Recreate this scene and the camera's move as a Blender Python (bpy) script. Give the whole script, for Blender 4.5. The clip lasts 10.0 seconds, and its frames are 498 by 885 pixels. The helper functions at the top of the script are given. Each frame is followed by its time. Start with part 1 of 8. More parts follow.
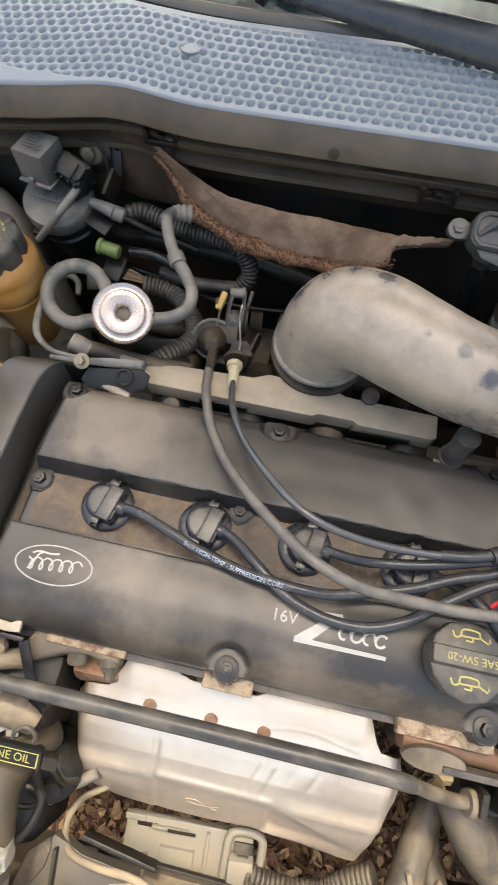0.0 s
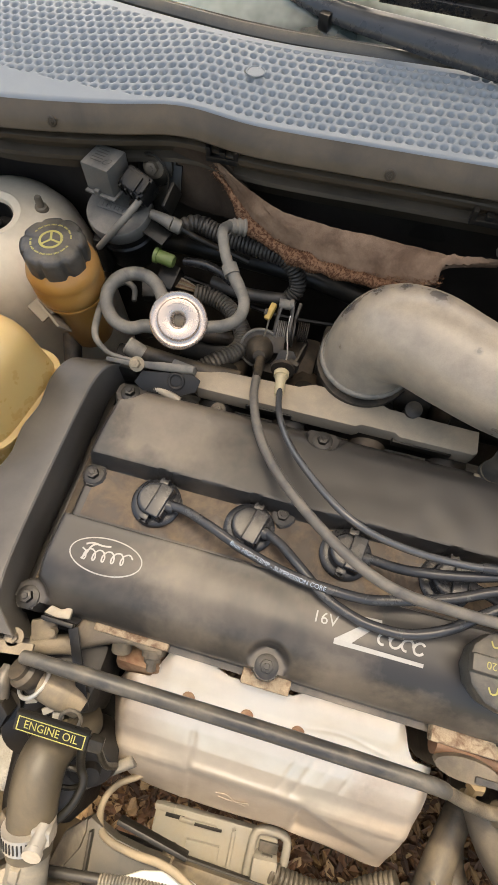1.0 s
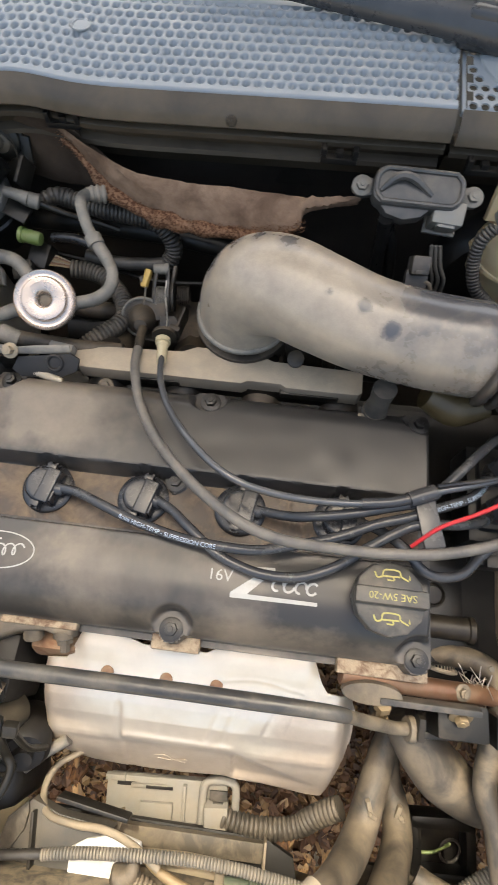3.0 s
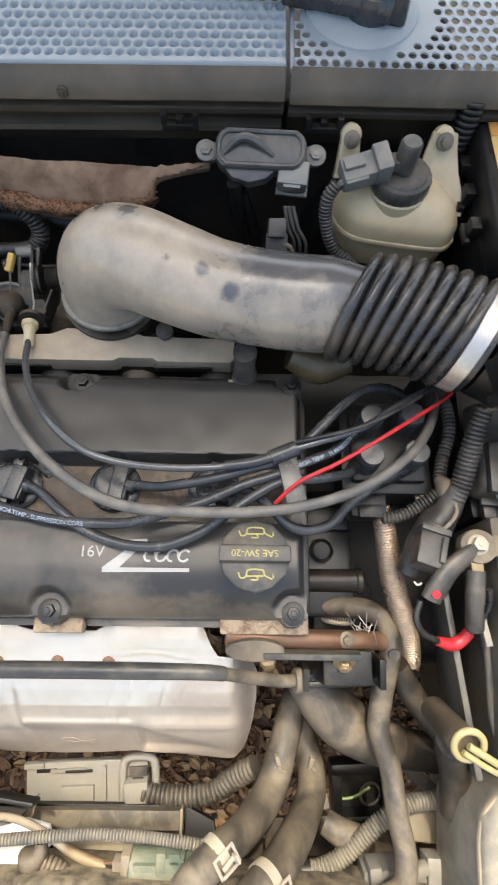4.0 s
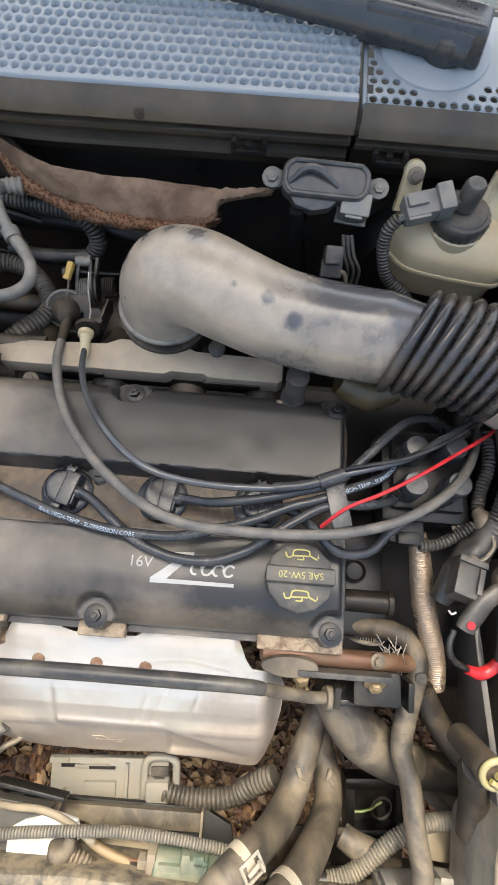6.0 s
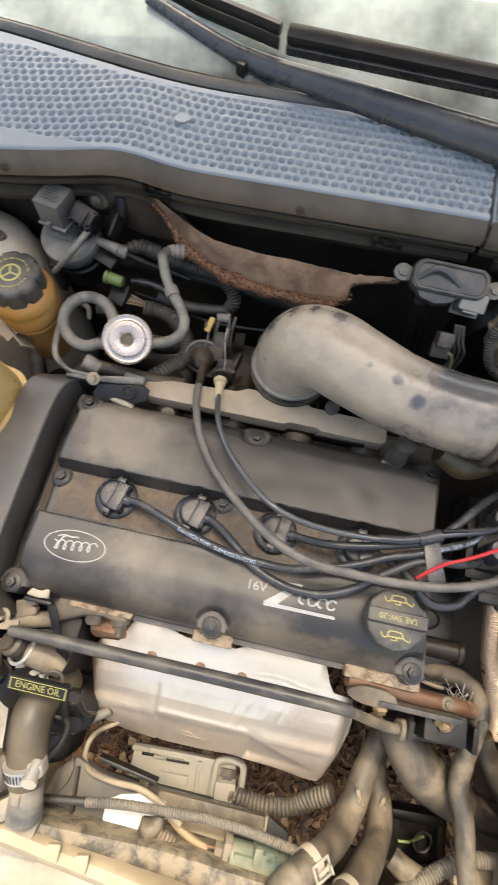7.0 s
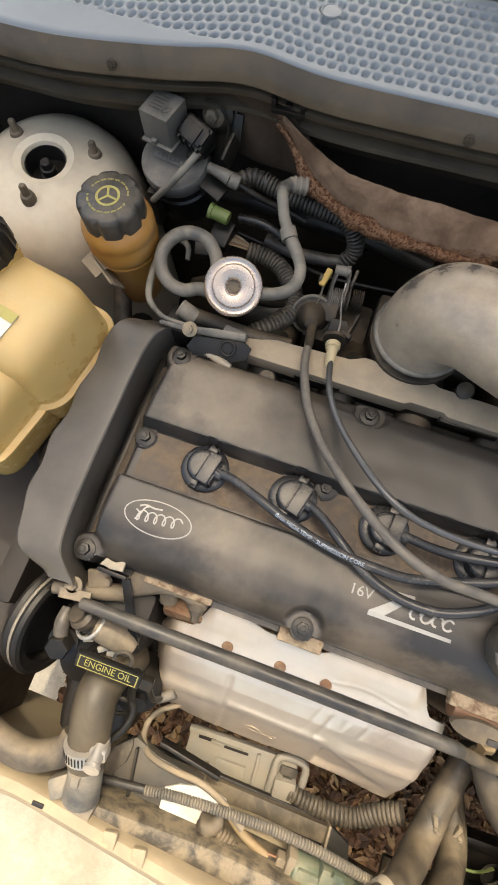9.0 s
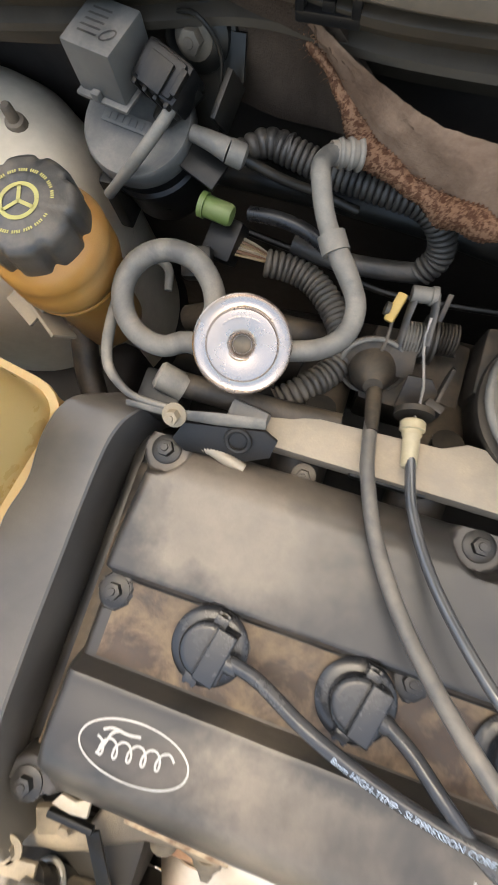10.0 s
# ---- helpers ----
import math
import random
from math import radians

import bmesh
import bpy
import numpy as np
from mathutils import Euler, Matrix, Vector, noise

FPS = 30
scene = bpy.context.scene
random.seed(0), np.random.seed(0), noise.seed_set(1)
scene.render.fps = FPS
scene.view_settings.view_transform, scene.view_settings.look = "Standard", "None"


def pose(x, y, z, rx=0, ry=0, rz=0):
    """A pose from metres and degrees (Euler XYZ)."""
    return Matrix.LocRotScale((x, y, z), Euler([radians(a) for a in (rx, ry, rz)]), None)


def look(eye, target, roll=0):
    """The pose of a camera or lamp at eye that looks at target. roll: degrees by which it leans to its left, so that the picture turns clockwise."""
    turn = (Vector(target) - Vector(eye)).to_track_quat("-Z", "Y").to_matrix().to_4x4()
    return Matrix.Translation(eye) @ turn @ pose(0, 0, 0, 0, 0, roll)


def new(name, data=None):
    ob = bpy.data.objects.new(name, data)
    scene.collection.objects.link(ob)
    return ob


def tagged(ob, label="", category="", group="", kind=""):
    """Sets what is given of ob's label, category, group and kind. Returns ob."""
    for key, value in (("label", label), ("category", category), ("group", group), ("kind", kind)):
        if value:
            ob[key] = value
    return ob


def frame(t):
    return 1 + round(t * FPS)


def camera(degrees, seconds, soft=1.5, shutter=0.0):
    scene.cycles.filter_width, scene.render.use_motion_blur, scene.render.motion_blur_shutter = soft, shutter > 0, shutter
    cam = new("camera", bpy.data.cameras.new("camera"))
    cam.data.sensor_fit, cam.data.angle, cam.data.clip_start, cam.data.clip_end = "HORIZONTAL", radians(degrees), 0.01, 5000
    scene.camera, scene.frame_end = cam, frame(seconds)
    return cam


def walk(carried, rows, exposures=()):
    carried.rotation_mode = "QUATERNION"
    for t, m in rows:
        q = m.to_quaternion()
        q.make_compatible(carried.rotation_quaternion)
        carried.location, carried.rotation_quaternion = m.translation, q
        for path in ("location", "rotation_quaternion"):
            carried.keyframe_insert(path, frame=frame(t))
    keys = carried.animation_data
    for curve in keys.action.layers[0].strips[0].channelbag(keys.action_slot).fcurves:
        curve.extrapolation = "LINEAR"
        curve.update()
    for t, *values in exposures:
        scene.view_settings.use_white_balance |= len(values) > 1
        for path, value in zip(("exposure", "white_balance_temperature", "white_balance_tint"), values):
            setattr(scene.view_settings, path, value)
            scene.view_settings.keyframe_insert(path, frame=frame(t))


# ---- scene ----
cam = camera(52.9, 10.0, 1.5, 0.4)
PATH = [
    (0, (0.008, 0.007, 1.294), (-0.127, 0.799, -0.538), 2.8),
    (0.5, (-0.017, -0.001, 1.302), (-0.195, 0.805, -0.52), 2.2),
    (1, (-0.015, -0.008, 1.308), (-0.23, 0.795, -0.511), 0.6),
    (1.5, (-0.004, -0.011, 1.312), (-0.227, 0.779, -0.511), -0.9),
    (2, (0.009, -0.009, 1.307), (-0.188, 0.767, -0.525), -1.3),
    (2.2, (0.024, -0.004, 1.304), (-0.171, 0.758, -0.535), -2.3),
    (3.3, (0.089, 0.003, 1.306), (0.034, 0.709, -0.564), 0.3),
    (3.5, (0.108, 0.001, 1.306), (0.073, 0.704, -0.566), 0.6),
    (4, (0.163, -0.008, 1.302), (0.185, 0.671, -0.579), 2.7),
    (4.5, (0.176, -0.02, 1.308), (0.209, 0.653, -0.575), 2.7),
    (5, (0.157, -0.019, 1.314), (0.19, 0.655, -0.569), 3.1),
    (5.2, (0.152, -0.012, 1.333), (0.178, 0.671, -0.546), 3.0),
    (6.3, (0.108, 0.007, 1.318), (0.105, 0.67, -0.569), 6.5),
    (6.5, (0.098, 0.004, 1.322), (0.054, 0.676, -0.561), 4.6),
    (7, (0.029, -0.006, 1.401), (-0.088, 0.716, -0.46), 3.3),
    (7.5, (-0.029, 0.005, 1.338), (-0.133, 0.707, -0.532), 7.4),
    (8, (-0.035, 0.003, 1.336), (-0.206, 0.695, -0.532), 4.4),
    (8.5, (-0.035, 0.003, 1.342), (-0.247, 0.642, -0.541), 1.2),
    (9, (-0.046, 0.017, 1.333), (-0.279, 0.542, -0.583), -4.5),
    (9.5, (-0.078, 0.118, 1.238), (-0.346, 0.543, -0.698), -13.5),
    (10, (-0.103, 0.181, 1.173), (-0.406, 0.518, -0.775), -24.4),
]
walk(cam, [(t, look(eye, target, roll)) for t, eye, target, roll in PATH], [(0, 1.75, 7044, 5.3), (1, 1.6, 7816, 5.3), (2, 1.57, 7720, 5.3), (3.5, 1.73, 6755, 3.3), (5.0, 1.7, 6465, 2.3), (6.5, 1.72, 6610, 3.3), (7.0, 1.7, 7092, 4.3), (7.5, 1.62, 7816, 5.3), (8.5, 1.55, 7671, 5.3), (9.0, 1.47, 7575, 4.3), (9.5, 1.68, 7486, 3.3), (10, 2.08, 7190, 3.3)])

# ---- world, sun ----
world = bpy.data.worlds.new("sky")
scene.world = world
world.use_nodes = True
sky = world.node_tree.nodes.new("ShaderNodeTexSky")
sky.sky_type, sky.sun_disc = "NISHITA", False
sky.dust_density, sky.ozone_density = 6.0, 0.6
sky.sun_elevation, sky.sun_rotation = radians(68), radians(-2)
background = world.node_tree.nodes["Background"]
background.inputs["Strength"].default_value = 0.16
world.node_tree.links.new(sky.outputs["Color"], background.inputs["Color"])
sun = new("sun", bpy.data.lights.new("sun", "SUN"))
sun.data.energy, sun.data.angle, sun.data.color = 0.95, radians(0.8), (1.0, 0.93, 0.82)
sun.matrix_world = look((-0.05, 1.50, 4.6), (0, 0, 0.8))

# ---- helpers of this scene ----
ORIGIN = {}
TAN = (0.33, 0.25, 0.17)


def thing(name, label, category, at=(0, 0, 0), group="", kind=""):
    ob = new(name)
    ob.empty_display_size = 0.02
    ob.location = at
    ORIGIN[ob.name] = Vector(at)
    return tagged(ob, label, category, group, kind)


def mesh_of(name, bm, material, at, sharp=38):
    bmesh.ops.recalc_face_normals(bm, faces=bm.faces)
    for f in bm.faces:
        f.smooth = True
    lim = radians(sharp)
    for e in bm.edges:
        if len(e.link_faces) == 2 and e.calc_face_angle(0) > lim:
            e.smooth = False
    bmesh.ops.translate(bm, verts=bm.verts, vec=-Vector(at))
    me = bpy.data.meshes.new(name)
    bm.to_mesh(me)
    bm.free()
    me.materials.append(material)
    return me


def part(name, bm, material, parent, label="", sharp=38):
    """One mesh under a thing or under a part; bm is in world metres."""
    at = ORIGIN[parent.name]
    ob = new(name, mesh_of(name, bm, material, at, sharp))
    ob.parent = parent
    ORIGIN[ob.name] = at
    return tagged(ob, label) if label else ob


def solid(name, bm, material, label, category, at=(0, 0, 0), group="", kind="", sharp=38):
    """A thing that is one mesh."""
    ob = new(name, mesh_of(name, bm, material, at, sharp))
    ob.location = at
    ORIGIN[ob.name] = Vector(at)
    return tagged(ob, label, category, group, kind)


def join(*bms):
    out = bmesh.new()
    for b in bms:
        me = bpy.data.meshes.new("tmp")
        b.to_mesh(me)
        b.free()
        out.from_mesh(me)
        bpy.data.meshes.remove(me)
    return out


def turned(bm, m):
    bmesh.ops.transform(bm, matrix=m, verts=bm.verts)
    return bm


def rbox(c, s, bev=0.002, rot=(0, 0, 0), top=(1, 1), seg=2):
    """A box with rounded edges; top: how much the upper face is narrowed."""
    bm = bmesh.new()
    bmesh.ops.create_cube(bm, size=1)
    for v in bm.verts:
        k = top if v.co.z > 0 else (1, 1)
        v.co = Vector((v.co.x * s[0] * k[0], v.co.y * s[1] * k[1], v.co.z * s[2]))
    if bev:
        bmesh.ops.bevel(bm, geom=list(bm.edges), offset=min(bev, 0.45 * min(s)), segments=seg, profile=0.6, affect="EDGES")
    return turned(bm, pose(*c, *rot))


def axis_turn(way):
    return Vector(way).normalized().to_track_quat("Z", "Y").to_matrix().to_4x4()


def lathe(profile, at, way=(0, 0, 1), seg=28, lobes=0, depth=0.0):
    """A turned body: profile of (radius, height) along way; lobes and depth give grips round it."""
    bm = bmesh.new()
    rings = []
    for r, h in profile:
        if r < 1e-5:
            rings.append([bm.verts.new((0, 0, h))])
        else:
            ring = []
            for i in range(seg):
                a = 2 * math.pi * i / seg
                k = r * (1 + (depth * max(0, math.cos(a * lobes)) ** 3 if lobes else 0))
                ring.append(bm.verts.new((k * math.cos(a), k * math.sin(a), h)))
            rings.append(ring)
    for a, b in zip(rings, rings[1:]):
        for i in range(seg):
            j = (i + 1) % seg
            if len(a) == 1 and len(b) == 1:
                continue
            if len(a) == 1:
                bm.faces.new((a[0], b[i], b[j]))
            elif len(b) == 1:
                bm.faces.new((a[i], a[j], b[0]))
            else:
                bm.faces.new((a[i], a[j], b[j], b[i]))
    for ring in (rings[0], rings[-1]):
        if len(ring) > 1:
            bm.faces.new(ring)
    return turned(bm, Matrix.Translation(at) @ axis_turn(way))


def spline(pts, n):
    """n + 1 points on a smooth curve through pts, evenly spaced."""
    p = [Vector(q) for q in pts]
    p = [2 * p[0] - p[1]] + p + [2 * p[-1] - p[-2]]
    dense = []
    for i in range(1, len(p) - 2):
        for k in range(16):
            t = k / 16
            a, b, c, d = p[i - 1:i + 3]
            dense.append(0.5 * (2 * b + (c - a) * t + (2 * a - 5 * b + 4 * c - d) * t * t + (3 * b - a - 3 * c + d) * t ** 3))
    dense.append(p[-2])
    run = [0.0]
    for a, b in zip(dense, dense[1:]):
        run.append(run[-1] + (b - a).length)
    out, j = [], 0
    for k in range(n + 1):
        s = run[-1] * k / n
        while j < len(run) - 2 and run[j + 1] < s:
            j += 1
        f = (s - run[j]) / max(1e-9, run[j + 1] - run[j])
        out.append(dense[j].lerp(dense[j + 1], min(1, max(0, f))))
    return out, run[-1]


def frames_along(path):
    side = None
    out = []
    for i, p in enumerate(path):
        t = (path[min(i + 1, len(path) - 1)] - path[max(i - 1, 0)]).normalized()
        if side is None:
            side = t.orthogonal().normalized()
        side = (side - t * side.dot(t)).normalized()
        out.append((p, side, t.cross(side), t))
    return out


def sweep(pts, r, seg=12, step=0.005, ribs=None, wobble=0.0, flat=1.0, cap=True, seed=0, lean=(0.0, 0.0), weave=0.0):
    """A hose along pts. r: a radius or one for each end and between; ribs: (pitch, depth) of a corrugated pipe."""
    length = spline(pts, 4)[1]
    if ribs:
        step = ribs[0] / 10
    n = max(4, int(length / step))
    path, length = spline(pts, n)
    radii = r if isinstance(r, (list, tuple)) else (r, r)
    bm = bmesh.new()
    rings = []
    for i, (p, a, b, t) in enumerate(frames_along(path)):
        f = i / n * (len(radii) - 1)
        k = min(int(f), len(radii) - 2)
        rad = radii[k] + (radii[k + 1] - radii[k]) * (f - k)
        if ribs:
            ph = (i * length / n / ribs[0]) % 1.0
            rad += ribs[1] * (2 * math.sqrt(max(0.0, 1 - (2 * ph - 1) ** 2)) - 1)
        ring = []
        for s in range(seg):
            ang = 2 * math.pi * s / seg
            w = 1 + (wobble * noise.noise(Vector((p.x * 60 + seed, p.y * 60, p.z * 60 + 2 * s / seg))) if wobble else 0)
            if weave:
                w *= 1 + weave * ((s + i) % 2)
            d = (a * math.cos(ang) + b * math.sin(ang) * flat) * rad * w
            d.x += d.y * (lean[0] + (lean[1] - lean[0]) * i / n)
            ring.append(bm.verts.new(p + d))
        rings.append(ring)
    for a, b in zip(rings, rings[1:]):
        for s in range(seg):
            q = (s + 1) % seg
            bm.faces.new((a[s], a[q], b[q], b[s]))
    if cap:
        bm.faces.new(rings[0])
        bm.faces.new(rings[-1])
    return bm


def torus(at, way, big, small, seg=40, ring=12):
    bm = bmesh.new()
    rows = []
    for i in range(seg):
        a = 2 * math.pi * i / seg
        rows.append([bm.verts.new(((big + small * math.cos(2 * math.pi * j / ring)) * math.cos(a),
                                   (big + small * math.cos(2 * math.pi * j / ring)) * math.sin(a),
                                   small * math.sin(2 * math.pi * j / ring))) for j in range(ring)])
    for i in range(seg):
        for j in range(ring):
            bm.faces.new((rows[i][j], rows[(i + 1) % seg][j], rows[(i + 1) % seg][(j + 1) % ring], rows[i][(j + 1) % ring]))
    return turned(bm, Matrix.Translation(at) @ axis_turn(way))


def plate(outline, z0, z1, bev=0.0015, m=None, seg=2):
    """A flat shape of that outline, from z0 to z1, edges rounded; m places it."""
    bm = bmesh.new()
    low = [bm.verts.new((x, y, z0)) for x, y in outline]
    high = [bm.verts.new((x, y, z1)) for x, y in outline]
    bm.faces.new(list(reversed(low)))
    topf = bm.faces.new(high)
    k = len(outline)
    for i in range(k):
        bm.faces.new((low[i], low[(i + 1) % k], high[(i + 1) % k], high[i]))
    bmesh.ops.recalc_face_normals(bm, faces=bm.faces)
    if bev:
        bmesh.ops.bevel(bm, geom=list(topf.edges), offset=bev, segments=seg, profile=0.6, affect="EDGES")
    return turned(bm, m) if m else bm


def rounded(w, h, r, n=5):
    out = []
    for cx, cy, a0 in ((w / 2 - r, h / 2 - r, 0), (-w / 2 + r, h / 2 - r, 90), (-w / 2 + r, -h / 2 + r, 180), (w / 2 - r, -h / 2 + r, 270)):
        for i in range(n + 1):
            a = radians(a0 + 90 * i / n)
            out.append((cx + r * math.cos(a), cy + r * math.sin(a)))
    return out


def sheet(rows, thick=0.0):
    """A surface over a grid of points; with a thickness where one is given."""
    bm = bmesh.new()
    g = [[bm.verts.new(p) for p in row] for row in rows]
    for a, b in zip(g, g[1:]):
        for i in range(len(a) - 1):
            bm.faces.new((a[i], a[i + 1], b[i + 1], b[i]))
    if thick:
        bmesh.ops.recalc_face_normals(bm, faces=bm.faces)
        bmesh.ops.solidify(bm, geom=list(bm.faces), thickness=thick)
    return bm


def bolt(at, way=(0, 0, 1), r=0.006, h=0.005, washer=1.7, socket=False):
    m = Matrix.Translation(at) @ axis_turn(way)
    hexa = [(r * math.cos(radians(60 * i)), r * math.sin(radians(60 * i))) for i in range(6)]
    return join(lathe([(0, 0), (r * washer, 0), (r * washer, 0.0012), (r * washer * 0.8, 0.002), (0, 0.002)], at, way, 20),
                plate(hexa, 0.001, h, 0.0007, m),
                lathe([(0, h), (r * 0.45, h), (r * 0.4, h + 0.0008), (0, h + 0.0008)], at, way, 12))


def smooth(a, b, x):
    t = min(1.0, max(0.0, (x - a) / (b - a)))
    return t * t * (3 - 2 * t)


def letters(text, size, thick=0.0003):
    """The built-in font's letters as a mesh, centred, in the plane x y."""
    cu = bpy.data.curves.new("letters", "FONT")
    cu.body, cu.size, cu.align_x, cu.align_y, cu.resolution_u = text, size, "CENTER", "CENTER", 3
    ob = bpy.data.objects.new("letters", cu)
    me = bpy.data.meshes.new_from_object(ob)
    bm = bmesh.new()
    bm.from_mesh(me)
    bpy.data.objects.remove(ob)
    bpy.data.meshes.remove(me)
    return bm


# ---- materials ----
def material(name):
    mat = bpy.data.materials.new(name)
    mat.use_nodes = True
    nt = mat.node_tree
    return mat, nt, nt.nodes["Principled BSDF"]


def node(nt, kind, **values):
    n = nt.nodes.new(kind)
    for key, value in values.items():
        n.inputs[key.replace("_", " ")].default_value = value
    return n


def ramp(nt, fac, a, b, low=(0, 0, 0, 1), high=(1, 1, 1, 1)):
    n = nt.nodes.new("ShaderNodeValToRGB")
    n.color_ramp.elements[0].position, n.color_ramp.elements[1].position = a, b
    n.color_ramp.elements[0].color, n.color_ramp.elements[1].color = low, high
    nt.links.new(fac, n.inputs["Fac"])
    return n.outputs["Color"]


def mix(nt, fac, a, b):
    n = nt.nodes.new("ShaderNodeMix")
    n.data_type = "RGBA"
    for sock, v in ((n.inputs["Factor"], fac), (n.inputs["A"], a), (n.inputs["B"], b)):
        if isinstance(v, (int, float)):
            sock.default_value = v
        elif isinstance(v, tuple):
            sock.default_value = (*v[:3], 1)
        else:
            nt.links.new(v, sock)
    return n.outputs["Result"]


def times(nt, a, b, op="MULTIPLY"):
    n = nt.nodes.new("ShaderNodeMath")
    n.operation, n.use_clamp = op, op != "SUBTRACT"
    for i, v in enumerate((a, b)):
        if isinstance(v, (int, float)):
            n.inputs[i].default_value = v
        else:
            nt.links.new(v, n.inputs[i])
    return n.outputs[0]


def grimy(name, base, dust=TAN, amount=0.5, rough=0.5, metal=0.0, size=28.0, patch=0.5, up=0.7, bump=0.15, grain=900.0,
          spec=0.5, tint=None, sharp=0.12, drough=0.9, area=None, wiped=()):
    """Paint, rubber, plastic or metal under dust that settles on what faces up, in patches, with grain and wear."""
    mat, nt, bsdf = material(name)
    geo = nt.nodes.new("ShaderNodeNewGeometry")
    pos = geo.outputs["Position"]
    big = node(nt, "ShaderNodeTexNoise", Scale=size, Detail=5.0, Roughness=0.6, Distortion=0.4)
    fine = node(nt, "ShaderNodeTexNoise", Scale=grain, Detail=3.0, Roughness=0.7)
    mid = node(nt, "ShaderNodeTexNoise", Scale=size * 6, Detail=4.0, Roughness=0.65)
    for n in (big, fine, mid):
        nt.links.new(pos, n.inputs["Vector"])
    xyz = nt.nodes.new("ShaderNodeSeparateXYZ")
    nt.links.new(geo.outputs["Normal"], xyz.inputs["Vector"])
    facing = ramp(nt, xyz.outputs["Z"], 0.0, 0.9, (1 - up,) * 3 + (1,))
    load = big.outputs["Fac"]
    if area:
        # where dust has gathered most, and the heat shield's painted shade: (x0, x1, y0, y1, how much), with soft
        # borders
        place = nt.nodes.new("ShaderNodeSeparateXYZ")
        stray = nt.nodes.new("ShaderNodeVectorMath")
        stray.operation = "MULTIPLY_ADD"
        nt.links.new(mid.outputs["Color"], stray.inputs[0])
        stray.inputs[1].default_value = (0.045,) * 3
        nt.links.new(pos, stray.inputs[2])
        back = nt.nodes.new("ShaderNodeVectorMath")
        back.operation = "SUBTRACT"
        nt.links.new(stray.outputs["Vector"], back.inputs[0])
        back.inputs[1].default_value = (0.0225,) * 3
        nt.links.new(back.outputs["Vector"], place.inputs["Vector"])
        for x0, x1, y0, y1, k in area:
            inside = []
            for axis, lo, hi in (("X", x0, x1), ("Y", y0, y1)):
                for a, b in ((lo - 0.016, lo + 0.016), (hi + 0.016, hi - 0.016)):
                    mr = nt.nodes.new("ShaderNodeMapRange")
                    nt.links.new(place.outputs[axis], mr.inputs["Value"])
                    mr.inputs["From Min"].default_value, mr.inputs["From Max"].default_value = a, b
                    inside.append(mr.outputs["Result"])
            f = times(nt, times(nt, inside[0], inside[1]), times(nt, inside[2], inside[3]))
            load = times(nt, load, times(nt, f, abs(k)), "ADD" if k > 0 else "SUBTRACT")
    for x, y, z, r in wiped:
        # a clean touch mark in the dust
        gap = nt.nodes.new("ShaderNodeVectorMath")
        gap.operation = "DISTANCE"
        nt.links.new(pos, gap.inputs[0])
        gap.inputs[1].default_value = (x, y, z)
        mr = nt.nodes.new("ShaderNodeMapRange")
        nt.links.new(times(nt, gap.outputs["Value"], times(nt, mid.outputs["Fac"], 0.010), "ADD"), mr.inputs["Value"])
        mr.inputs["From Min"].default_value, mr.inputs["From Max"].default_value = r * 1.6 + 0.005, r * 0.35 + 0.005
        mr.inputs["To Max"].default_value = 0.46
        load = times(nt, load, mr.outputs["Result"], "SUBTRACT")
    patches = ramp(nt, load, patch - sharp, patch + sharp)
    speck = ramp(nt, mid.outputs["Fac"], 0.3, 0.7, (0.65,) * 3 + (1,))
    fac = times(nt, times(nt, times(nt, facing, patches), speck), amount)
    film = times(nt, facing, amount * 0.10)
    fac = times(nt, fac, film, "ADD")
    ground = mix(nt, times(nt, mid.outputs["Fac"], 0.6), base, tint or tuple(c * 0.72 for c in base))
    colour = mix(nt, fac, ground, mix(nt, fine.outputs["Fac"], tuple(c * 0.8 for c in dust), tuple(min(1, c * 1.15) for c in dust)))
    nt.links.new(colour, bsdf.inputs["Base Color"])
    gloss = mix(nt, fac, (rough,) * 3, (drough,) * 3)
    rgh = times(nt, gloss, times(nt, ramp(nt, mid.outputs["Fac"], 0.2, 0.8, (0.75,) * 3 + (1,)), 1.0))
    nt.links.new(rgh, bsdf.inputs["Roughness"])
    if metal:
        nt.links.new(mix(nt, fac, (metal,) * 3, (0.0,) * 3), bsdf.inputs["Metallic"])
    bsdf.inputs["Specular IOR Level"].default_value = spec
    bp = node(nt, "ShaderNodeBump", Strength=bump, Distance=0.0006)
    both = times(nt, fine.outputs["Fac"], times(nt, mid.outputs["Fac"], 0.7, "ADD"))
    nt.links.new(both, bp.inputs["Height"])
    nt.links.new(bp.outputs["Normal"], bsdf.inputs["Normal"])
    return mat


M_COVER = grimy("cover_plastic", (0.025, 0.025, 0.026), (0.26, 0.21, 0.158), 0.74, 0.36, size=6, patch=0.62, up=0.3, bump=0.05, grain=1500, sharp=0.13, tint=(0.020, 0.020, 0.020),
                area=[(-0.190, -0.115, 0.140, 0.212, 0.32), (-0.115, -0.085, 0.145, 0.215, 0.10), (0.04, 0.19, -0.02, 0.013, 0.28), (0.085, 0.15, 0.013, 0.05, 0.10), (-0.02, 0.23, 0.13, 0.23, -0.3), (-0.11, 0.080, 0.006, 0.075, 0.20), (0.09, 0.23, 0.018, 0.08, -0.25)], drough=0.5, spec=0.45)
M_BOLT = grimy("dusty_black_bolt", (0.014, 0.0135, 0.013), (0.17, 0.135, 0.10), 0.22, 0.40, size=60, patch=0.56)
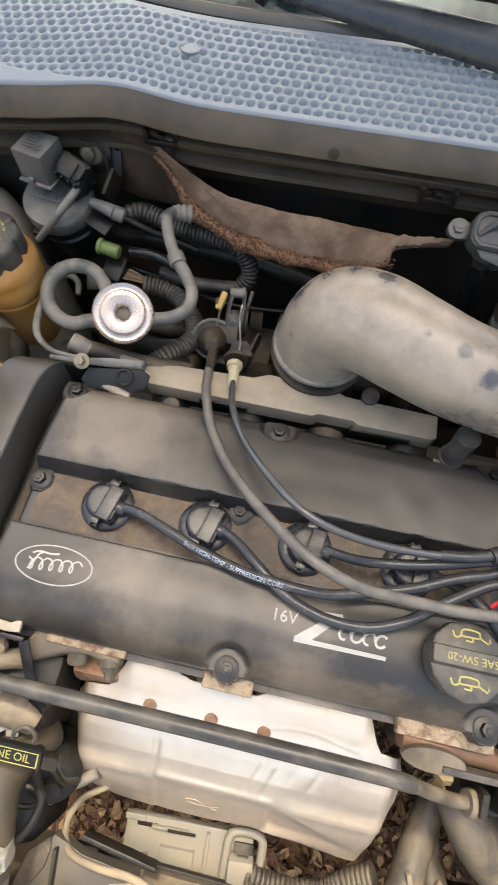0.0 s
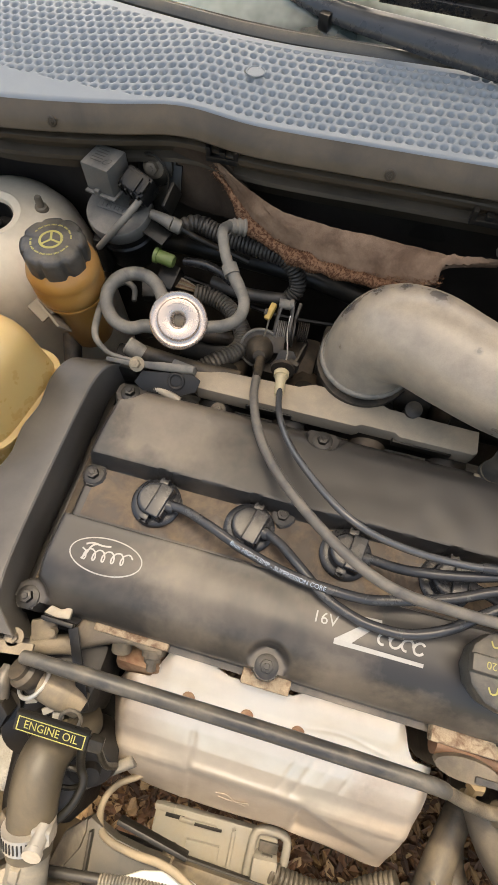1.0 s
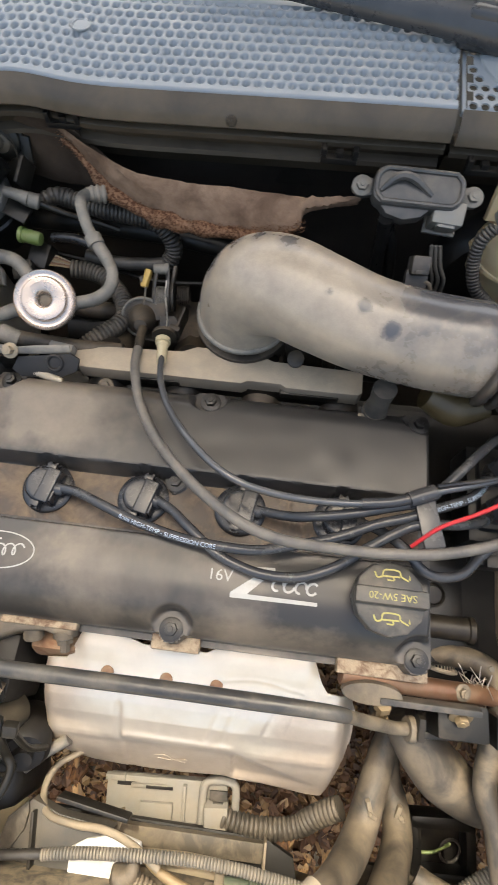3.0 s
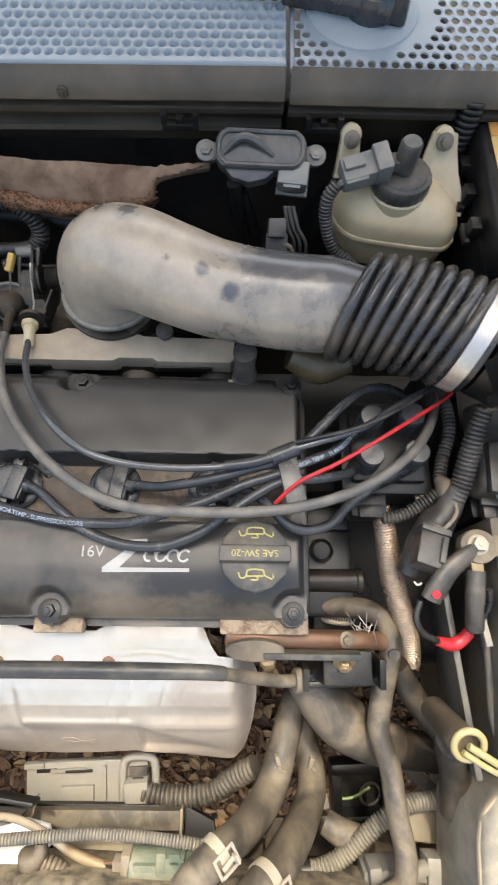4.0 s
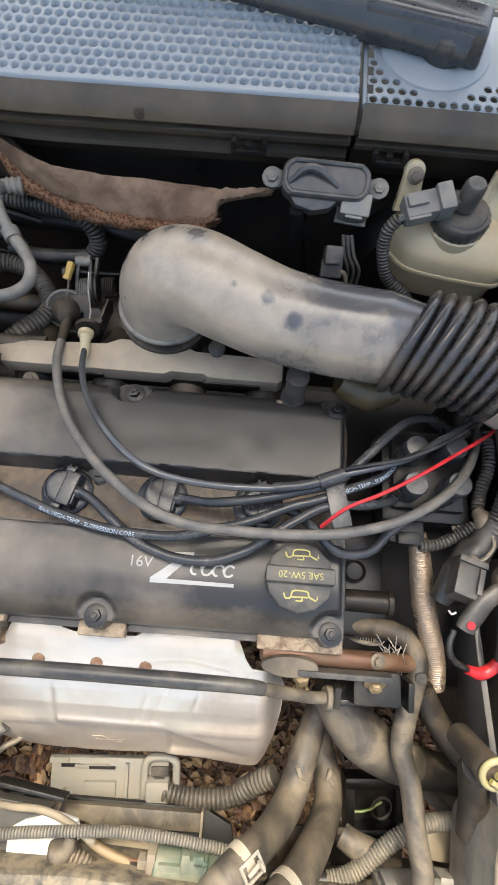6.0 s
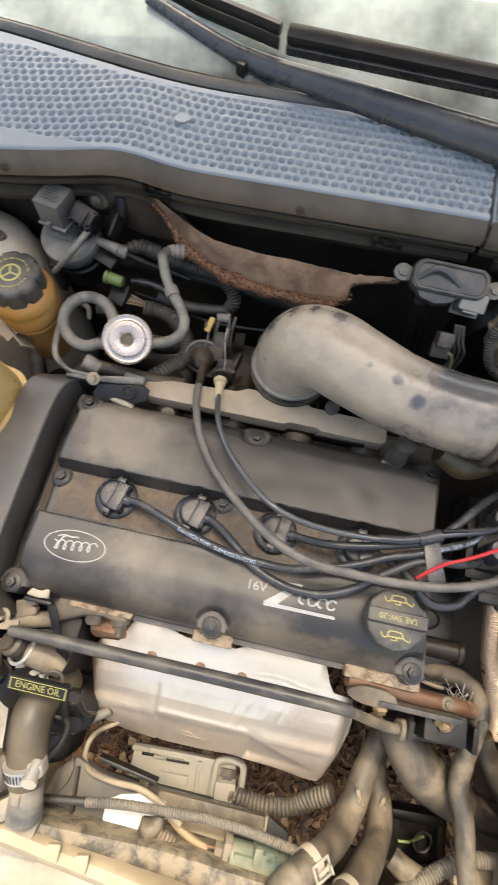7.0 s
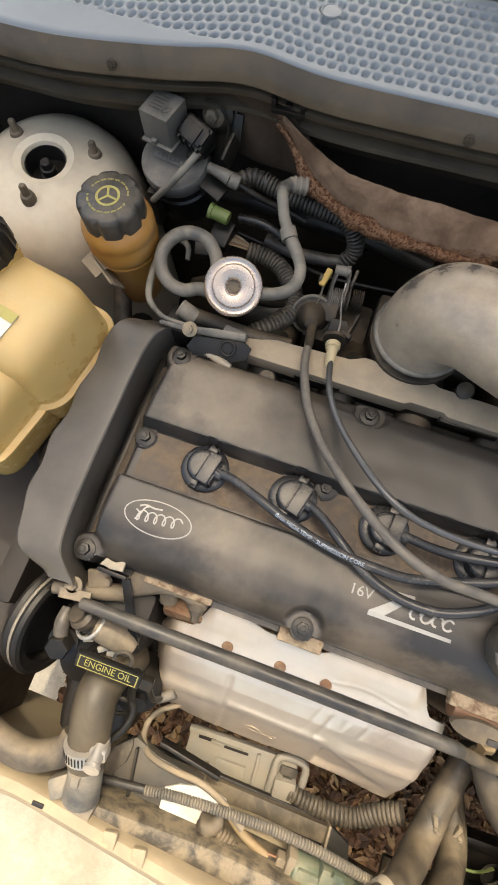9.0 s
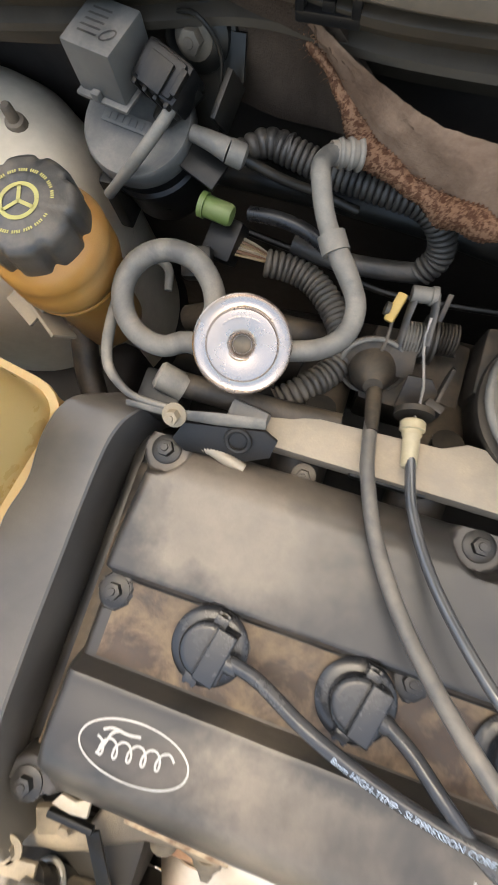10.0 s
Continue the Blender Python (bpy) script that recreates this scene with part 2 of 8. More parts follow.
M_VALLEY = grimy("dusty_valley_plastic", (0.014, 0.010, 0.007), (0.225, 0.160, 0.098), 0.80, 0.40, size=34, patch=0.53, sharp=0.09, tint=(0.070, 0.026, 0.008))
M_BELT = grimy("belt_cover_plastic", (0.066, 0.060, 0.054), (0.15, 0.128, 0.105), 0.5, 0.36, size=12, patch=0.5, up=0.2, drough=0.48)
M_BLACK = grimy("black_plastic", (0.009, 0.009, 0.009), TAN, 0.08, 0.34, size=25, patch=0.58, spec=0.32)
M_LOOMDARK = grimy("dim_loom_conduit", (0.055, 0.048, 0.040), (0.22, 0.175, 0.125), 0.6, 0.5, size=30, patch=0.5)
M_CUFF = grimy("pale_rubber_cuff", (0.17, 0.15, 0.125), (0.36, 0.30, 0.23), 0.7, 0.5, size=60, patch=0.45)
M_CABLE = grimy("bright_cable_sheath", (0.060, 0.061, 0.064), (0.26, 0.22, 0.17), 0.12, 0.15, size=40, patch=0.58, bump=0.02, spec=0.9, tint=(0.055, 0.056, 0.058))
M_FELTDARK = grimy("dark_felt", (0.045, 0.031, 0.022), (0.11, 0.078, 0.055), 0.6, 0.95, size=18, patch=0.5, up=0.1, bump=1.0, grain=700, spec=0.1)
M_PLUGCAP = grimy("plug_connector_rubber", (0.022, 0.023, 0.026), (0.17, 0.145, 0.12), 0.10, 0.28, size=50, patch=0.58, spec=0.55, bump=0.05)
M_SLEEVE = grimy("dusty_rubber_sleeve", (0.030, 0.030, 0.031), (0.22, 0.185, 0.14), 0.45, 0.36, size=30, patch=0.52, up=0.5)
M_TOPHOSE = grimy("brown_hose_rubber", (0.048, 0.038, 0.025), (0.20, 0.155, 0.098), 0.75, 0.5, size=14, patch=0.51, up=0.6)
M_GREYD = grimy("dusty_grey_plastic", (0.060, 0.058, 0.053), (0.20, 0.165, 0.125), 0.6, 0.42, size=18, patch=0.5, up=0.3)
M_MOTTLED = grimy("mottled_dusty_plastic", (0.060, 0.062, 0.064), (0.31, 0.265, 0.20), 0.9, 0.42, size=20, patch=0.48, up=0.1, sharp=0.12)
M_CLIP = grimy("pale_clip_steel", (0.42, 0.38, 0.31), (0.40, 0.32, 0.22), 0.7, 0.45, 0.4, size=70, patch=0.5, up=0.2)
M_PALERIB = grimy("grey_ribbed_conduit", (0.115, 0.105, 0.088), (0.30, 0.245, 0.175), 0.7, 0.5, size=30, patch=0.48)
M_BLACKD = grimy("dusty_black_plastic", (0.008, 0.008, 0.007), (0.22, 0.165, 0.11), 0.20, 0.42, size=26, patch=0.57, spec=0.35)
M_RUBBER = grimy("black_rubber", (0.014, 0.014, 0.015), (0.2, 0.17, 0.13), 0.25, 0.30, size=30, patch=0.56)
M_LEAD = grimy("grey_lead_rubber", (0.040, 0.041, 0.045), (0.22, 0.19, 0.15), 0.18, 0.24, size=40, patch=0.57)
M_LEADPRINT = grimy("lead_print", (0.40, 0.47, 0.56), (0.30, 0.31, 0.32), 0.2, 0.5, size=120, patch=0.55, up=0.0, bump=0.0, tint=(0.36, 0.42, 0.50))
M_LEADD = grimy("dusty_cable_rubber", (0.080, 0.076, 0.072), (0.30, 0.255, 0.20), 0.5, 0.38, size=30, patch=0.5)
M_DUSTHOSE = grimy("dusty_hose_rubber", (0.038, 0.033, 0.027), (0.225, 0.175, 0.118), 0.9, 0.5, size=22, patch=0.505, up=0.45, sharp=0.1)
M_HOSEGREY = grimy("grey_hose_rubber", (0.085, 0.080, 0.072), (0.33, 0.285, 0.225), 0.8, 0.45, size=24, patch=0.47, up=0.55)
M_DUCT = grimy("duct_rubber", (0.034, 0.038, 0.047), (0.44, 0.355, 0.262), 0.88, 0.24, size=11, patch=0.50, up=0.10, sharp=0.18, tint=(0.034, 0.042, 0.060), drough=0.42, bump=0.06, spec=0.7,
               area=[(-0.04, 0.12, 0.2, 0.37, 0.24), (0.165, 0.30, 0.232, 0.32, -0.30), (0.19, 0.30, 0.19, 0.232, -0.05), (0.13, 0.20, 0.19, 0.228, 0.06)],
               wiped=[(-0.002, 0.312, 0.936, 0.013), (0.018, 0.324, 0.953, 0.010), (0.039, 0.321, 0.966, 0.010), (0.063, 0.314, 0.977, 0.013), (0.128, 0.252, 0.980, 0.005), (0.100, 0.262, 0.979, 0.004), (0.150, 0.238, 0.972, 0.006)])
M_BELLOWS = grimy("bellows_rubber", (0.020, 0.020, 0.022), (0.17, 0.125, 0.085), 0.35, 0.24, size=16, patch=0.54, up=0.0, spec=0.6)
M_TAN = grimy("dusty_aluminium", (0.28, 0.245, 0.20), (0.42, 0.335, 0.235), 0.95, 0.55, 0.5, size=18, patch=0.36, up=0.4)
M_TANDARK = grimy("dusty_dark_part", (0.018, 0.015, 0.012), (0.24, 0.175, 0.11), 0.5, 0.55, size=24, patch=0.52, up=0.8)
M_DIRT = grimy("dirty_steel", (0.10, 0.084, 0.066), (0.26, 0.205, 0.14), 0.88, 0.5, 0.3, size=30, patch=0.49, up=0.4, bump=0.5)
M_PALEDUST = grimy("pale_dusty_metal", (0.20, 0.165, 0.125), (0.34, 0.27, 0.18), 0.9, 0.55, 0.1, size=20, patch=0.45, up=0.3)
# tan at the foot and ends: dust, with shade on averted faces painted in
M_SHIELD = grimy("heat_shield_aluminium", (0.92, 0.82, 0.68), (0.42, 0.30, 0.205), 0.66, 0.34, 0.62, size=4, patch=0.57, up=0.0, bump=0.008, grain=400, tint=(0.88, 0.78, 0.64), drough=0.40, sharp=0.24,
                 area=[(-0.15, -0.085, -0.16, -0.03, 0.30), (0.10, 0.19, -0.16, -0.05, 0.28), (-0.15, 0.19, -0.16, -0.106, 0.36)])
M_STEEL = grimy("bright_steel", (0.60, 0.57, 0.53), (0.4, 0.33, 0.25), 0.45, 0.30, 0.9, size=60, patch=0.5, up=0.2)
M_ZINC = grimy("regulator_zinc", (0.56, 0.475, 0.415), (0.32, 0.25, 0.19), 0.3, 0.22, 0.95, size=18, patch=0.57, up=0.1, bump=0.01, tint=(0.50, 0.425, 0.37))
M_RUST = grimy("rusty_steel", (0.22, 0.09, 0.04), (0.42, 0.30, 0.18), 0.7, 0.75, 0.25, size=60, patch=0.45, up=0.3, tint=(0.12, 0.05, 0.03))
M_CRUST = grimy("crusted_edge", (0.16, 0.085, 0.045), (0.46, 0.36, 0.24), 0.9, 0.8, 0.1, size=110, patch=0.46, up=0.0, tint=(0.09, 0.045, 0.025), sharp=0.10, bump=0.8)
M_COPPER = grimy("copper_pipe", (0.25, 0.13, 0.078), (0.20, 0.135, 0.085), 0.8, 0.42, 0.65, size=40, patch=0.48)
M_BRASS = grimy("dull_brass", (0.30, 0.205, 0.10), (0.32, 0.245, 0.155), 0.65, 0.45, 0.5, size=60, patch=0.46)
M_FOIL = grimy("foil_sleeve", (0.72, 0.54, 0.38), (0.33, 0.24, 0.16), 0.55, 0.28, 0.8, size=60, patch=0.52, up=0.1, bump=0.6, grain=900, sharp=0.12)
M_CREAM = grimy("cream_plastic", (0.55, 0.45, 0.27), (0.32, 0.24, 0.15), 0.4, 0.45, size=50, patch=0.5)
M_YELLOW = grimy("yellow_clip", (0.62, 0.40, 0.10), (0.36, 0.27, 0.17), 0.3, 0.45, size=60, patch=0.55)
M_YELLOWHANDLE = grimy("yellow_ring_plastic", (0.38, 0.31, 0.11), (0.36, 0.30, 0.19), 0.7, 0.35, size=60, patch=0.46)
M_RED = grimy("red_wire", (0.60, 0.02, 0.028), (0.4, 0.2, 0.15), 0.15, 0.35, size=60, patch=0.57)
M_WHITEPAINT = grimy("wing_paint", (0.80, 0.70, 0.54), (0.48, 0.385, 0.265), 0.4, 0.32, size=12, patch=0.54, up=0.2)
M_BONNET = grimy("bonnet_underside", (0.56, 0.51, 0.43), (0.42, 0.36, 0.28), 0.5, 0.45, size=6, patch=0.5, up=0.1)
M_COWL = grimy("cowl_plastic", (0.25, 0.275, 0.295), (0.36, 0.37, 0.37), 0.4, 0.36, size=7, patch=0.55, up=0.3, bump=0.06)
M_LIP = grimy("cowl_edge_plastic", (0.060, 0.046, 0.031), (0.155, 0.118, 0.079), 0.6, 0.40, size=14, patch=0.5, up=0.1, spec=0.4)
M_SKIRT = grimy("cowl_skirt_plastic", (0.030, 0.023, 0.015), (0.092, 0.068, 0.045), 0.6, 0.45, size=12, patch=0.48, up=0.2, spec=0.35)
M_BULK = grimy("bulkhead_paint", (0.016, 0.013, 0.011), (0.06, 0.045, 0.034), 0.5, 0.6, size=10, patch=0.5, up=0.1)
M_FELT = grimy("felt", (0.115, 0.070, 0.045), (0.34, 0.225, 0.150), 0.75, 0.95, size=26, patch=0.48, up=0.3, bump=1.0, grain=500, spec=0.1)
M_FRAY = grimy("frayed_felt", (0.10, 0.042, 0.022), (0.36, 0.20, 0.115), 0.8, 0.95, size=320, patch=0.5, up=0.0, bump=1.0, grain=1200, spec=0.1, sharp=0.05)
M_FLUID = grimy("amber_reservoir_plastic", (0.46, 0.22, 0.05), (0.42, 0.30, 0.17), 0.5, 0.35, size=16, patch=0.5, up=0.2)
M_TANK = grimy("yellowed_tank_plastic", (0.58, 0.38, 0.13), (0.60, 0.47, 0.26), 0.75, 0.24, size=7, patch=0.48, up=0.75, sharp=0.25)
M_CLOUDY = grimy("cloudy_reservoir_plastic", (0.60, 0.48, 0.29), (0.42, 0.335, 0.22), 0.6, 0.30, size=22, patch=0.5, up=0.1)
M_CAPGREY = grimy("grey_cap_plastic", (0.036, 0.035, 0.033), (0.25, 0.20, 0.15), 0.42, 0.36, size=40, patch=0.5, up=0.4)
M_GREYBOX = grimy("grey_sensor_plastic", (0.058, 0.056, 0.053), (0.24, 0.20, 0.16), 0.45, 0.36, size=40, patch=0.53, up=0.4)
M_RELAY = grimy("grey_relay_plastic", (0.075, 0.075, 0.071), (0.36, 0.315, 0.26), 0.55, 0.36, size=40, patch=0.47, up=0.85, sharp=0.2)
M_CONNECT = grimy("grey_connector_plastic", (0.15, 0.145, 0.135), (0.30, 0.25, 0.19), 0.55, 0.5, size=40, patch=0.47)
M_PALECON = grimy("pale_connector_plastic", (0.28, 0.26, 0.225), (0.30, 0.25, 0.185), 0.6, 0.45, size=40, patch=0.49)
M_GREEN = grimy("green_cap_plastic", (0.17, 0.24, 0.06), (0.3, 0.28, 0.15), 0.4, 0.45, size=60, patch=0.5)
M_GREENCON = grimy("green_connector_plastic", (0.10, 0.135, 0.095), (0.32, 0.28, 0.19), 0.6, 0.45, size=40, patch=0.50)
M_LOOM = grimy("loom_conduit", (0.026, 0.024, 0.022), (0.23, 0.19, 0.145), 0.42, 0.42, size=30, patch=0.51)
M_LOOMTAN = grimy("dusty_loom_conduit", (0.070, 0.057, 0.041), (0.24, 0.185, 0.125), 0.85, 0.55, size=30, patch=0.47)
M_WHITE = grimy("white_print", (0.48, 0.465, 0.43), (0.34, 0.29, 0.23), 0.3, 0.55, size=80, patch=0.53, bump=0.0)
M_YPRINT = grimy("yellow_print", (0.45, 0.40, 0.11), (0.36, 0.29, 0.15), 0.3, 0.55, size=80, patch=0.53, bump=0.0)
M_PAPER = grimy("yellow_label_paper", (0.66, 0.43, 0.15), (0.46, 0.32, 0.15), 0.3, 0.6, size=40, patch=0.55, up=0.0)
M_PAPERO = grimy("orange_label_paper", (0.60, 0.25, 0.05), (0.42, 0.25, 0.1), 0.3, 0.6, size=40, patch=0.55, up=0.0)
M_PAPERW = grimy("white_label_paper", (0.72, 0.70, 0.66), (0.5, 0.42, 0.3), 0.2, 0.6, size=40, patch=0.6, up=0.0)
M_PRINT = grimy("brown_print", (0.28, 0.15, 0.05), TAN, 0.1, 0.6, up=0.0)
# near-black: the shade of deep parts and slots is put into the colour
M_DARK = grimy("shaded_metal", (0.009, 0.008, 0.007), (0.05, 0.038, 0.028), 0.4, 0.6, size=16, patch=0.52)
M_BUMPER = grimy("bumper_plastic", (0.22, 0.175, 0.115), (0.42, 0.335, 0.225), 0.9, 0.42, size=7, patch=0.48, up=0.3)
M_BEAMSPOT = grimy("spotted_crossmember", (0.034, 0.031, 0.026), (0.27, 0.215, 0.145), 0.9, 0.5, size=60, patch=0.48, up=0.2, sharp=0.10)
M_TRAYPALE = grimy("pale_shroud_plastic", (0.060, 0.050, 0.037), (0.23, 0.18, 0.12), 0.85, 0.42, size=26, patch=0.52, up=0.2, sharp=0.07)
M_WIPER = grimy("wiper_arm_paint", (0.034, 0.036, 0.040), (0.13, 0.13, 0.13), 0.3, 0.30, size=20, patch=0.55)
# near-white colour stands for sunlight on the shroud's corner
M_SUNLITPL = grimy("sunlit_shroud_plastic", (0.74, 0.71, 0.66), (0.45, 0.36, 0.24), 0.5, 0.5, size=40, patch=0.60, up=0.1)
M_OILCAP = grimy("oil_cap_plastic", (0.052, 0.050, 0.045), (0.24, 0.20, 0.15), 0.5, 0.38, size=45, patch=0.52, up=0.5)
M_STAIN = grimy("oil_stained_rubber", (0.070, 0.046, 0.018), (0.20, 0.15, 0.075), 0.35, 0.4, size=30, patch=0.52, up=0.1)
# the same shroud plastic out of the sun, its shade put into the colour
M_SHROUD = grimy("shaded_shroud_plastic", (0.075, 0.069, 0.060), (0.15, 0.122, 0.088), 0.5, 0.45, size=30, patch=0.52, up=0.2)
for soft in (M_TANK, M_FLUID, M_CLOUDY):
    # translucent moulded plastic
    skin = soft.node_tree.nodes["Principled BSDF"]
    skin.inputs["Subsurface Weight"].default_value = 0.18
    skin.inputs["Subsurface Radius"].default_value = (0.012, 0.007, 0.003)


def earth(name, dark, light, scale):
    mat, nt, bsdf = material(name)
    geo = nt.nodes.new("ShaderNodeNewGeometry")
    n1 = node(nt, "ShaderNodeTexNoise", Scale=scale, Detail=8.0, Roughness=0.7)
    n2 = node(nt, "ShaderNodeTexNoise", Scale=scale * 9, Detail=6.0, Roughness=0.7)
    for n in (n1, n2):
        nt.links.new(geo.outputs["Position"], n.inputs["Vector"])
    nt.links.new(mix(nt, ramp(nt, n1.outputs["Fac"], 0.35, 0.65), dark, mix(nt, n2.outputs["Fac"], dark, light)), bsdf.inputs["Base Color"])
    bsdf.inputs["Roughness"].default_value = 0.95
    bp = node(nt, "ShaderNodeBump", Strength=0.6, Distance=0.01)
    nt.links.new(n2.outputs["Fac"], bp.inputs["Height"])
    nt.links.new(bp.outputs["Normal"], bsdf.inputs["Normal"])
    return mat


M_EARTH = earth("dry_earth", (0.38, 0.32, 0.24), (0.70, 0.63, 0.52), 6.0)


def leafy():
    mat, nt, bsdf = material("dry_leaves")
    geo = nt.nodes.new("ShaderNodeNewGeometry")
    r = nt.nodes.new("ShaderNodeValToRGB")
    els = r.color_ramp.elements
    els[0].color, els[1].color = (0.055, 0.024, 0.009, 1), (0.46, 0.28, 0.12, 1)
    e = els.new(0.55)
    e.color = (0.19, 0.082, 0.030, 1)
    nt.links.new(geo.outputs["Random Per Island"], r.inputs["Fac"])
    n = node(nt, "ShaderNodeTexNoise", Scale=180.0, Detail=4.0)
    nt.links.new(geo.outputs["Position"], n.inputs["Vector"])
    nt.links.new(mix(nt, times(nt, n.outputs["Fac"], 0.6), r.outputs["Color"], (0.06, 0.035, 0.02)), bsdf.inputs["Base Color"])
    bsdf.inputs["Roughness"].default_value = 0.8
    return mat


M_LEAF = leafy()


def glassy():
    mat, nt, bsdf = material("windscreen_glass")
    geo = nt.nodes.new("ShaderNodeNewGeometry")
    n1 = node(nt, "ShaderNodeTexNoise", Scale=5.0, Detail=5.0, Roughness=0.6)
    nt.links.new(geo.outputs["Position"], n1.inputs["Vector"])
    # cloudy pale and dark patches: dust film plus painted sky reflection
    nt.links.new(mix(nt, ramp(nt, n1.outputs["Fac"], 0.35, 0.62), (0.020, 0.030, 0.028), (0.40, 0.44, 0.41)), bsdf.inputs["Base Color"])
    bsdf.inputs["Roughness"].default_value = 0.06
    bsdf.inputs["Specular IOR Level"].default_value = 0.9
    bsdf.inputs["Coat Weight"].default_value = 1.0
    bsdf.inputs["Coat Roughness"].default_value = 0.02
    bsdf.inputs["Coat IOR"].default_value = 1.8
    return mat


M_GLASS = glassy()

# ---- ground ----
bm = bmesh.new()
n = 40
grid = []
for j in range(n + 1):
    row = []
    for i in range(n + 1):
        u, v = (2 * i / n - 1), (2 * j / n - 1)
        x, y = 400 * u * abs(u) ** 3 + 2 * u, 400 * v * abs(v) ** 3 + 2 * v
        row.append((x, y, 0.03 * noise.noise(Vector((x * 0.7, y * 0.7, 0))) - 0.01))
    grid.append(row)
solid("ground", sheet(grid), M_EARTH, "dry pale earth strewn with brown leaves", "ground", kind="structure")

rng = random.Random(5)
verts, faces = [], []
for k in range(16000):
    x, y = rng.uniform(-0.42, 0.75), rng.uniform(-0.55, 0.40) + 0.05 * rng.gauss(0, 1)
    if y < -0.50:
        continue
    c = Vector((x, y, 0.012 + rng.random() * 0.03))
    l, w = rng.uniform(0.006, 0.020), rng.uniform(0.005, 0.012)
    m = Euler((rng.uniform(-0.7, 0.7), rng.uniform(-0.7, 0.7), rng.uniform(0, 6.28))).to_matrix()
    b = len(verts)
    for px, py, pz in ((-l, 0, 0), (-l * 0.3, -w, 0.005), (l * 0.5, -w * 0.8, 0.004), (l, 0, 0), (l * 0.5, w * 0.8, 0.005), (-l * 0.3, w, 0.004)):
        verts.append(c + m @ Vector((px, py, pz)))
    faces += [(b, b + 1, b + 2, b + 3), (b, b + 3, b + 4, b + 5)]
me = bpy.data.meshes.new("fallen_leaves")
me.from_pydata(verts, [], faces)
me.materials.append(M_LEAF)
tagged(new("fallen_leaves", me), "dry brown fallen leaves and twigs under the car", "leaves", kind="stuff")

# ---- the car's body round the engine bay ----
# bulkhead behind the engine, with ribs pressed into it
rows = []
for j in range(15):
    z = 0.40 + j * 0.0415
    rows.append([(x, 0.468 + 0.006 * math.sin(x * 26) * smooth(0.5, 0.8, z) - 0.02 * smooth(0.93, 0.98, z), z) for x in np.linspace(-0.68, 0.70, 60)])
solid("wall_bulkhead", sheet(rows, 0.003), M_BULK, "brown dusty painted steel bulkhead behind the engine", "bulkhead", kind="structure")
# inner wings
for name, x0, s in (("wall_wing_left", -0.56, -1), ("wall_wing_right", 0.56, 1)):
    rows = [[(x0 + s * (0.05 * smooth(0.80, 0.95, z)), y, z) for y in np.linspace(-0.42, 0.52, 24)] for z in np.linspace(0.30, 0.98, 16)]
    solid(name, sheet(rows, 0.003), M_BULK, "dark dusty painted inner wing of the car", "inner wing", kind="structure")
    rows = [[(x0 + s * (0.05 + u), y, 0.975 + 0.03 * math.sin(u * 7)) for y in np.linspace(-0.45, 0.60, 20)] for u in np.linspace(0, 0.32, 10)]
    solid("wing_top", sheet(rows, 0.003), M_WHITEPAINT, "pale dusty painted front wing", "car wing", kind="structure")


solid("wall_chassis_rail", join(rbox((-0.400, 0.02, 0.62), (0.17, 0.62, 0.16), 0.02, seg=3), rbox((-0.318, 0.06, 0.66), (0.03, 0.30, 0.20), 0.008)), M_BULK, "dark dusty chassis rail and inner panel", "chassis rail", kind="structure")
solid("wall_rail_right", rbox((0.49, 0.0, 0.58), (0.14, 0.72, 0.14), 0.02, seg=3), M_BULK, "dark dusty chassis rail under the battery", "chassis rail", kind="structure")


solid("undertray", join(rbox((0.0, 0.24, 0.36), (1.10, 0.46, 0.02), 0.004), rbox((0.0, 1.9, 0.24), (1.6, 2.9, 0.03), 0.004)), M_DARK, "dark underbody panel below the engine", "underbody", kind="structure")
for name, x in (("wall_side_left", -0.80), ("wall_side_right", 0.82)):
    solid(name, rbox((x, 1.3, 0.62), (0.02, 3.6, 0.80), 0.005), M_WHITEPAINT, "pale painted side of the car", "car side", kind="structure")
bonnet = thing("bonnet", "dull grey-brown bonnet propped wide open over the engine bay", "bonnet", (0, 0.70, 1.28))


def bonnet_point(x, u):
    """u runs from the hinge to the leading edge, which is rounded back towards the corners."""
    u *= 1 - 0.20 * (1 - math.cos(math.pi * x / 0.70))
    return (x, 0.70 - 0.29 * u + 0.04 * u * u, 1.29 + 0.85 * u + 0.02 * math.sin(3 * u) - 0.05 * (x / 0.7) ** 2)


rows = [[bonnet_point(x, u) for x in np.linspace(-0.68, 0.70, 36)] for u in np.linspace(0, 1, 14)]
part("skin", sheet(rows, 0.002), M_BONNET, bonnet)
for x in (-0.66, -0.22, 0.24, 0.68):
    part("stiffener", sweep([Vector(bonnet_point(x * k, u)) + Vector((0, -0.012, -0.008)) for k, u in ((0.9, 0.03), (0.85, 0.48), (0.7, 0.93))], 0.022, 10, 0.05, flat=0.5), M_BONNET, bonnet)


def cowl_front(x):
    """The scuttle panel's front edge: it swings forward at the driver's side."""
    return 0.438 + 0.012 * math.exp(-((x + 0.205) / 0.05) ** 2) - 0.025 * smooth(-0.22, -0.42, x)


def cowl_back(x):
    return 0.552 + 0.05 * smooth(-0.10, -0.50, x) - 0.01 * smooth(0.1, 0.3, x)


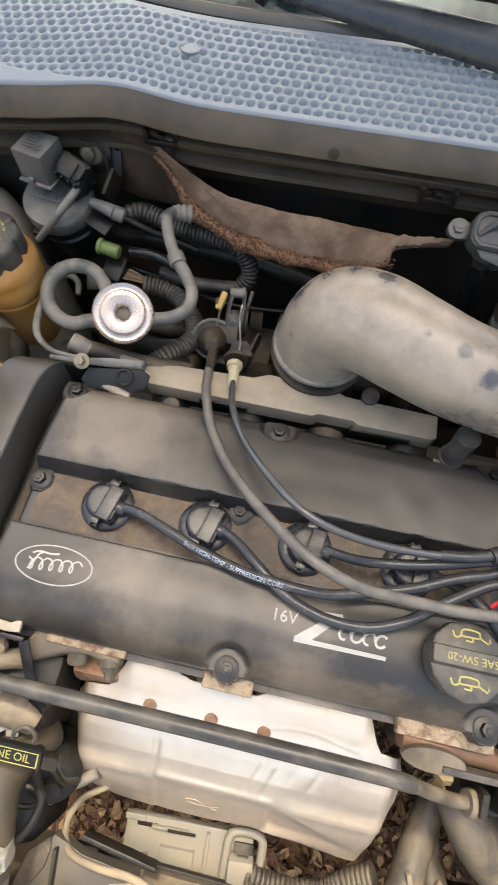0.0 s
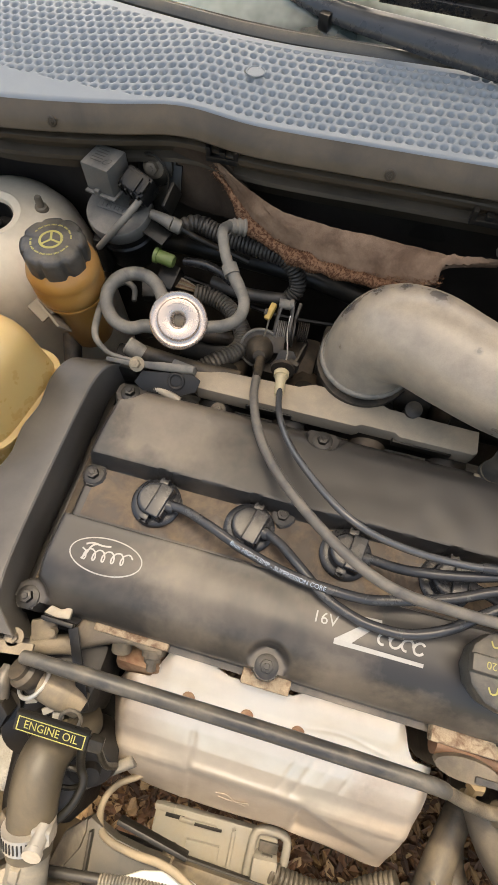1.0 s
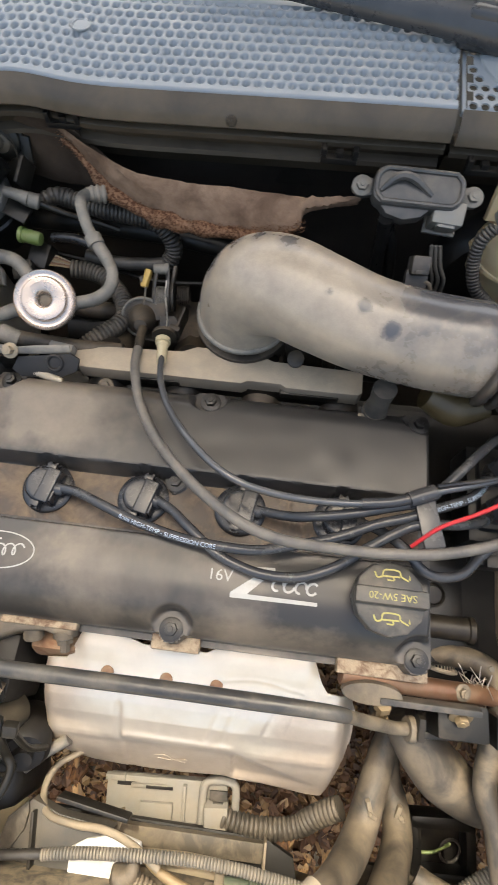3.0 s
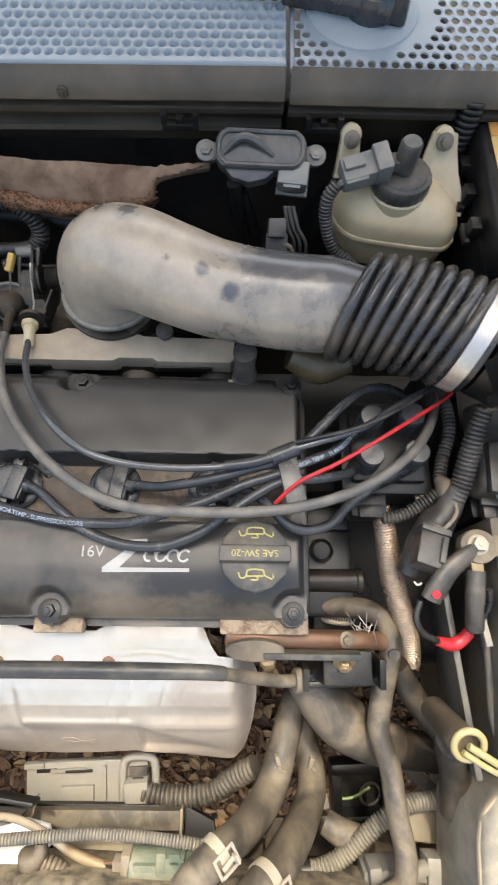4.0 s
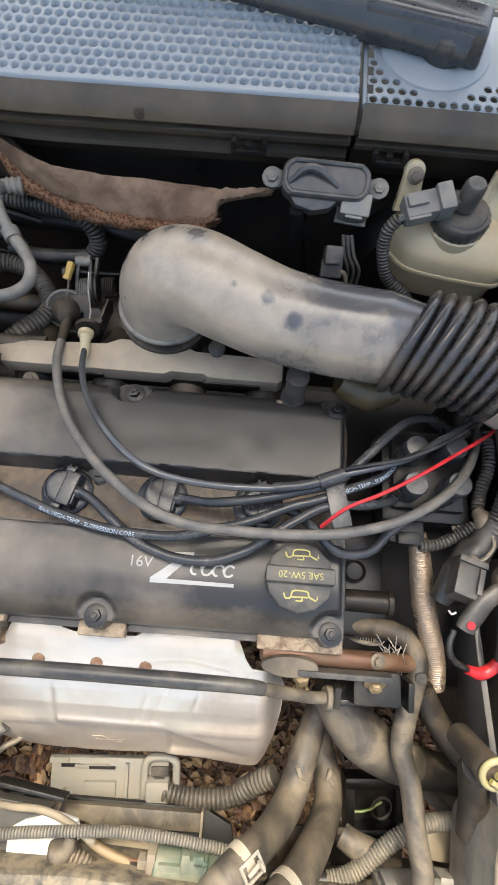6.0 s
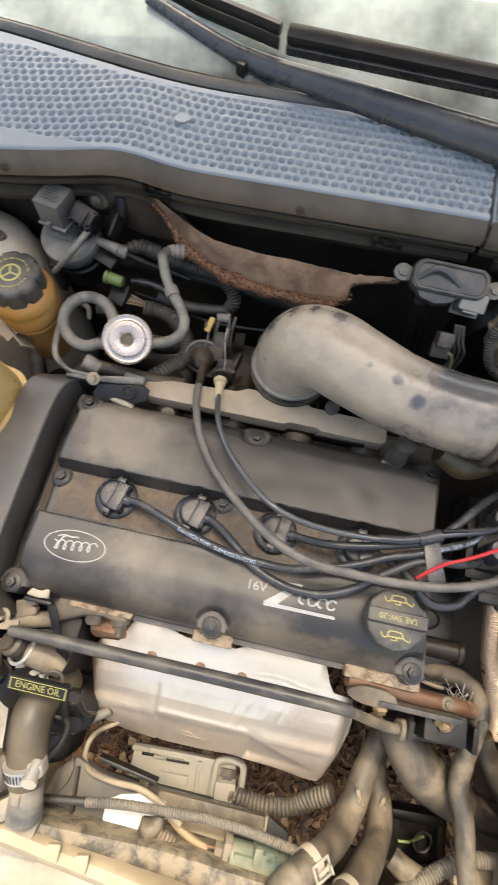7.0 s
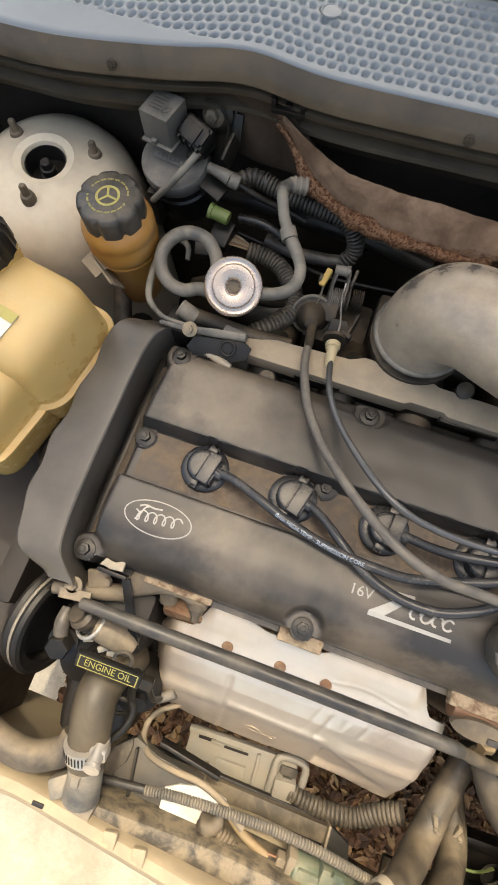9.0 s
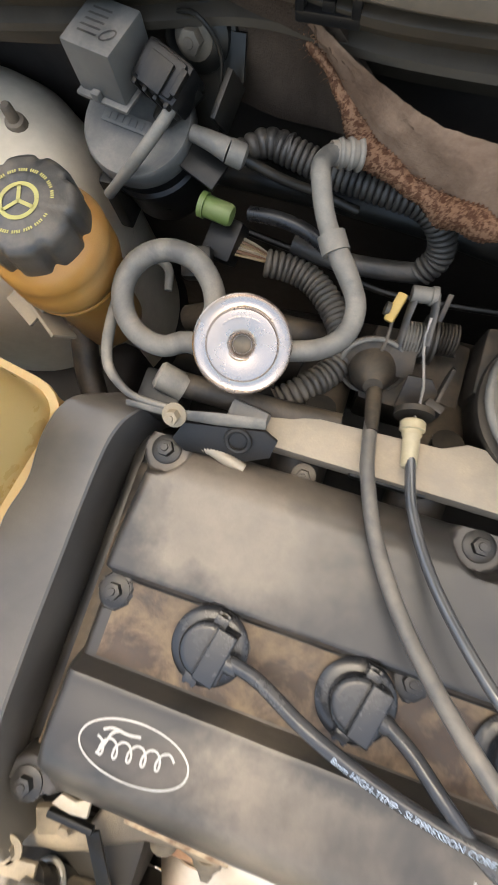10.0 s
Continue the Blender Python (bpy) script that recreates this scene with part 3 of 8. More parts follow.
# scuttle panel, dimpled side
cowl = thing("cowl_panel", "blue-grey dusty plastic scuttle panel with rows of dimples", "cowl panel", (0, 0.45, 1.0))
PITCH, ROWP = 0.0102, 0.0100
rows = []
nx, ny = 800, 120
for j in range(ny + 1):
    v = j / ny
    row = []
    for i in range(nx + 1):
        x = -0.62 + (0.194 + 0.62) * i / nx
        yf, yb = cowl_front(x), cowl_back(x)
        y = yf + (yb - yf) * v
        z = 1.008 + 0.012 * smooth(0, 1, v) + 0.003 * math.sin(x * 5)
        q = (y - yf) / ROWP
        k = math.floor(q)
        if 0 < k < 16 and v < 0.93 and y - yf > 0.009 + 0.22 * max(0.0, -0.23 - x):
            cx = (x / PITCH + 0.5 * (k % 2)) % 1 - 0.5
            d2 = (cx * PITCH) ** 2 + ((q - k - 0.5) * ROWP) ** 2
            z -= 0.0044 * smooth(0.0044, 0.0020, math.sqrt(d2))
        z -= 0.006 * smooth(0.05, 0.0, v)
        row.append((x, y, z))
    rows.append(row)
part("grille", sheet(rows), M_COWL, cowl, sharp=180)
rows = []
for dz, dy in ((0.004, 0.0015), (0.0, -0.003), (-0.004, -0.008), (-0.010, -0.011), (-0.0165, -0.0125), (-0.0185, -0.011), (-0.0185, 0.003), (-0.030, 0.004)):
    rows.append([(x, cowl_front(x) + dy, 1.003 + dz + 0.003 * math.sin(x * 5)) for x in np.linspace(-0.62, 0.194, 120)])
part("front_edge", sheet(rows, 0.0015), M_LIP, cowl, "brown dusty plastic edge of the panel")
rows = []
for dz, dy in ((-0.026, 0.0055), (-0.0275, -0.004), (-0.0290, -0.0055), (-0.0335, -0.0055), (-0.0355, 0.002), (-0.046, 0.006), (-0.050, -0.001), (-0.054, -0.002), (-0.057, 0.008), (-0.075, 0.014)):
    rows.append([(x, cowl_front(x) + dy + 0.001 * noise.noise(Vector((x * 9, dz * 90, 0))), 1.003 + dz + 0.003 * math.sin(x * 5)) for x in np.linspace(-0.62, 0.194, 120)])
part("lower_panel", sheet(rows, 0.0015), M_SKIRT, cowl, "dark brown ledged panel under the edge")
for x in (-0.33, 0.0):
    part("stud", bolt((x, cowl_front(x) - 0.0115, 0.9925), (0, -1, 0.35), 0.0028, 0.003), M_SKIRT, cowl)
ring = torus((-0.15, 0.507, 1.0143), (0, 0.05, 1), 0.009, 0.0008, 28, 8)
part("clip_ring", join(ring, lathe([(0, 0), (0.0082, 0), (0.0078, 0.001), (0, 0.0012)], (-0.15, 0.507, 1.0132))), M_COWL, cowl)
def cowl_clip(parent, x, y, z):
    """A black retaining clip under the scuttle panel's edge."""
    bm = join(rbox((x, y, z - 0.003), (0.034, 0.008, 0.006), 0.001), rbox((x - 0.0145, y, z + 0.004), (0.005, 0.008, 0.010), 0.001),
              rbox((x + 0.0145, y, z + 0.004), (0.005, 0.008, 0.010), 0.001), rbox((x, y + 0.001, z + 0.002), (0.007, 0.007, 0.006), 0.001))
    part("clip", bm, M_BLACK, parent)


cowl_clip(cowl, -0.165, 0.439, 0.970)
cowl_clip(cowl, 0.100, 0.4235, 0.969)

# scuttle panel, open grille beside it
cowl_r = thing("cowl_panel", "blue-grey plastic scuttle panel with open round holes", "cowl panel", (0.4, 0.45, 1.0))
bm = bmesh.new()
SEG = 12


def cell(bm, x, y, w, h, hole):
    """A piece of sheet w by h with a round hole of that radius (or none)."""
    def z(px, py):
        return 1.010 + 0.10 * (py - 0.44) - 0.005 * smooth(0.443, 0.438, py)
    if not hole:
        bm.faces.new([bm.verts.new((x + sx * w / 2, y + sy * h / 2, z(x, y + sy * h / 2))) for sx, sy in ((-1, -1), (1, -1), (1, 1), (-1, 1))])
        return
    inner, outer, low = [], [], []
    for i in range(SEG):
        a = 2 * math.pi * (i + 0.5) / SEG
        c, s = math.cos(a), math.sin(a)
        k = 1 / max(abs(c), abs(s))
        inner.append(bm.verts.new((x + hole * c, y + hole * s, z(x, y + hole * s))))
        low.append(bm.verts.new((x + hole * 0.96 * c, y + hole * 0.96 * s, z(x, y) - 0.0011)))
        outer.append(bm.verts.new((x + w / 2 * c * k, y + h / 2 * s * k, z(x, y + h / 2 * s * k))))
    for i in range(SEG):
        j = (i + 1) % SEG
        bm.faces.new((inner[i], inner[j], outer[j], outer[i]))
        bm.faces.new((low[i], low[j], inner[j], inner[i]))


for j in range(11):
    y = 0.4445 + ROWP * j
    for i in range(46):
        x = 0.2065 + PITCH * i + 0.5 * PITCH * (j % 2)
        pad = math.hypot((x - 0.268) / 0.058, (y - 0.507) / 0.058) < 1
        cell(bm, x, y, PITCH, ROWP, 0 if pad or j == 10 else 0.0038)
part("grille", bm, M_COWL, cowl_r, sharp=30)
part("side_strip", rbox((0.1995, 0.492, 1.010), (0.0035, 0.105, 0.006), 0.0008, (5, 0, 0)), M_COWL, cowl_r)
rows = []
for dz, dy in ((0.0065, 0.002), (0.0, -0.003), (-0.004, -0.008), (-0.010, -0.011), (-0.0165, -0.0125), (-0.0185, -0.011), (-0.0185, 0.003), (-0.030, 0.004)):
    rows.append([(x, 0.438 + dy, 1.003 + dz) for x in np.linspace(0.199, 0.68, 30)])
part("front_edge", sheet(rows, 0.0015), M_LIP, cowl_r, "brown dusty plastic edge of the panel")
rows = []
for dz, dy in ((-0.026, 0.0055), (-0.0275, -0.004), (-0.0290, -0.0055), (-0.0335, -0.0055), (-0.0355, 0.002), (-0.046, 0.006), (-0.062, 0.008), (-0.075, 0.014)):
    rows.append([(x, 0.438 + dy, 1.003 + dz) for x in np.linspace(0.199, 0.68, 30)])
part("lower_panel", sheet(rows, 0.0015), M_SKIRT, cowl_r, "dark brown ledged panel under the edge")
part("wiper_seat", join(lathe([(0.052, -0.004), (0.050, 0.0015), (0.044, 0.004), (0, 0.004)], (0.262, 0.507, 1.017), (0, -0.1, 1), 36)), M_COWL, cowl_r, "pale smooth rim round the wiper spindle")
cowl_clip(cowl_r, 0.232, 0.4235, 0.969)
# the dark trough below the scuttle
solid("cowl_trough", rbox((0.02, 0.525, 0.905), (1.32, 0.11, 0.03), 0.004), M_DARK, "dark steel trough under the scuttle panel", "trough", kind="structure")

# windscreen, its seal, wipers
rows = []
for j in range(14):
    s = j / 13
    rows.append([(x, cowl_back(x) + 0.018 + 0.75 * s, 1.022 + 0.40 * s + 0.03 * s * s) for x in np.linspace(-0.7, 0.75, 26)])
screen = thing("windscreen", "dusty windscreen, pale sky reflection partly painted in patches", "windscreen", (0, 0.6, 1.0))
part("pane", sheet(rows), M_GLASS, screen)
seal = [(x, cowl_back(x) + 0.010, 1.018) for x in np.linspace(-0.66, 0.70, 12)]
part("seal", sweep(seal, 0.0065, 8, 0.02, flat=0.6), M_GREYD, screen)

rows = [[(x, 1.33 + 0.25 * j, 1.455 + 0.05 * math.sin(min(1, j / 6) * 1.57) - 0.06 * (x / 0.75) ** 4) for x in np.linspace(-0.75, 0.78, 14)] for j in range(10)]
solid("roof", sheet(rows, 0.01), M_WHITEPAINT, "pale painted car roof behind the windscreen", "car roof", kind="structure")


wiper = thing("wiper", "black painted wiper arm with rubber blade on the windscreen", "wiper", (0.27, 0.52, 1.03))
part("arm", sweep([(0.285, 0.487, 1.036), (0.20, 0.511, 1.038), (0.10, 0.538, 1.036), (0.0, 0.562, 1.036), (-0.107, 0.590, 1.038), (-0.22, 0.632, 1.055)],
                  [0.019, 0.018, 0.0155, 0.0125, 0.009, 0.006], 12, 0.01, flat=0.55), M_WIPER, wiper)
part("spindle_cover", rbox((0.247, 0.510, 1.034), (0.112, 0.044, 0.032), 0.006, (0, 0, -14), (0.94, 0.84), 3), M_WIPER, wiper)
part("spindle_cap", lathe([(0.022, -0.02), (0.022, 0.004), (0.019, 0.010), (0.012, 0.013), (0, 0.014)], (0.268, 0.498, 1.030), (0, -0.15, 1), 28), M_WIPER, wiper)
part("blade", join(rbox((-0.20, 0.646, 1.066), (0.30, 0.008, 0.012), 0.002, (0, 0, -20)), rbox((-0.20, 0.640, 1.055), (0.30, 0.003, 0.012), 0.001, (0, 0, -20))), M_BLACK, wiper)
part("blade_end", rbox((-0.098, 0.578, 1.030), (0.012, 0.010, 0.016), 0.002, (0, 0, -20)), M_BLACK, wiper)
wiper2 = thing("wiper", "black wiper blade lying on the windscreen", "wiper", (0.1, 0.62, 1.06))
part("blade", rbox((0.13, 0.565, 1.072), (0.36, 0.016, 0.016), 0.004, (25, 0, -4)), M_BLACK, wiper2)
part("rubber", rbox((0.13, 0.560, 1.060), (0.36, 0.004, 0.012), 0.001, (25, 0, -4)), M_RUBBER, wiper2)

# felt that has come loose from the bulkhead
felt = thing("sound_insulation", "torn brown felt insulation sagging from the bulkhead", "insulation felt", (-0.03, 0.42, 0.93))
TOP = [(-0.195, 0.455, 0.966), (-0.165, 0.440, 0.957), (-0.126, 0.423, 0.947), (-0.090, 0.411, 0.942), (-0.045, 0.407, 0.941), (0.030, 0.405, 0.939), (0.068, 0.404, 0.938), (0.080, 0.404, 0.938), (0.128, 0.408, 0.940)]
LOW = [(-0.185, 0.452, 0.950), (-0.160, 0.437, 0.940), (-0.142, 0.428, 0.922), (-0.112, 0.410, 0.910), (-0.045, 0.390, 0.905), (0.040, 0.376, 0.917), (0.070, 0.377, 0.925), (0.077, 0.394, 0.932), (0.125, 0.404, 0.937)]
a, b = spline(TOP, 80)[0], spline(LOW, 80)[0]
rows, edge = [], []
for k in range(11):
    f = k / 10
    row = []
    for i in range(81):
        p = a[i].lerp(b[i], f)
        bulge = math.sin(f * math.pi) * 0.004
        w = 0.004 * noise.noise(Vector((i * 0.11, f * 2, 3))) + 0.0022 * noise.noise(Vector((i * 0.5, f * 6, 8))) + 0.0016 * noise.noise(Vector((i * 1.3, f * 14, 2)))
        w *= 0.25 + 0.75 * math.sin(f * math.pi)
        row.append(p + Vector((0, w - bulge * 0.3, bulge + w)))
    rows.append(row)
back = [[v + Vector((0, 0.003, -0.006)) for v in row] for row in reversed(rows)]
part("sheet", sheet(rows + back + [rows[0]]), M_FELT, felt)
bm = bmesh.new()
rng = random.Random(11)
for i in range(3200):
    j = rng.randrange(2, 66)
    p = rows[10][j] + Vector((rng.uniform(-0.004, 0.004), rng.uniform(-0.003, 0.004), rng.uniform(-0.007, 0.006)))
    q = p + Vector((rng.uniform(-0.004, 0.004), rng.uniform(-0.003, 0.002), rng.uniform(-0.003, 0.002)))
    s = (q - p).cross(Vector((rng.random(), rng.random(), rng.random()))).normalized() * 0.0004
    bm.faces.new([bm.verts.new(v) for v in (p - s, p + s, q + s * 0.3, q - s * 0.3)])
edge = sweep([rows[10][j] + Vector((0, -0.001, -0.003)) for j in range(2, 66, 4)], [0.002, 0.0065, 0.0082, 0.0072, 0.0058, 0.004], 16, 0.0014, wobble=0.6, weave=0.22)
drape = []
for k in range(14):
    f = k / 13
    drape.append([(-0.258 + (0.075 + 0.085 * f) * g, 0.4625 - 0.012 * g - 0.012 * f * g + 0.003 * noise.noise(Vector((g * 4, f * 3, 5))), 0.984 - 0.095 * f) for g in np.linspace(0, 1, 24)])
part("hanging_sheet", sheet(drape, 0.004), M_FELTDARK, felt, "dark felt hanging flat on the bulkhead")
part("frayed_edge", join(edge, bm), M_FRAY, felt, "frayed rusty-brown torn edge")

# ---- engine: block, head, head cover ----
block = thing("engine_block", "dark dusty engine block and cylinder head", "engine", (0, 0.1, 0.4))
part("head", join(rbox((0, 0.106, 0.775), (0.45, 0.20, 0.125), 0.006), rbox((-0.01, 0.016, 0.812), (0.40, 0.03, 0.03), 0.004)), M_TANDARK, block)
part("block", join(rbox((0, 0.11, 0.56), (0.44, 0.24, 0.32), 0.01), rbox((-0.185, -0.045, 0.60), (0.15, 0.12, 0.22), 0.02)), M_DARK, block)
for c, s in (((0.184, -0.008, 0.826), (0.078, 0.019, 0.012)), ((0.003, -0.0085, 0.826), (0.043, 0.019, 0.013)), ((-0.122, -0.004, 0.824), (0.070, 0.016, 0.012))):
    part("gasket_rail", rbox(c, s, 0.002), M_CRUST, block, "crusted pale rusty metal edge of the head")

HEADCOVER_X = (-0.229, 0.220)
BOLTS = [(0.0, 0.0), (0.208, 0.0), (-0.217, -0.002), (0.002, 0.2165), (0.210, 0.2165), (-0.205, 0.2165), (-0.018, 0.129), (-0.205, 0.120)]
PLUGS = [(-0.1365, 0.109), (-0.0455, 0.109), (0.0455, 0.109), (0.1365, 0.109)]


def cover_height(x, y):
    t = min(1.0, max(0.0, (y + 0.0055) / 0.046))
    front = (-0.012 + 0.0365 * (1 - (1 - t) ** 2.3)) * smooth(0.0790, 0.0735, y)
    front -= 0.0022 * smooth(0.045, 0.074, y)
    front = max(front, -0.012) if y < 0.0735 else max(front, 0.0)
    k = min(1.0, max(0.0, (y - 0.196) / 0.030))
    back = smooth(0.1290, 0.1365, y) * (0.024 - 0.030 * k ** 2.2)
    lean = 0.006 * smooth(0.14, 0.22, y)
    ends = smooth(-0.224 + lean, -0.206 + lean, x) * smooth(0.219, 0.211, x)
    valley = 0.001 * smooth(0.0745, 0.079, y) * smooth(0.136, 0.131, y)
    z = 0.848 + (front + back + valley) * ends - 0.022 * smooth(-0.210, -0.222, x)
    z -= 0.075 * smooth(-0.0048, -0.0066, y)
    for bx, by in BOLTS:
        d = math.hypot(x - bx, y - by)
        if by in (0.129, 0.120):
            z = max(z, 0.8515 - 0.03 * smooth(0.0115, 0.0135, d))
        else:
            z += (0.8485 - z) * (smooth(0.0205, 0.0150, d) if y > -0.004 else smooth(0.0130, 0.0118, d))
    for px, py in PLUGS:
        d = math.hypot(x - px, y - py)
        z = z + (0.8495 - z) * smooth(0.0275, 0.0245, d)
    z += 0.0005 * noise.noise(Vector((x * 40, y * 40, 0)))
    return z


cover = thing("valve_cover", "dark grey plastic engine head cover, dusty, with white lettering", "engine cover", (0, 0.1, 0.85))
xs = np.linspace(*HEADCOVER_X, 290)
ys = np.linspace(-0.012, 0.226, 170)
rows = [[(x, y, cover_height(x, y)) for x in xs] for y in ys]
rows = [[(x, ys[0] - 0.0005, 0.765) for x in xs]] + rows + [[(x, ys[-1] + 0.001, 0.822) for x in xs]]
rows = [[(r[0][0] - 0.001, r[0][1], 0.815)] + r + [(r[-1][0] + 0.001, r[-1][1], 0.822)] for r in rows]
part("shell", sheet(rows), M_COVER, cover, sharp=50)
for bx, by in BOLTS:
    part("bolt", bolt((bx, by, cover_height(bx, by)), (0, 0, 1), 0.0058, 0.007, 1.75), M_BOLT, cover)
# dust that lies in the valley between the lobes
rows = [[(x, y, 0.8498 + 0.0006 * noise.noise(Vector((x * 70, y * 90, 2)))) for x in np.linspace(-0.203, 0.209, 90)] for y in np.linspace(0.080, 0.1285, 12)]
part("valley_floor", sheet(rows), M_VALLEY, cover, "brown dusty floor between the two humps")


def on_cover(bm, x, y, spin=0.0, lift=0.0007):
    """Lays a flat print on the cover, following its height."""
    turned(bm, pose(x, y, 0, 0, 0, spin))
    bmesh.ops.triangulate(bm, faces=bm.faces)
    bmesh.ops.subdivide_edges(bm, edges=[e for e in bm.edges if e.calc_length() > 0.006], cuts=2)
    for v in bm.verts:
        v.co.z = cover_height(v.co.x, v.co.y) + lift
    return bm


def flat_line(pts, w):
    bm = bmesh.new()
    path = spline([(x, y, 0) for x, y in pts], 10 * len(pts))[0]
    prev = None
    for p, a, b, t in frames_along(path):
        s = Vector((-t.y, t.x, 0)) * w / 2
        cur = (bm.verts.new(p - s), bm.verts.new(p + s))
        if prev:
            bm.faces.new((prev[0], cur[0], cur[1], prev[1]))
        prev = cur
    return bm


def poly(pts):
    bm = bmesh.new()
    bm.faces.new([bm.verts.new((x, y, 0)) for x, y in pts])
    return bm


oval = [(0.0325 * math.cos(radians(a)), 0.0155 * math.sin(radians(a))) for a in range(0, 361, 15)]
loops = [(-0.0225 + 0.00135 * k + 0.0030 * math.sin(k * 1.02), 0.0048 * math.cos(k * 1.02) - 0.0020 + 0.0009 * k / 8) for k in range(33)]
swash = join(flat_line(oval, 0.0011), flat_line(loops, 0.0013),
             flat_line([(-0.0205, -0.0065), (-0.0175, -0.001), (-0.0150, 0.0060), (-0.0110, 0.0088)], 0.0016),
             flat_line([(-0.0205, 0.0065), (-0.0150, 0.0088), (-0.0060, 0.0082), (0.0015, 0.0092)], 0.0016))
part("badge_print", on_cover(swash, -0.1565, 0.046, 1.0), M_WHITE, cover, "white oval badge print")
part("number_print", on_cover(letters("16V", 0.0135), 0.037, 0.047, 0), M_WHITE, cover, "white printed 16V")
zed = join(poly([(-0.012, 0.019), (0.012, 0.0205), (0.0125, 0.016), (-0.005, 0.0155)]),
           poly([(0.0125, 0.0185), (0.0045, 0.0185), (-0.0235, -0.0035), (-0.0095, -0.0035)]),
           poly([(-0.0235, -0.0075), (-0.0235, -0.0035), (0.049, -0.0035), (0.049, -0.0065)]),
           *[flat_line([(0.0155 + 0.0096 * k + 0.0044 * math.cos(radians(a)) + 0.0010 * math.sin(radians(a)), 0.0066 + 0.0046 * math.sin(radians(a))) for a in range(a0, a0 + 291, 24)], 0.0019) for k, a0 in enumerate((0, 70, -10, 40))])
part("model_print", on_cover(zed, 0.0705, 0.038, 0), M_WHITE, cover, "white slanted model mark with underline")

# oil filler cap, its print upside down
OC = Vector((0.1735, 0.043, 0.872))
cap = thing("oil_filler_cap", "round black ribbed oil filler cap with yellow print", "oil cap", OC)
part("disc", lathe([(0.0262, 0), (0.0275, 0.006), (0.0282, 0.018), (0.0275, 0.0225), (0.0255, 0.024), (0, 0.024)], OC, (0, 0, 1), 48, 12, 0.03), M_OILCAP, cap)
part("grip_bar", rbox(OC + Vector((0, 0.001, 0.0265)), (0.057, 0.015, 0.010), 0.0025, top=(1, 0.85)), M_OILCAP, cap)
part("grade_print", turned(letters("SAE 5W-20", 0.0078), pose(OC.x, OC.y + 0.001, OC.z + 0.0319, 0, 0, 180)), M_YPRINT, cap)
for s in (1, -1):
    can = join(flat_line([(-0.014, 0.003), (-0.008, 0.0), (-0.006, -0.004), (0.005, -0.004), (0.007, 0.001), (0.011, 0.002), (0.013, -0.002)], 0.0013),
               flat_line([(-0.007, 0.0005), (0.006, 0.0008)], 0.0013), flat_line([(-0.002, 0.001), (-0.002, 0.0035), (0.003, 0.0035)], 0.0012),
               poly([(-0.0155, 0.002), (-0.014, 0.002), (-0.0145, -0.002)]))
    part("oilcan_print", turned(can, pose(OC.x, OC.y + s * 0.0165 + 0.001, OC.z + 0.0247, 0, 0, 180)), M_YPRINT, cap)

# timing belt cover at the engine's end
LEFTX = [(-0.036, -0.236), (-0.031, -0.245), (-0.020, -0.267), (0.004, -0.281), (0.036, -0.285), (0.078, -0.287), (0.123, -0.284), (0.159, -0.282), (0.190, -0.280), (0.218, -0.280), (0.233, -0.268), (0.243, -0.250)]
RIGHTX = [(-0.034, -0.208), (-0.025, -0.217), (-0.009, -0.228), (0.019, -0.233), (0.070, -0.235), (0.133, -0.235), (0.171, -0.235), (0.208, -0.233), (0.228, -0.226), (0.238, -0.220), (0.246, -0.212)]
belt = thing("timing_belt_cover", "grey-brown dusty plastic timing belt cover", "belt cover", (-0.26, 0.1, 0.85))
lx = spline([(x, y, 0) for y, x in LEFTX], 60)[0]
rx = spline([(x, y, 0) for y, x in RIGHTX], 60)[0]
rows = []
for i in range(61):
    a, b = lx[i], rx[i]
    fall = 0.012 * smooth(7, 0, i) + 0.016 * smooth(54, 60, i)
    wave = 0.0018 * math.sin(i * 0.62)
    row = []
    for d, h in ((-0.01, -0.10), (-0.008, -0.03), (-0.004, -0.006), (0.01, -0.0020), (0.04, -0.0005), (0.25, 0.0010), (0.5, 0.0026), (0.70, 0.0038), (0.90, 0.0050), (0.96, 0.0048), (0.99, 0.0035), (1.0, 0.001), (1.0, -0.05)):
        p = a.lerp(b, d)
        row.append((p.x + (wave if d < 0.5 else 0), p.y, 0.872 + h - fall))
    rows.append(row)
part("shell", sheet(rows), M_BELT, belt, sharp=34)
part("inner_wall", join(rbox((-0.229, 0.10, 0.785), (0.008, 0.25, 0.09), 0.002), rbox((-0.262, 0.10, 0.74), (0.045, 0.24, 0.14), 0.01)), M_BLACK, belt, "black gap behind the cover")
part("lug", bolt((-0.270, 0.02, 0.80), (-0.8, -0.2, 0.5), 0.006, 0.006), M_CAPGREY, belt)

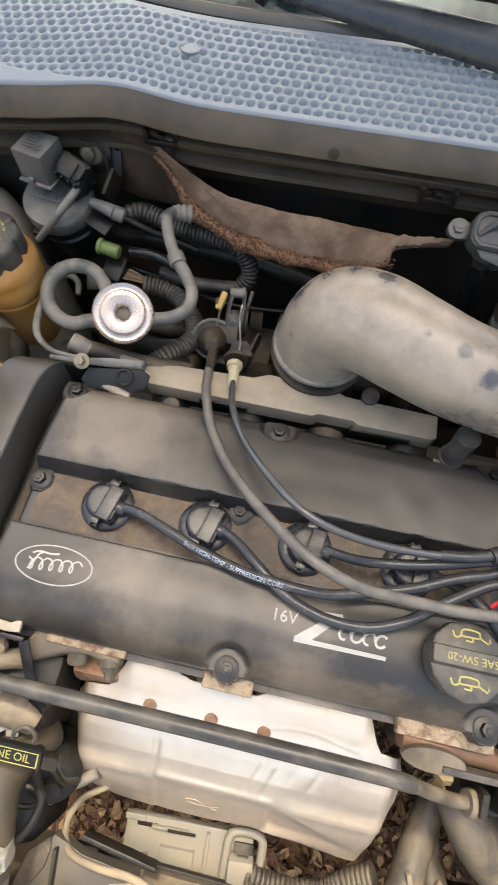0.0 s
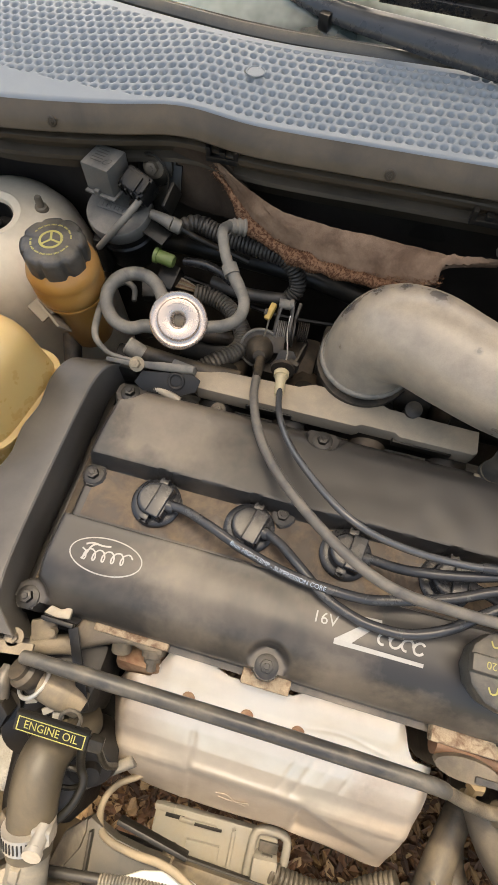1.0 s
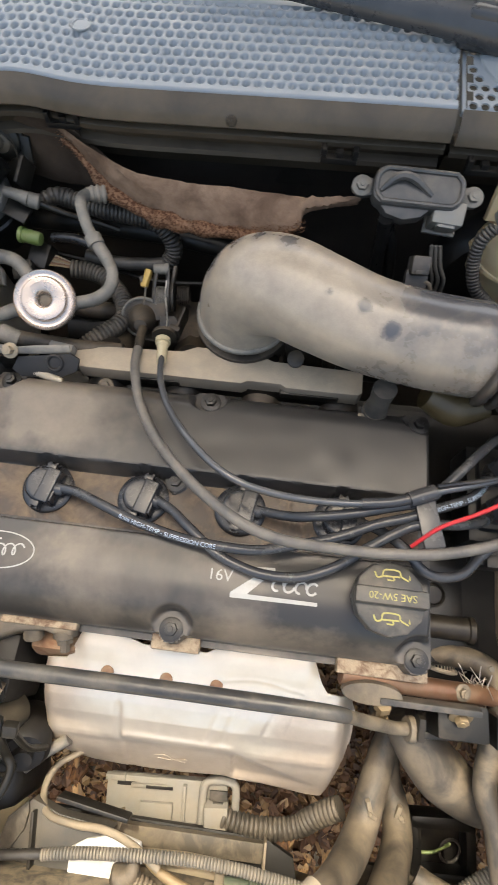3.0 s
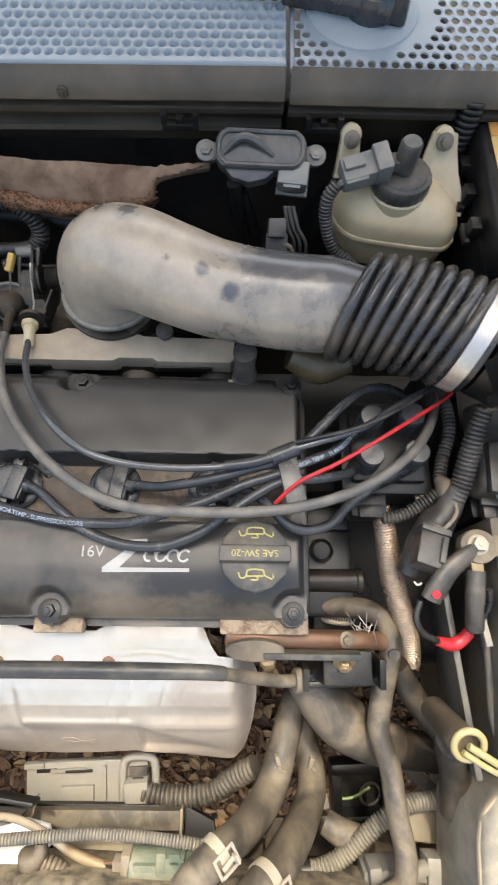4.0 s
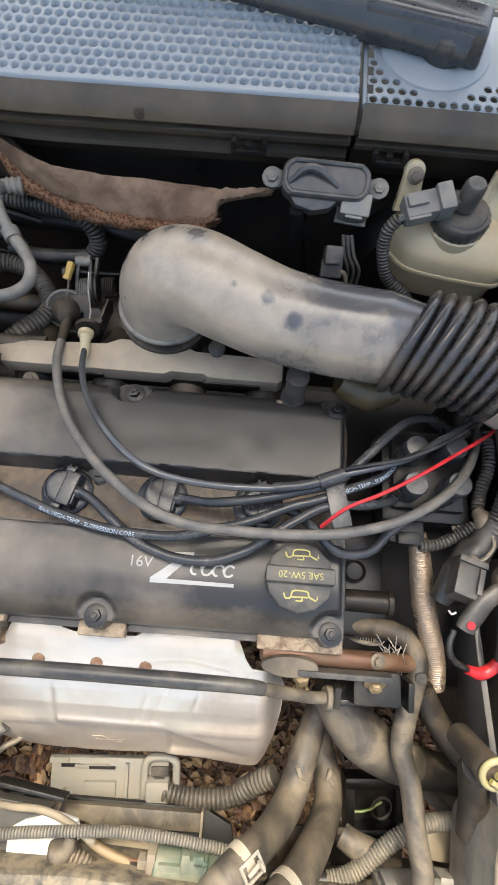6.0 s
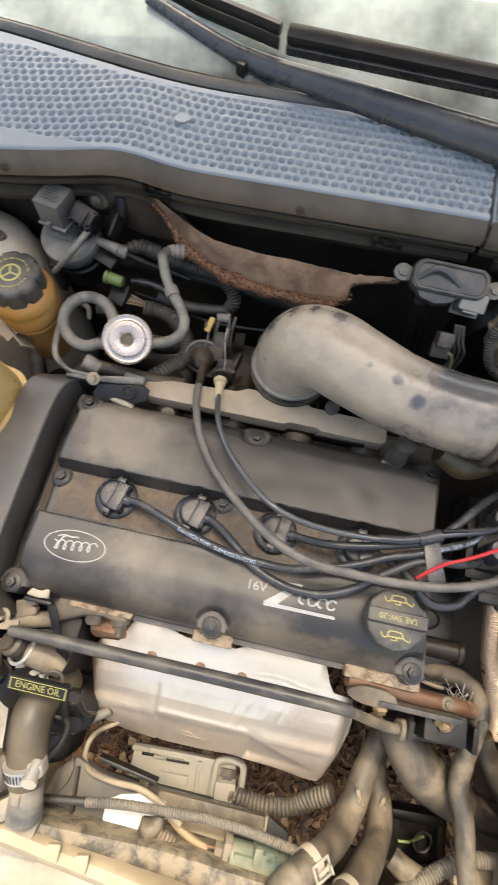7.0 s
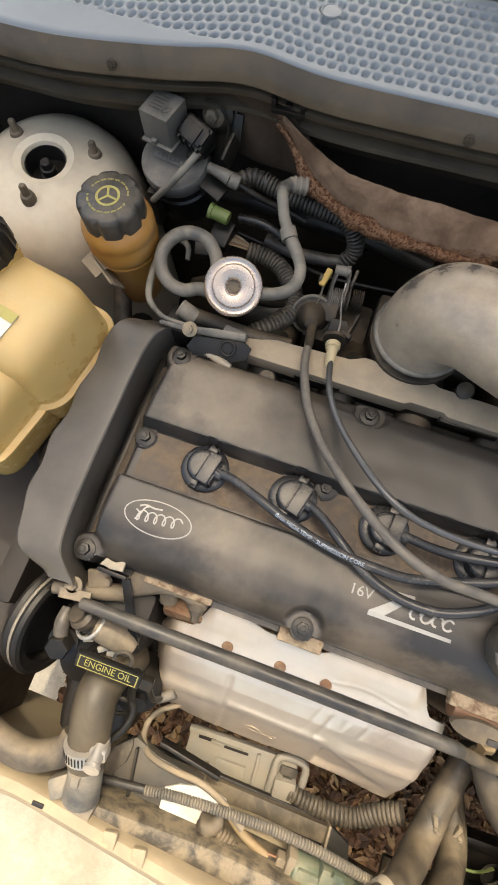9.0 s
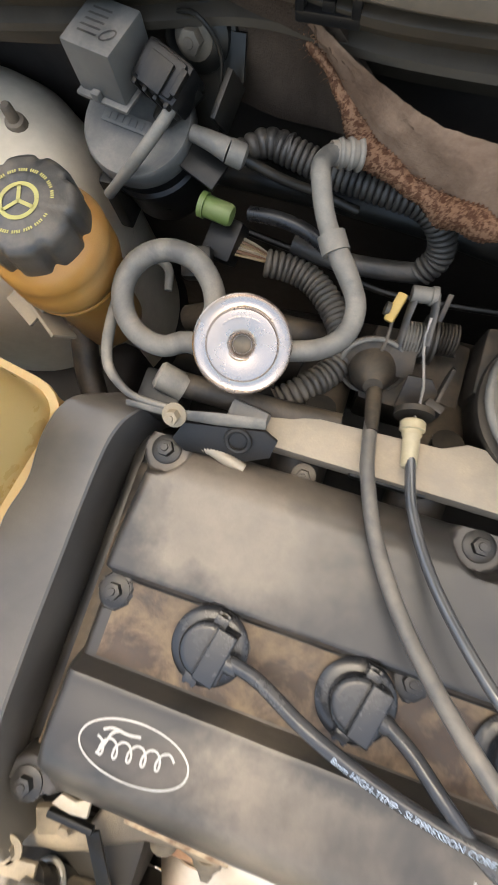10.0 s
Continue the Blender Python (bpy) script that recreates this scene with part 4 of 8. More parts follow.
# ---- spark plugs and leads ----
def spark_boot(x, y, turn):
    at = Vector((x, y, 0.8505))
    ob = thing("spark_plug_connector", "black moulded spark plug connector in its well, lead plugged in", "plug connector", at, "spark plug connectors")
    m = pose(*at, 0, 0, turn)
    part("flange", lathe([(0.0228, -0.004), (0.0240, 0.0005), (0.0238, 0.0022), (0.0225, 0.0032), (0.0190, 0.0042), (0.0, 0.0046)], at, (0, 0, 1), 44), M_PLUGCAP, ob)
    half = [(-0.0165 * math.sin(radians(a)), -0.0165 * math.cos(radians(a))) for a in range(0, 180, 15)] + [(0.0, 0.0165), (0.006, 0.0155), (0.006, -0.0155)]
    part("dome", turned(plate(half, 0.0, 0.0175, 0.0045, None, 4), m), M_PLUGCAP, ob)
    part("housing", turned(join(rbox((0.0068, 0, 0.0105), (0.0140, 0.0330, 0.0205), 0.0014, top=(0.94, 0.96), seg=3), rbox((0.0115, -0.004, 0.010), (0.008, 0.022, 0.017), 0.002, top=(0.9, 0.9))), m), M_PLUGCAP, ob)
    part("seam", turned(rbox((-0.0008, 0, 0.0092), (0.0006, 0.0300, 0.0170), 0.0001), m), M_BLACK, ob)
    for s in (1, -1):
        part("latch", turned(join(rbox((-0.0028, s * 0.0195, 0.008), (0.0022, 0.007, 0.009), 0.0006), rbox((0.0028, s * 0.0195, 0.008), (0.0022, 0.007, 0.009), 0.0006), rbox((0, s * 0.0180, 0.0135), (0.0085, 0.006, 0.0025), 0.0006), rbox((0, s * 0.0215, 0.006), (0.0085, 0.0025, 0.005), 0.0006)), m), M_PLUGCAP, ob)
    part("nozzle", turned(lathe([(0.0058, 0.0), (0.0058, 0.006), (0.0045, 0.009), (0, 0.009)], (0.0125, 0.0, 0.0135), (1, 0, 0.05), 18), m), M_LEAD, ob)
    return ob


for (x, y), turn in zip(PLUGS, (-12, -14, -8, -5)):
    spark_boot(x, y, turn)


def wrap_text(text, size, path, r, start):
    """Letters wrapped onto a lead that runs along path, from start metres on."""
    bm = letters(text, size)
    bmesh.ops.triangulate(bm, faces=bm.faces)
    lo = min(v.co.x for v in bm.verts)
    pts, length = spline(path, 200)
    up = Vector((0, -0.45, 1))
    for v in bm.verts:
        s = (v.co.x - lo + start) / length * 200
        i = min(int(s), 198)
        p = pts[i].lerp(pts[i + 1], s - i)
        t = (pts[i + 1] - pts[max(i - 1, 0)]).normalized()
        u = (up - t * up.dot(t)).normalized()
        w = u.cross(t)
        a = v.co.y / r
        v.co = p + (u * math.cos(a) + w * math.sin(a)) * (r + 0.0003)
    return bm


LEADS = [
    ([(-0.120, 0.107, 0.865), (-0.102, 0.104, 0.870), (-0.073, 0.093, 0.880), (-0.044, 0.083, 0.880), (-0.007, 0.074, 0.880), (0.023, 0.070, 0.882), (0.060, 0.069, 0.884), (0.086, 0.074, 0.886),
      (0.129, 0.087, 0.889), (0.163, 0.102, 0.891), (0.188, 0.110, 0.892), (0.213, 0.121, 0.892), (0.244, 0.136, 0.887), (0.262, 0.156, 0.874), (0.276, 0.174, 0.856)], "8mm HIGH-TEMP - SUPPRESSION CORE", 0.071),
    ([(-0.029, 0.106, 0.865), (-0.013, 0.097, 0.872), (0.006, 0.082, 0.879), (0.031, 0.064, 0.879), (0.054, 0.055, 0.879), (0.075, 0.051, 0.880), (0.102, 0.052, 0.883), (0.130, 0.063, 0.886),
      (0.154, 0.080, 0.889), (0.178, 0.096, 0.891), (0.198, 0.105, 0.893), (0.233, 0.110, 0.888), (0.258, 0.120, 0.874), (0.272, 0.136, 0.856)], "", 0),
    ([(0.062, 0.108, 0.865), (0.085, 0.104, 0.873), (0.104, 0.103, 0.883), (0.139, 0.108, 0.889), (0.173, 0.117, 0.893), (0.203, 0.127, 0.895), (0.228, 0.151, 0.897), (0.251, 0.176, 0.893), (0.274, 0.196, 0.884), (0.300, 0.204, 0.872), (0.322, 0.200, 0.856)], "", 0),
    ([(0.152, 0.108, 0.865), (0.170, 0.100, 0.874), (0.186, 0.085, 0.888), (0.200, 0.070, 0.886), (0.217, 0.066, 0.881), (0.238, 0.072, 0.876), (0.256, 0.090, 0.872), (0.285, 0.112, 0.868), (0.318, 0.132, 0.856)], "", 0),
]
for pts, text, start in LEADS:
    ob = thing("ignition_lead", "grey rubber high tension ignition lead over the cover", "ignition lead", pts[0], "ignition leads")
    part("lead", sweep(pts, 0.0044, 14, 0.004), M_LEAD, ob)
    part("coil_boot", sweep([pts[-2], Vector(pts[-2]).lerp(Vector(pts[-1]), 0.6), pts[-1]], [0.0055, 0.0065, 0.0075], 14, 0.003), M_RUBBER, ob)
    if text:
        for begin in (start, start + 0.262):
            part("print", wrap_text(text, 0.0051, pts, 0.0044, begin), M_LEADPRINT, ob, "pale blue printing along the lead")

# ignition coil pack
coil = thing("ignition_coil", "black four-tower ignition coil pack at the engine's end", "ignition coil", (0.305, 0.16, 0.80))
part("body", join(rbox((0.300, 0.155, 0.822), (0.086, 0.094, 0.044), 0.004), rbox((0.300, 0.154, 0.848), (0.070, 0.072, 0.012), 0.004)), M_BLACK, coil)
for x, y in ((0.2805, 0.1711), (0.3176, 0.1739), (0.2777, 0.1349), (0.3185, 0.1378)):
    part("tower", lathe([(0.0122, -0.022), (0.0119, 0.012), (0.0113, 0.0175), (0.0104, 0.0192), (0, 0.0196)], (x, y, 0.8645), (0, 0, 1), 28), M_LEAD, coil)
part("connector", join(rbox((0.282, 0.100, 0.828), (0.034, 0.026, 0.026), 0.003), rbox((0.282, 0.091, 0.845), (0.022, 0.012, 0.006), 0.001)), M_BLACK, coil)
part("fixing", bolt((0.336, 0.108, 0.836), (0, 0, 1), 0.005, 0.005), M_DIRT, coil)

# lead holder and cable clip
hold = thing("lead_separator", "grey plastic strap holding the leads together", "cable clip", (0.2, 0.13, 0.88))
part("sleeve", sweep([(0.186, 0.123, 0.9005), (0.196, 0.1275, 0.9005), (0.2075, 0.1325, 0.9005)], 0.0068, 14, 0.004), M_LEAD, hold)
part("strap", join(rbox((0.2035, 0.1075, 0.8975), (0.017, 0.044, 0.0035), 0.001, (0, 0, 12)), rbox((0.208, 0.086, 0.890), (0.017, 0.004, 0.016), 0.001, (0, 0, 12))), M_LEAD, hold)

# two throttle cables from the bracket
c1 = thing("throttle_cable", "thick dusty grey cable running over the head cover", "cable", (-0.08, 0.29, 0.84))
part("sheath", sweep([(-0.0830, 0.288, 0.850), (-0.0795, 0.256, 0.862), (-0.075, 0.233, 0.870), (-0.060, 0.194, 0.882), (-0.033, 0.152, 0.900), (0.007, 0.111, 0.921), (0.047, 0.084, 0.928), (0.081, 0.0735, 0.925), (0.122, 0.0735, 0.914), (0.164, 0.075, 0.908),
                      (0.210, 0.080, 0.909), (0.257, 0.095, 0.909), (0.300, 0.124, 0.899), (0.330, 0.158, 0.878), (0.349, 0.196, 0.858), (0.352, 0.22, 0.84)], 0.0045, 12, 0.004), M_LEADD, c1)
part("sleeve", sweep([(-0.0865, 0.309, 0.840), (-0.0845, 0.297, 0.846), (-0.083, 0.286, 0.851), (-0.080, 0.264, 0.860)], [0.0062, 0.0055, 0.0052, 0.0042], 14, 0.003), M_TANDARK, c1)
part("grommet", lathe([(0.016, -0.006), (0.0225, -0.003), (0.0238, 0.000), (0.0225, 0.002), (0.0190, 0.0015), (0.0160, 0.003), (0.0150, 0.012), (0.0105, 0.018), (0.0065, 0.024), (0, 0.024)], (-0.090, 0.316, 0.838), (0.15, -0.8, 0.55), 32), M_TANDARK, c1, "dusty rubber grommet")
part("grommet_rim", torus((-0.0895, 0.3150, 0.8385), (0.15, -0.8, 0.55), 0.0222, 0.0017, 40, 8), M_HOSEGREY, c1, "dusty lip of the grommet")
c2 = thing("throttle_cable", "thin shiny grey cable with a cream end fitting", "cable", (-0.055, 0.27, 0.86))
part("sheath", sweep([(-0.054, 0.258, 0.862), (-0.046, 0.221, 0.875), (-0.0275, 0.184, 0.890), (0.003, 0.146, 0.911), (0.033, 0.122, 0.919), (0.063, 0.113, 0.915), (0.105, 0.112, 0.905), (0.154, 0.116, 0.9005), (0.188, 0.124, 0.9005),
                      (0.207, 0.132, 0.9005), (0.263, 0.151, 0.901), (0.298, 0.175, 0.893), (0.335, 0.202, 0.880), (0.35, 0.22, 0.865)], 0.0033, 12, 0.004), M_CABLE, c2)
part("thick_sleeve", sweep([(0.147, 0.1155, 0.9003), (0.17, 0.119, 0.9005), (0.190, 0.125, 0.9005)], 0.0046, 10, 0.004), M_LEAD, c2)
part("end_fitting", lathe([(0.0040, -0.002), (0.0050, 0), (0.0054, 0.018), (0.0062, 0.019), (0.0062, 0.022), (0.0080, 0.0225), (0.0080, 0.0275), (0.0066, 0.029), (0, 0.029)], (-0.0530, 0.2500, 0.862), (-0.12, 0.90, -0.08), 20), M_CREAM, c2, "cream plastic end fitting")
part("inner_wire", sweep([(-0.0565, 0.279, 0.859), (-0.056, 0.300, 0.860), (-0.063, 0.328, 0.862), (-0.064, 0.345, 0.868)], 0.0009, 6, 0.01), M_STEEL, c2)
brk = thing("throttle_bracket", "dusty pressed steel throttle cable bracket with springs", "bracket", (-0.06, 0.33, 0.8))
part("cable_stop", join(lathe([(0.0125, -0.002), (0.0125, 0.002), (0.009, 0.003), (0, 0.003)], (-0.057, 0.284, 0.857), (-0.1, 0.9, -0.1), 24), rbox((-0.047, 0.291, 0.856), (0.012, 0.006, 0.014), 0.0015, (0, 0, -20))), M_TANDARK, brk)
part("back_plate", plate([(-0.012, -0.012), (0.010, -0.014), (0.013, 0.004), (0.004, 0.014), (-0.011, 0.012)], -0.0012, 0.0012, 0.0005, pose(-0.056, 0.300, 0.845, 35, 0, -4)), M_TANDARK, brk)
part("side_plate", plate([(-0.020, -0.012), (0.012, -0.012), (0.018, 0.0), (0.012, 0.010), (-0.016, 0.008)], -0.0012, 0.0012, 0.0005, pose(-0.043, 0.307, 0.850, 90, 0, 78)), M_TANDARK, brk)
part("grommet_plate", plate(rounded(0.026, 0.024, 0.005), -0.0012, 0.0012, 0.0005, pose(-0.077, 0.321, 0.848, 30, 0, 6)), M_TANDARK, brk)
part("base", rbox((-0.06, 0.325, 0.80), (0.07, 0.06, 0.05), 0.006), M_TANDARK, brk)
AX = Vector((0.95, 0.12, -0.05)).normalized()
QC = Vector((-0.066, 0.338, 0.850))
part("quadrant", join(lathe([(0.010, -0.0030), (0.0165, -0.0030), (0.0165, -0.0012), (0.0145, -0.0002), (0.0145, 0.0002), (0.0165, 0.0012), (0.0165, 0.0030), (0.010, 0.0030)], QC + AX * 0.006, AX, 36), rbox(QC + Vector((0.008, 0.010, 0.012)), (0.0035, 0.034, 0.007), 0.001, (30, 0, -7))), M_TANDARK, brk)
part("lever", join(sweep([QC + Vector((-0.012, -0.012, 0.002)), QC + Vector((-0.012, 0.006, 0.012)), QC + Vector((-0.011, 0.021, 0.018))], [0.003, 0.0032, 0.004], 8, 0.004, flat=0.45), sweep([QC + Vector((0.004, -0.010, 0.012)), QC + Vector((0.003, 0.010, 0.018)), QC + Vector((0.001, 0.022, 0.020))], [0.003, 0.0032, 0.0035], 8, 0.004, flat=0.45)), M_CAPGREY, brk)
part("pivot", lathe([(0.0055, -0.006), (0.0055, 0.006), (0.0065, 0.0065), (0.0065, 0.010), (0, 0.010)], QC + Vector((-0.008, 0.021, 0.018)), AX, 18), M_HOSEGREY, brk)
SIDE = AX.cross(Vector((0, 0, 1))).normalized()
OVER = SIDE.cross(AX).normalized()
def coil_wire(base, radius, pitch, turns):
    """The points of a coil spring's wire."""
    return [base + AX * (pitch * i / 16) + (SIDE * math.cos(i * math.pi / 8) + OVER * math.sin(i * math.pi / 8)) * radius for i in range(16 * turns + 1)]
part("spring", sweep(coil_wire(QC + AX * -0.010 + Vector((0, 0, -0.002)), 0.0110, 0.0021, 8), 0.0008, 6, 0.002), M_HOSEGREY, brk)
part("spring", sweep(coil_wire(QC + AX * 0.012 + Vector((0, 0.004, -0.004)), 0.0105, 0.0022, 6), 0.0008, 6, 0.002), M_TANDARK, brk)
part("pushrod_clip", rbox((-0.087, 0.348, 0.864), (0.0068, 0.020, 0.0075), 0.0018, (20, 0, -14)), M_YELLOW, brk, "yellow plastic clip on the rod")
part("clip_nut", lathe([(0.0045, 0), (0.0045, 0.003), (0, 0.003)], (-0.0905, 0.346, 0.864), (-1, 0, 0.2), 10), M_DIRT, brk)
part("rod", sweep([(-0.0865, 0.339, 0.862), (-0.0865, 0.327, 0.857), (-0.088, 0.318, 0.850)], 0.0011, 8, 0.004), M_DIRT, brk)

# red wire lying across
redw = solid("red_wire", sweep([(0.190, 0.086, 0.893), (0.203, 0.097, 0.903), (0.213, 0.1035, 0.9075), (0.240, 0.116, 0.911), (0.271, 0.134, 0.912), (0.314, 0.163, 0.903), (0.343, 0.184, 0.892), (0.357, 0.198, 0.884), (0.361, 0.212, 0.874)], 0.0017, 8, 0.004), M_RED, "thin bright red electrical wire lying across the leads", "wire", (0.19, 0.086, 0.893))
solid("black_wire", sweep([(0.208, 0.136, 0.906), (0.262, 0.150, 0.908), (0.304, 0.172, 0.907), (0.337, 0.199, 0.892), (0.35, 0.215, 0.88)], 0.0019, 8, 0.004), M_RUBBER, "thin black electrical wire taped along the cable", "wire", (0.208, 0.136, 0.906))

# ---- intake side ----
rail = thing("fuel_rail", "long tan dust-covered aluminium fuel rail behind the cover", "fuel rail", (0, 0.24, 0.86))
outline = [(x, y + 0.013) for x, y in [(-0.147, 0.232), (-0.138, 0.2245), (0.030, 0.2245), (0.036, 0.228), (0.070, 0.228), (0.075, 0.2245), (0.148, 0.2245), (0.152, 0.228), (0.152, 0.252), (0.060, 0.254), (0.045, 0.260), (-0.02, 0.262), (-0.035, 0.255), (-0.147, 0.250)]]
part("beam", plate(outline, 0.836, 0.8565, 0.0025), M_TAN, rail)
part("web", join(rbox((0.005, 0.2475, 0.828), (0.285, 0.014, 0.022), 0.002), rbox((-0.06, 0.2405, 0.842), (0.05, 0.010, 0.010), 0.002), rbox((0.10, 0.2405, 0.842), (0.06, 0.010, 0.010), 0.002)), M_BLACKD, rail)
for x in (-0.115, -0.03, 0.055, 0.135):
    part("injector", lathe([(0.008, -0.04), (0.008, -0.012), (0.0105, -0.010), (0.0105, 0.0), (0, 0.0)], (x, 0.275, 0.846), (0, 0.4, 1), 18), M_BLACKD, rail)
part("end_fitting", join(lathe([(0.006, -0.01), (0.006, 0.012), (0.0085, 0.013), (0.0085, 0.019), (0.006, 0.02), (0, 0.02)], (0.082, 0.272, 0.850), (0, -0.35, 1), 18),), M_TANDARK, rail)
part("rail_bolt", bolt((-0.113, 0.2285, 0.835), (0, -0.3, 1), 0.005, 0.007), M_DIRT, rail)
man = thing("intake_manifold", "dark dusty intake manifold deep behind the engine", "intake manifold", (0, 0.33, 0.75))
part("plenum", sweep([(-0.19, 0.335, 0.775), (-0.05, 0.338, 0.775), (0.10, 0.338, 0.775), (0.22, 0.335, 0.77)], [0.03, 0.038, 0.038, 0.028], 16, 0.012), M_BLACKD, man)
for x in (-0.12, -0.035, 0.05, 0.135):
    part("runner", sweep([(x, 0.21, 0.80), (x, 0.26, 0.815), (x, 0.31, 0.80), (x, 0.345, 0.76)], 0.021, 14, 0.008), M_TANDARK, man)
part("throttle_body", join(lathe([(0.046, -0.06), (0.046, -0.01), (0.050, -0.008), (0.050, 0.0), (0.04, 0.0), (0.04, -0.02), (0, -0.02)], (0.025, 0.309, 0.868), (0, -0.12, 1), 40), rbox((0.005, 0.335, 0.825), (0.06, 0.05, 0.05), 0.006)), M_TANDARK, man)

duct = thing("intake_duct", "dusty black rubber intake elbow with ribbed bellows and steel clamp", "intake duct", (0.2, 0.25, 0.9))
part("elbow", sweep([(0.262, 0.2460, 0.9395), (0.24, 0.2475, 0.940), (0.19, 0.252, 0.940), (0.14, 0.262, 0.940), (0.098, 0.279, 0.9395), (0.064, 0.296, 0.936), (0.040, 0.306, 0.923), (0.0285, 0.3095, 0.900), (0.025, 0.3095, 0.872)],
                    [0.0340, 0.0405, 0.0405, 0.0405, 0.041, 0.0425, 0.044, 0.0455, 0.0455, 0.0455], 40, 0.004), M_DUCT, duct)
part("mouth_bead", torus((0.025, 0.3095, 0.874), (0.03, -0.02, 1), 0.0455, 0.0035, 48, 10), M_HOSEGREY, duct, "raised dusty bead round the duct's mouth")
part("bellows", sweep([(0.250, 0.247, 0.9395), (0.280, 0.2435, 0.939), (0.318, 0.2355, 0.937), (0.349, 0.2245, 0.935)], [0.0415, 0.0425, 0.043, 0.043], 44, 0.003, ribs=(0.0116, 0.0040), lean=(0.42, 0.26)), M_BELLOWS, duct)
part("cuff", sweep([(0.335, 0.229, 0.935), (0.346, 0.2245, 0.934), (0.364, 0.215, 0.933)], 0.0435, 36, 0.004), M_BELLOWS, duct)
axis = Vector((0.84, -0.46, -0.05)).normalized()
part("clamp", lathe([(0.0445, 0), (0.0462, 0.0), (0.0462, 0.013), (0.0445, 0.013)], Vector((0.348, 0.2235, 0.934)), axis, 48), M_STEEL, duct, "shiny steel band clamp")
part("clamp_screw", join(lathe([(0.003, -0.006), (0.003, 0.005), (0.0048, 0.005), (0.0048, 0.009), (0, 0.009)], (0.370, 0.253, 0.958), (0.3, 0.6, 0.3), 14), rbox((0.368, 0.251, 0.956), (0.014, 0.012, 0.008), 0.002, (0, 0, -30))), M_CLIP, duct)
part("drain_stub", sweep([(0.163, 0.222, 0.905), (0.163, 0.220, 0.880), (0.163, 0.219, 0.862)], [0.011, 0.0095, 0.0125], 18, 0.004), M_CAPGREY, duct)
part("drain_clip", join(torus((0.163, 0.2195, 0.868), (0, 0, 1), 0.0105, 0.0016, 28, 8), rbox((0.153, 0.213, 0.862), (0.012, 0.004, 0.006), 0.001)), M_DIRT, duct)
part("underside_pad", sweep([(0.205, 0.232, 0.886), (0.235, 0.226, 0.878), (0.262, 0.230, 0.884)], [0.014, 0.020, 0.014], 18, 0.005), M_STAIN, duct, "stained yellowed underside of the duct")

# ---- exhaust side: heat shield and the pipe in front of it ----
shield = thing("heat_shield", "bright dented aluminium heat shield over the exhaust manifold", "heat shield", (0.02, -0.07, 0.75))


SHIELD_TOP = [(-0.140, -0.050), (-0.134, -0.041), (-0.112, -0.037), (-0.099, -0.036), (-0.092, -0.022), (-0.085, -0.008), (-0.076, 0.001), (-0.060, 0.001), (-0.050, -0.007), (-0.040, -0.013), (-0.028, -0.0165), (0.030, -0.0165), (0.040, -0.011), (0.048, 0.000),
              (0.122, 0.000), (0.130, -0.014), (0.137, -0.030), (0.143, -0.0375), (0.160, -0.039), (0.174, -0.041), (0.181, -0.055)]
SHIELD_LOW = [(-0.140, -0.060), (-0.134, -0.085), (-0.125, -0.108), (-0.112, -0.124), (-0.100, -0.132), (-0.080, -0.136), (-0.030, -0.140), (0.010, -0.139), (0.050, -0.136), (0.100, -0.138), (0.140, -0.143), (0.160, -0.144), (0.170, -0.136), (0.176, -0.115), (0.181, -0.080)]
SHIELD_Z = [(-0.150, 0.676), (-0.142, 0.686), (-0.134, 0.699), (-0.121, 0.722), (-0.109, 0.742), (-0.1045, 0.7515), (-0.1005, 0.7575), (-0.094, 0.765), (-0.082, 0.778), (-0.068, 0.788), (-0.055, 0.7935), (-0.041, 0.7975), (-0.036, 0.7995), (-0.030, 0.8030), (-0.022, 0.8065), (-0.012, 0.8090), (0.010, 0.811)]


def along(table, x):
    """A value read off a table of (place, value), straight between its rows."""
    for (a, u), (b, v) in zip(table, table[1:]):
        if x <= b:
            return u + (v - u) * max(0.0, (x - a) / (b - a))
    return table[-1][1]


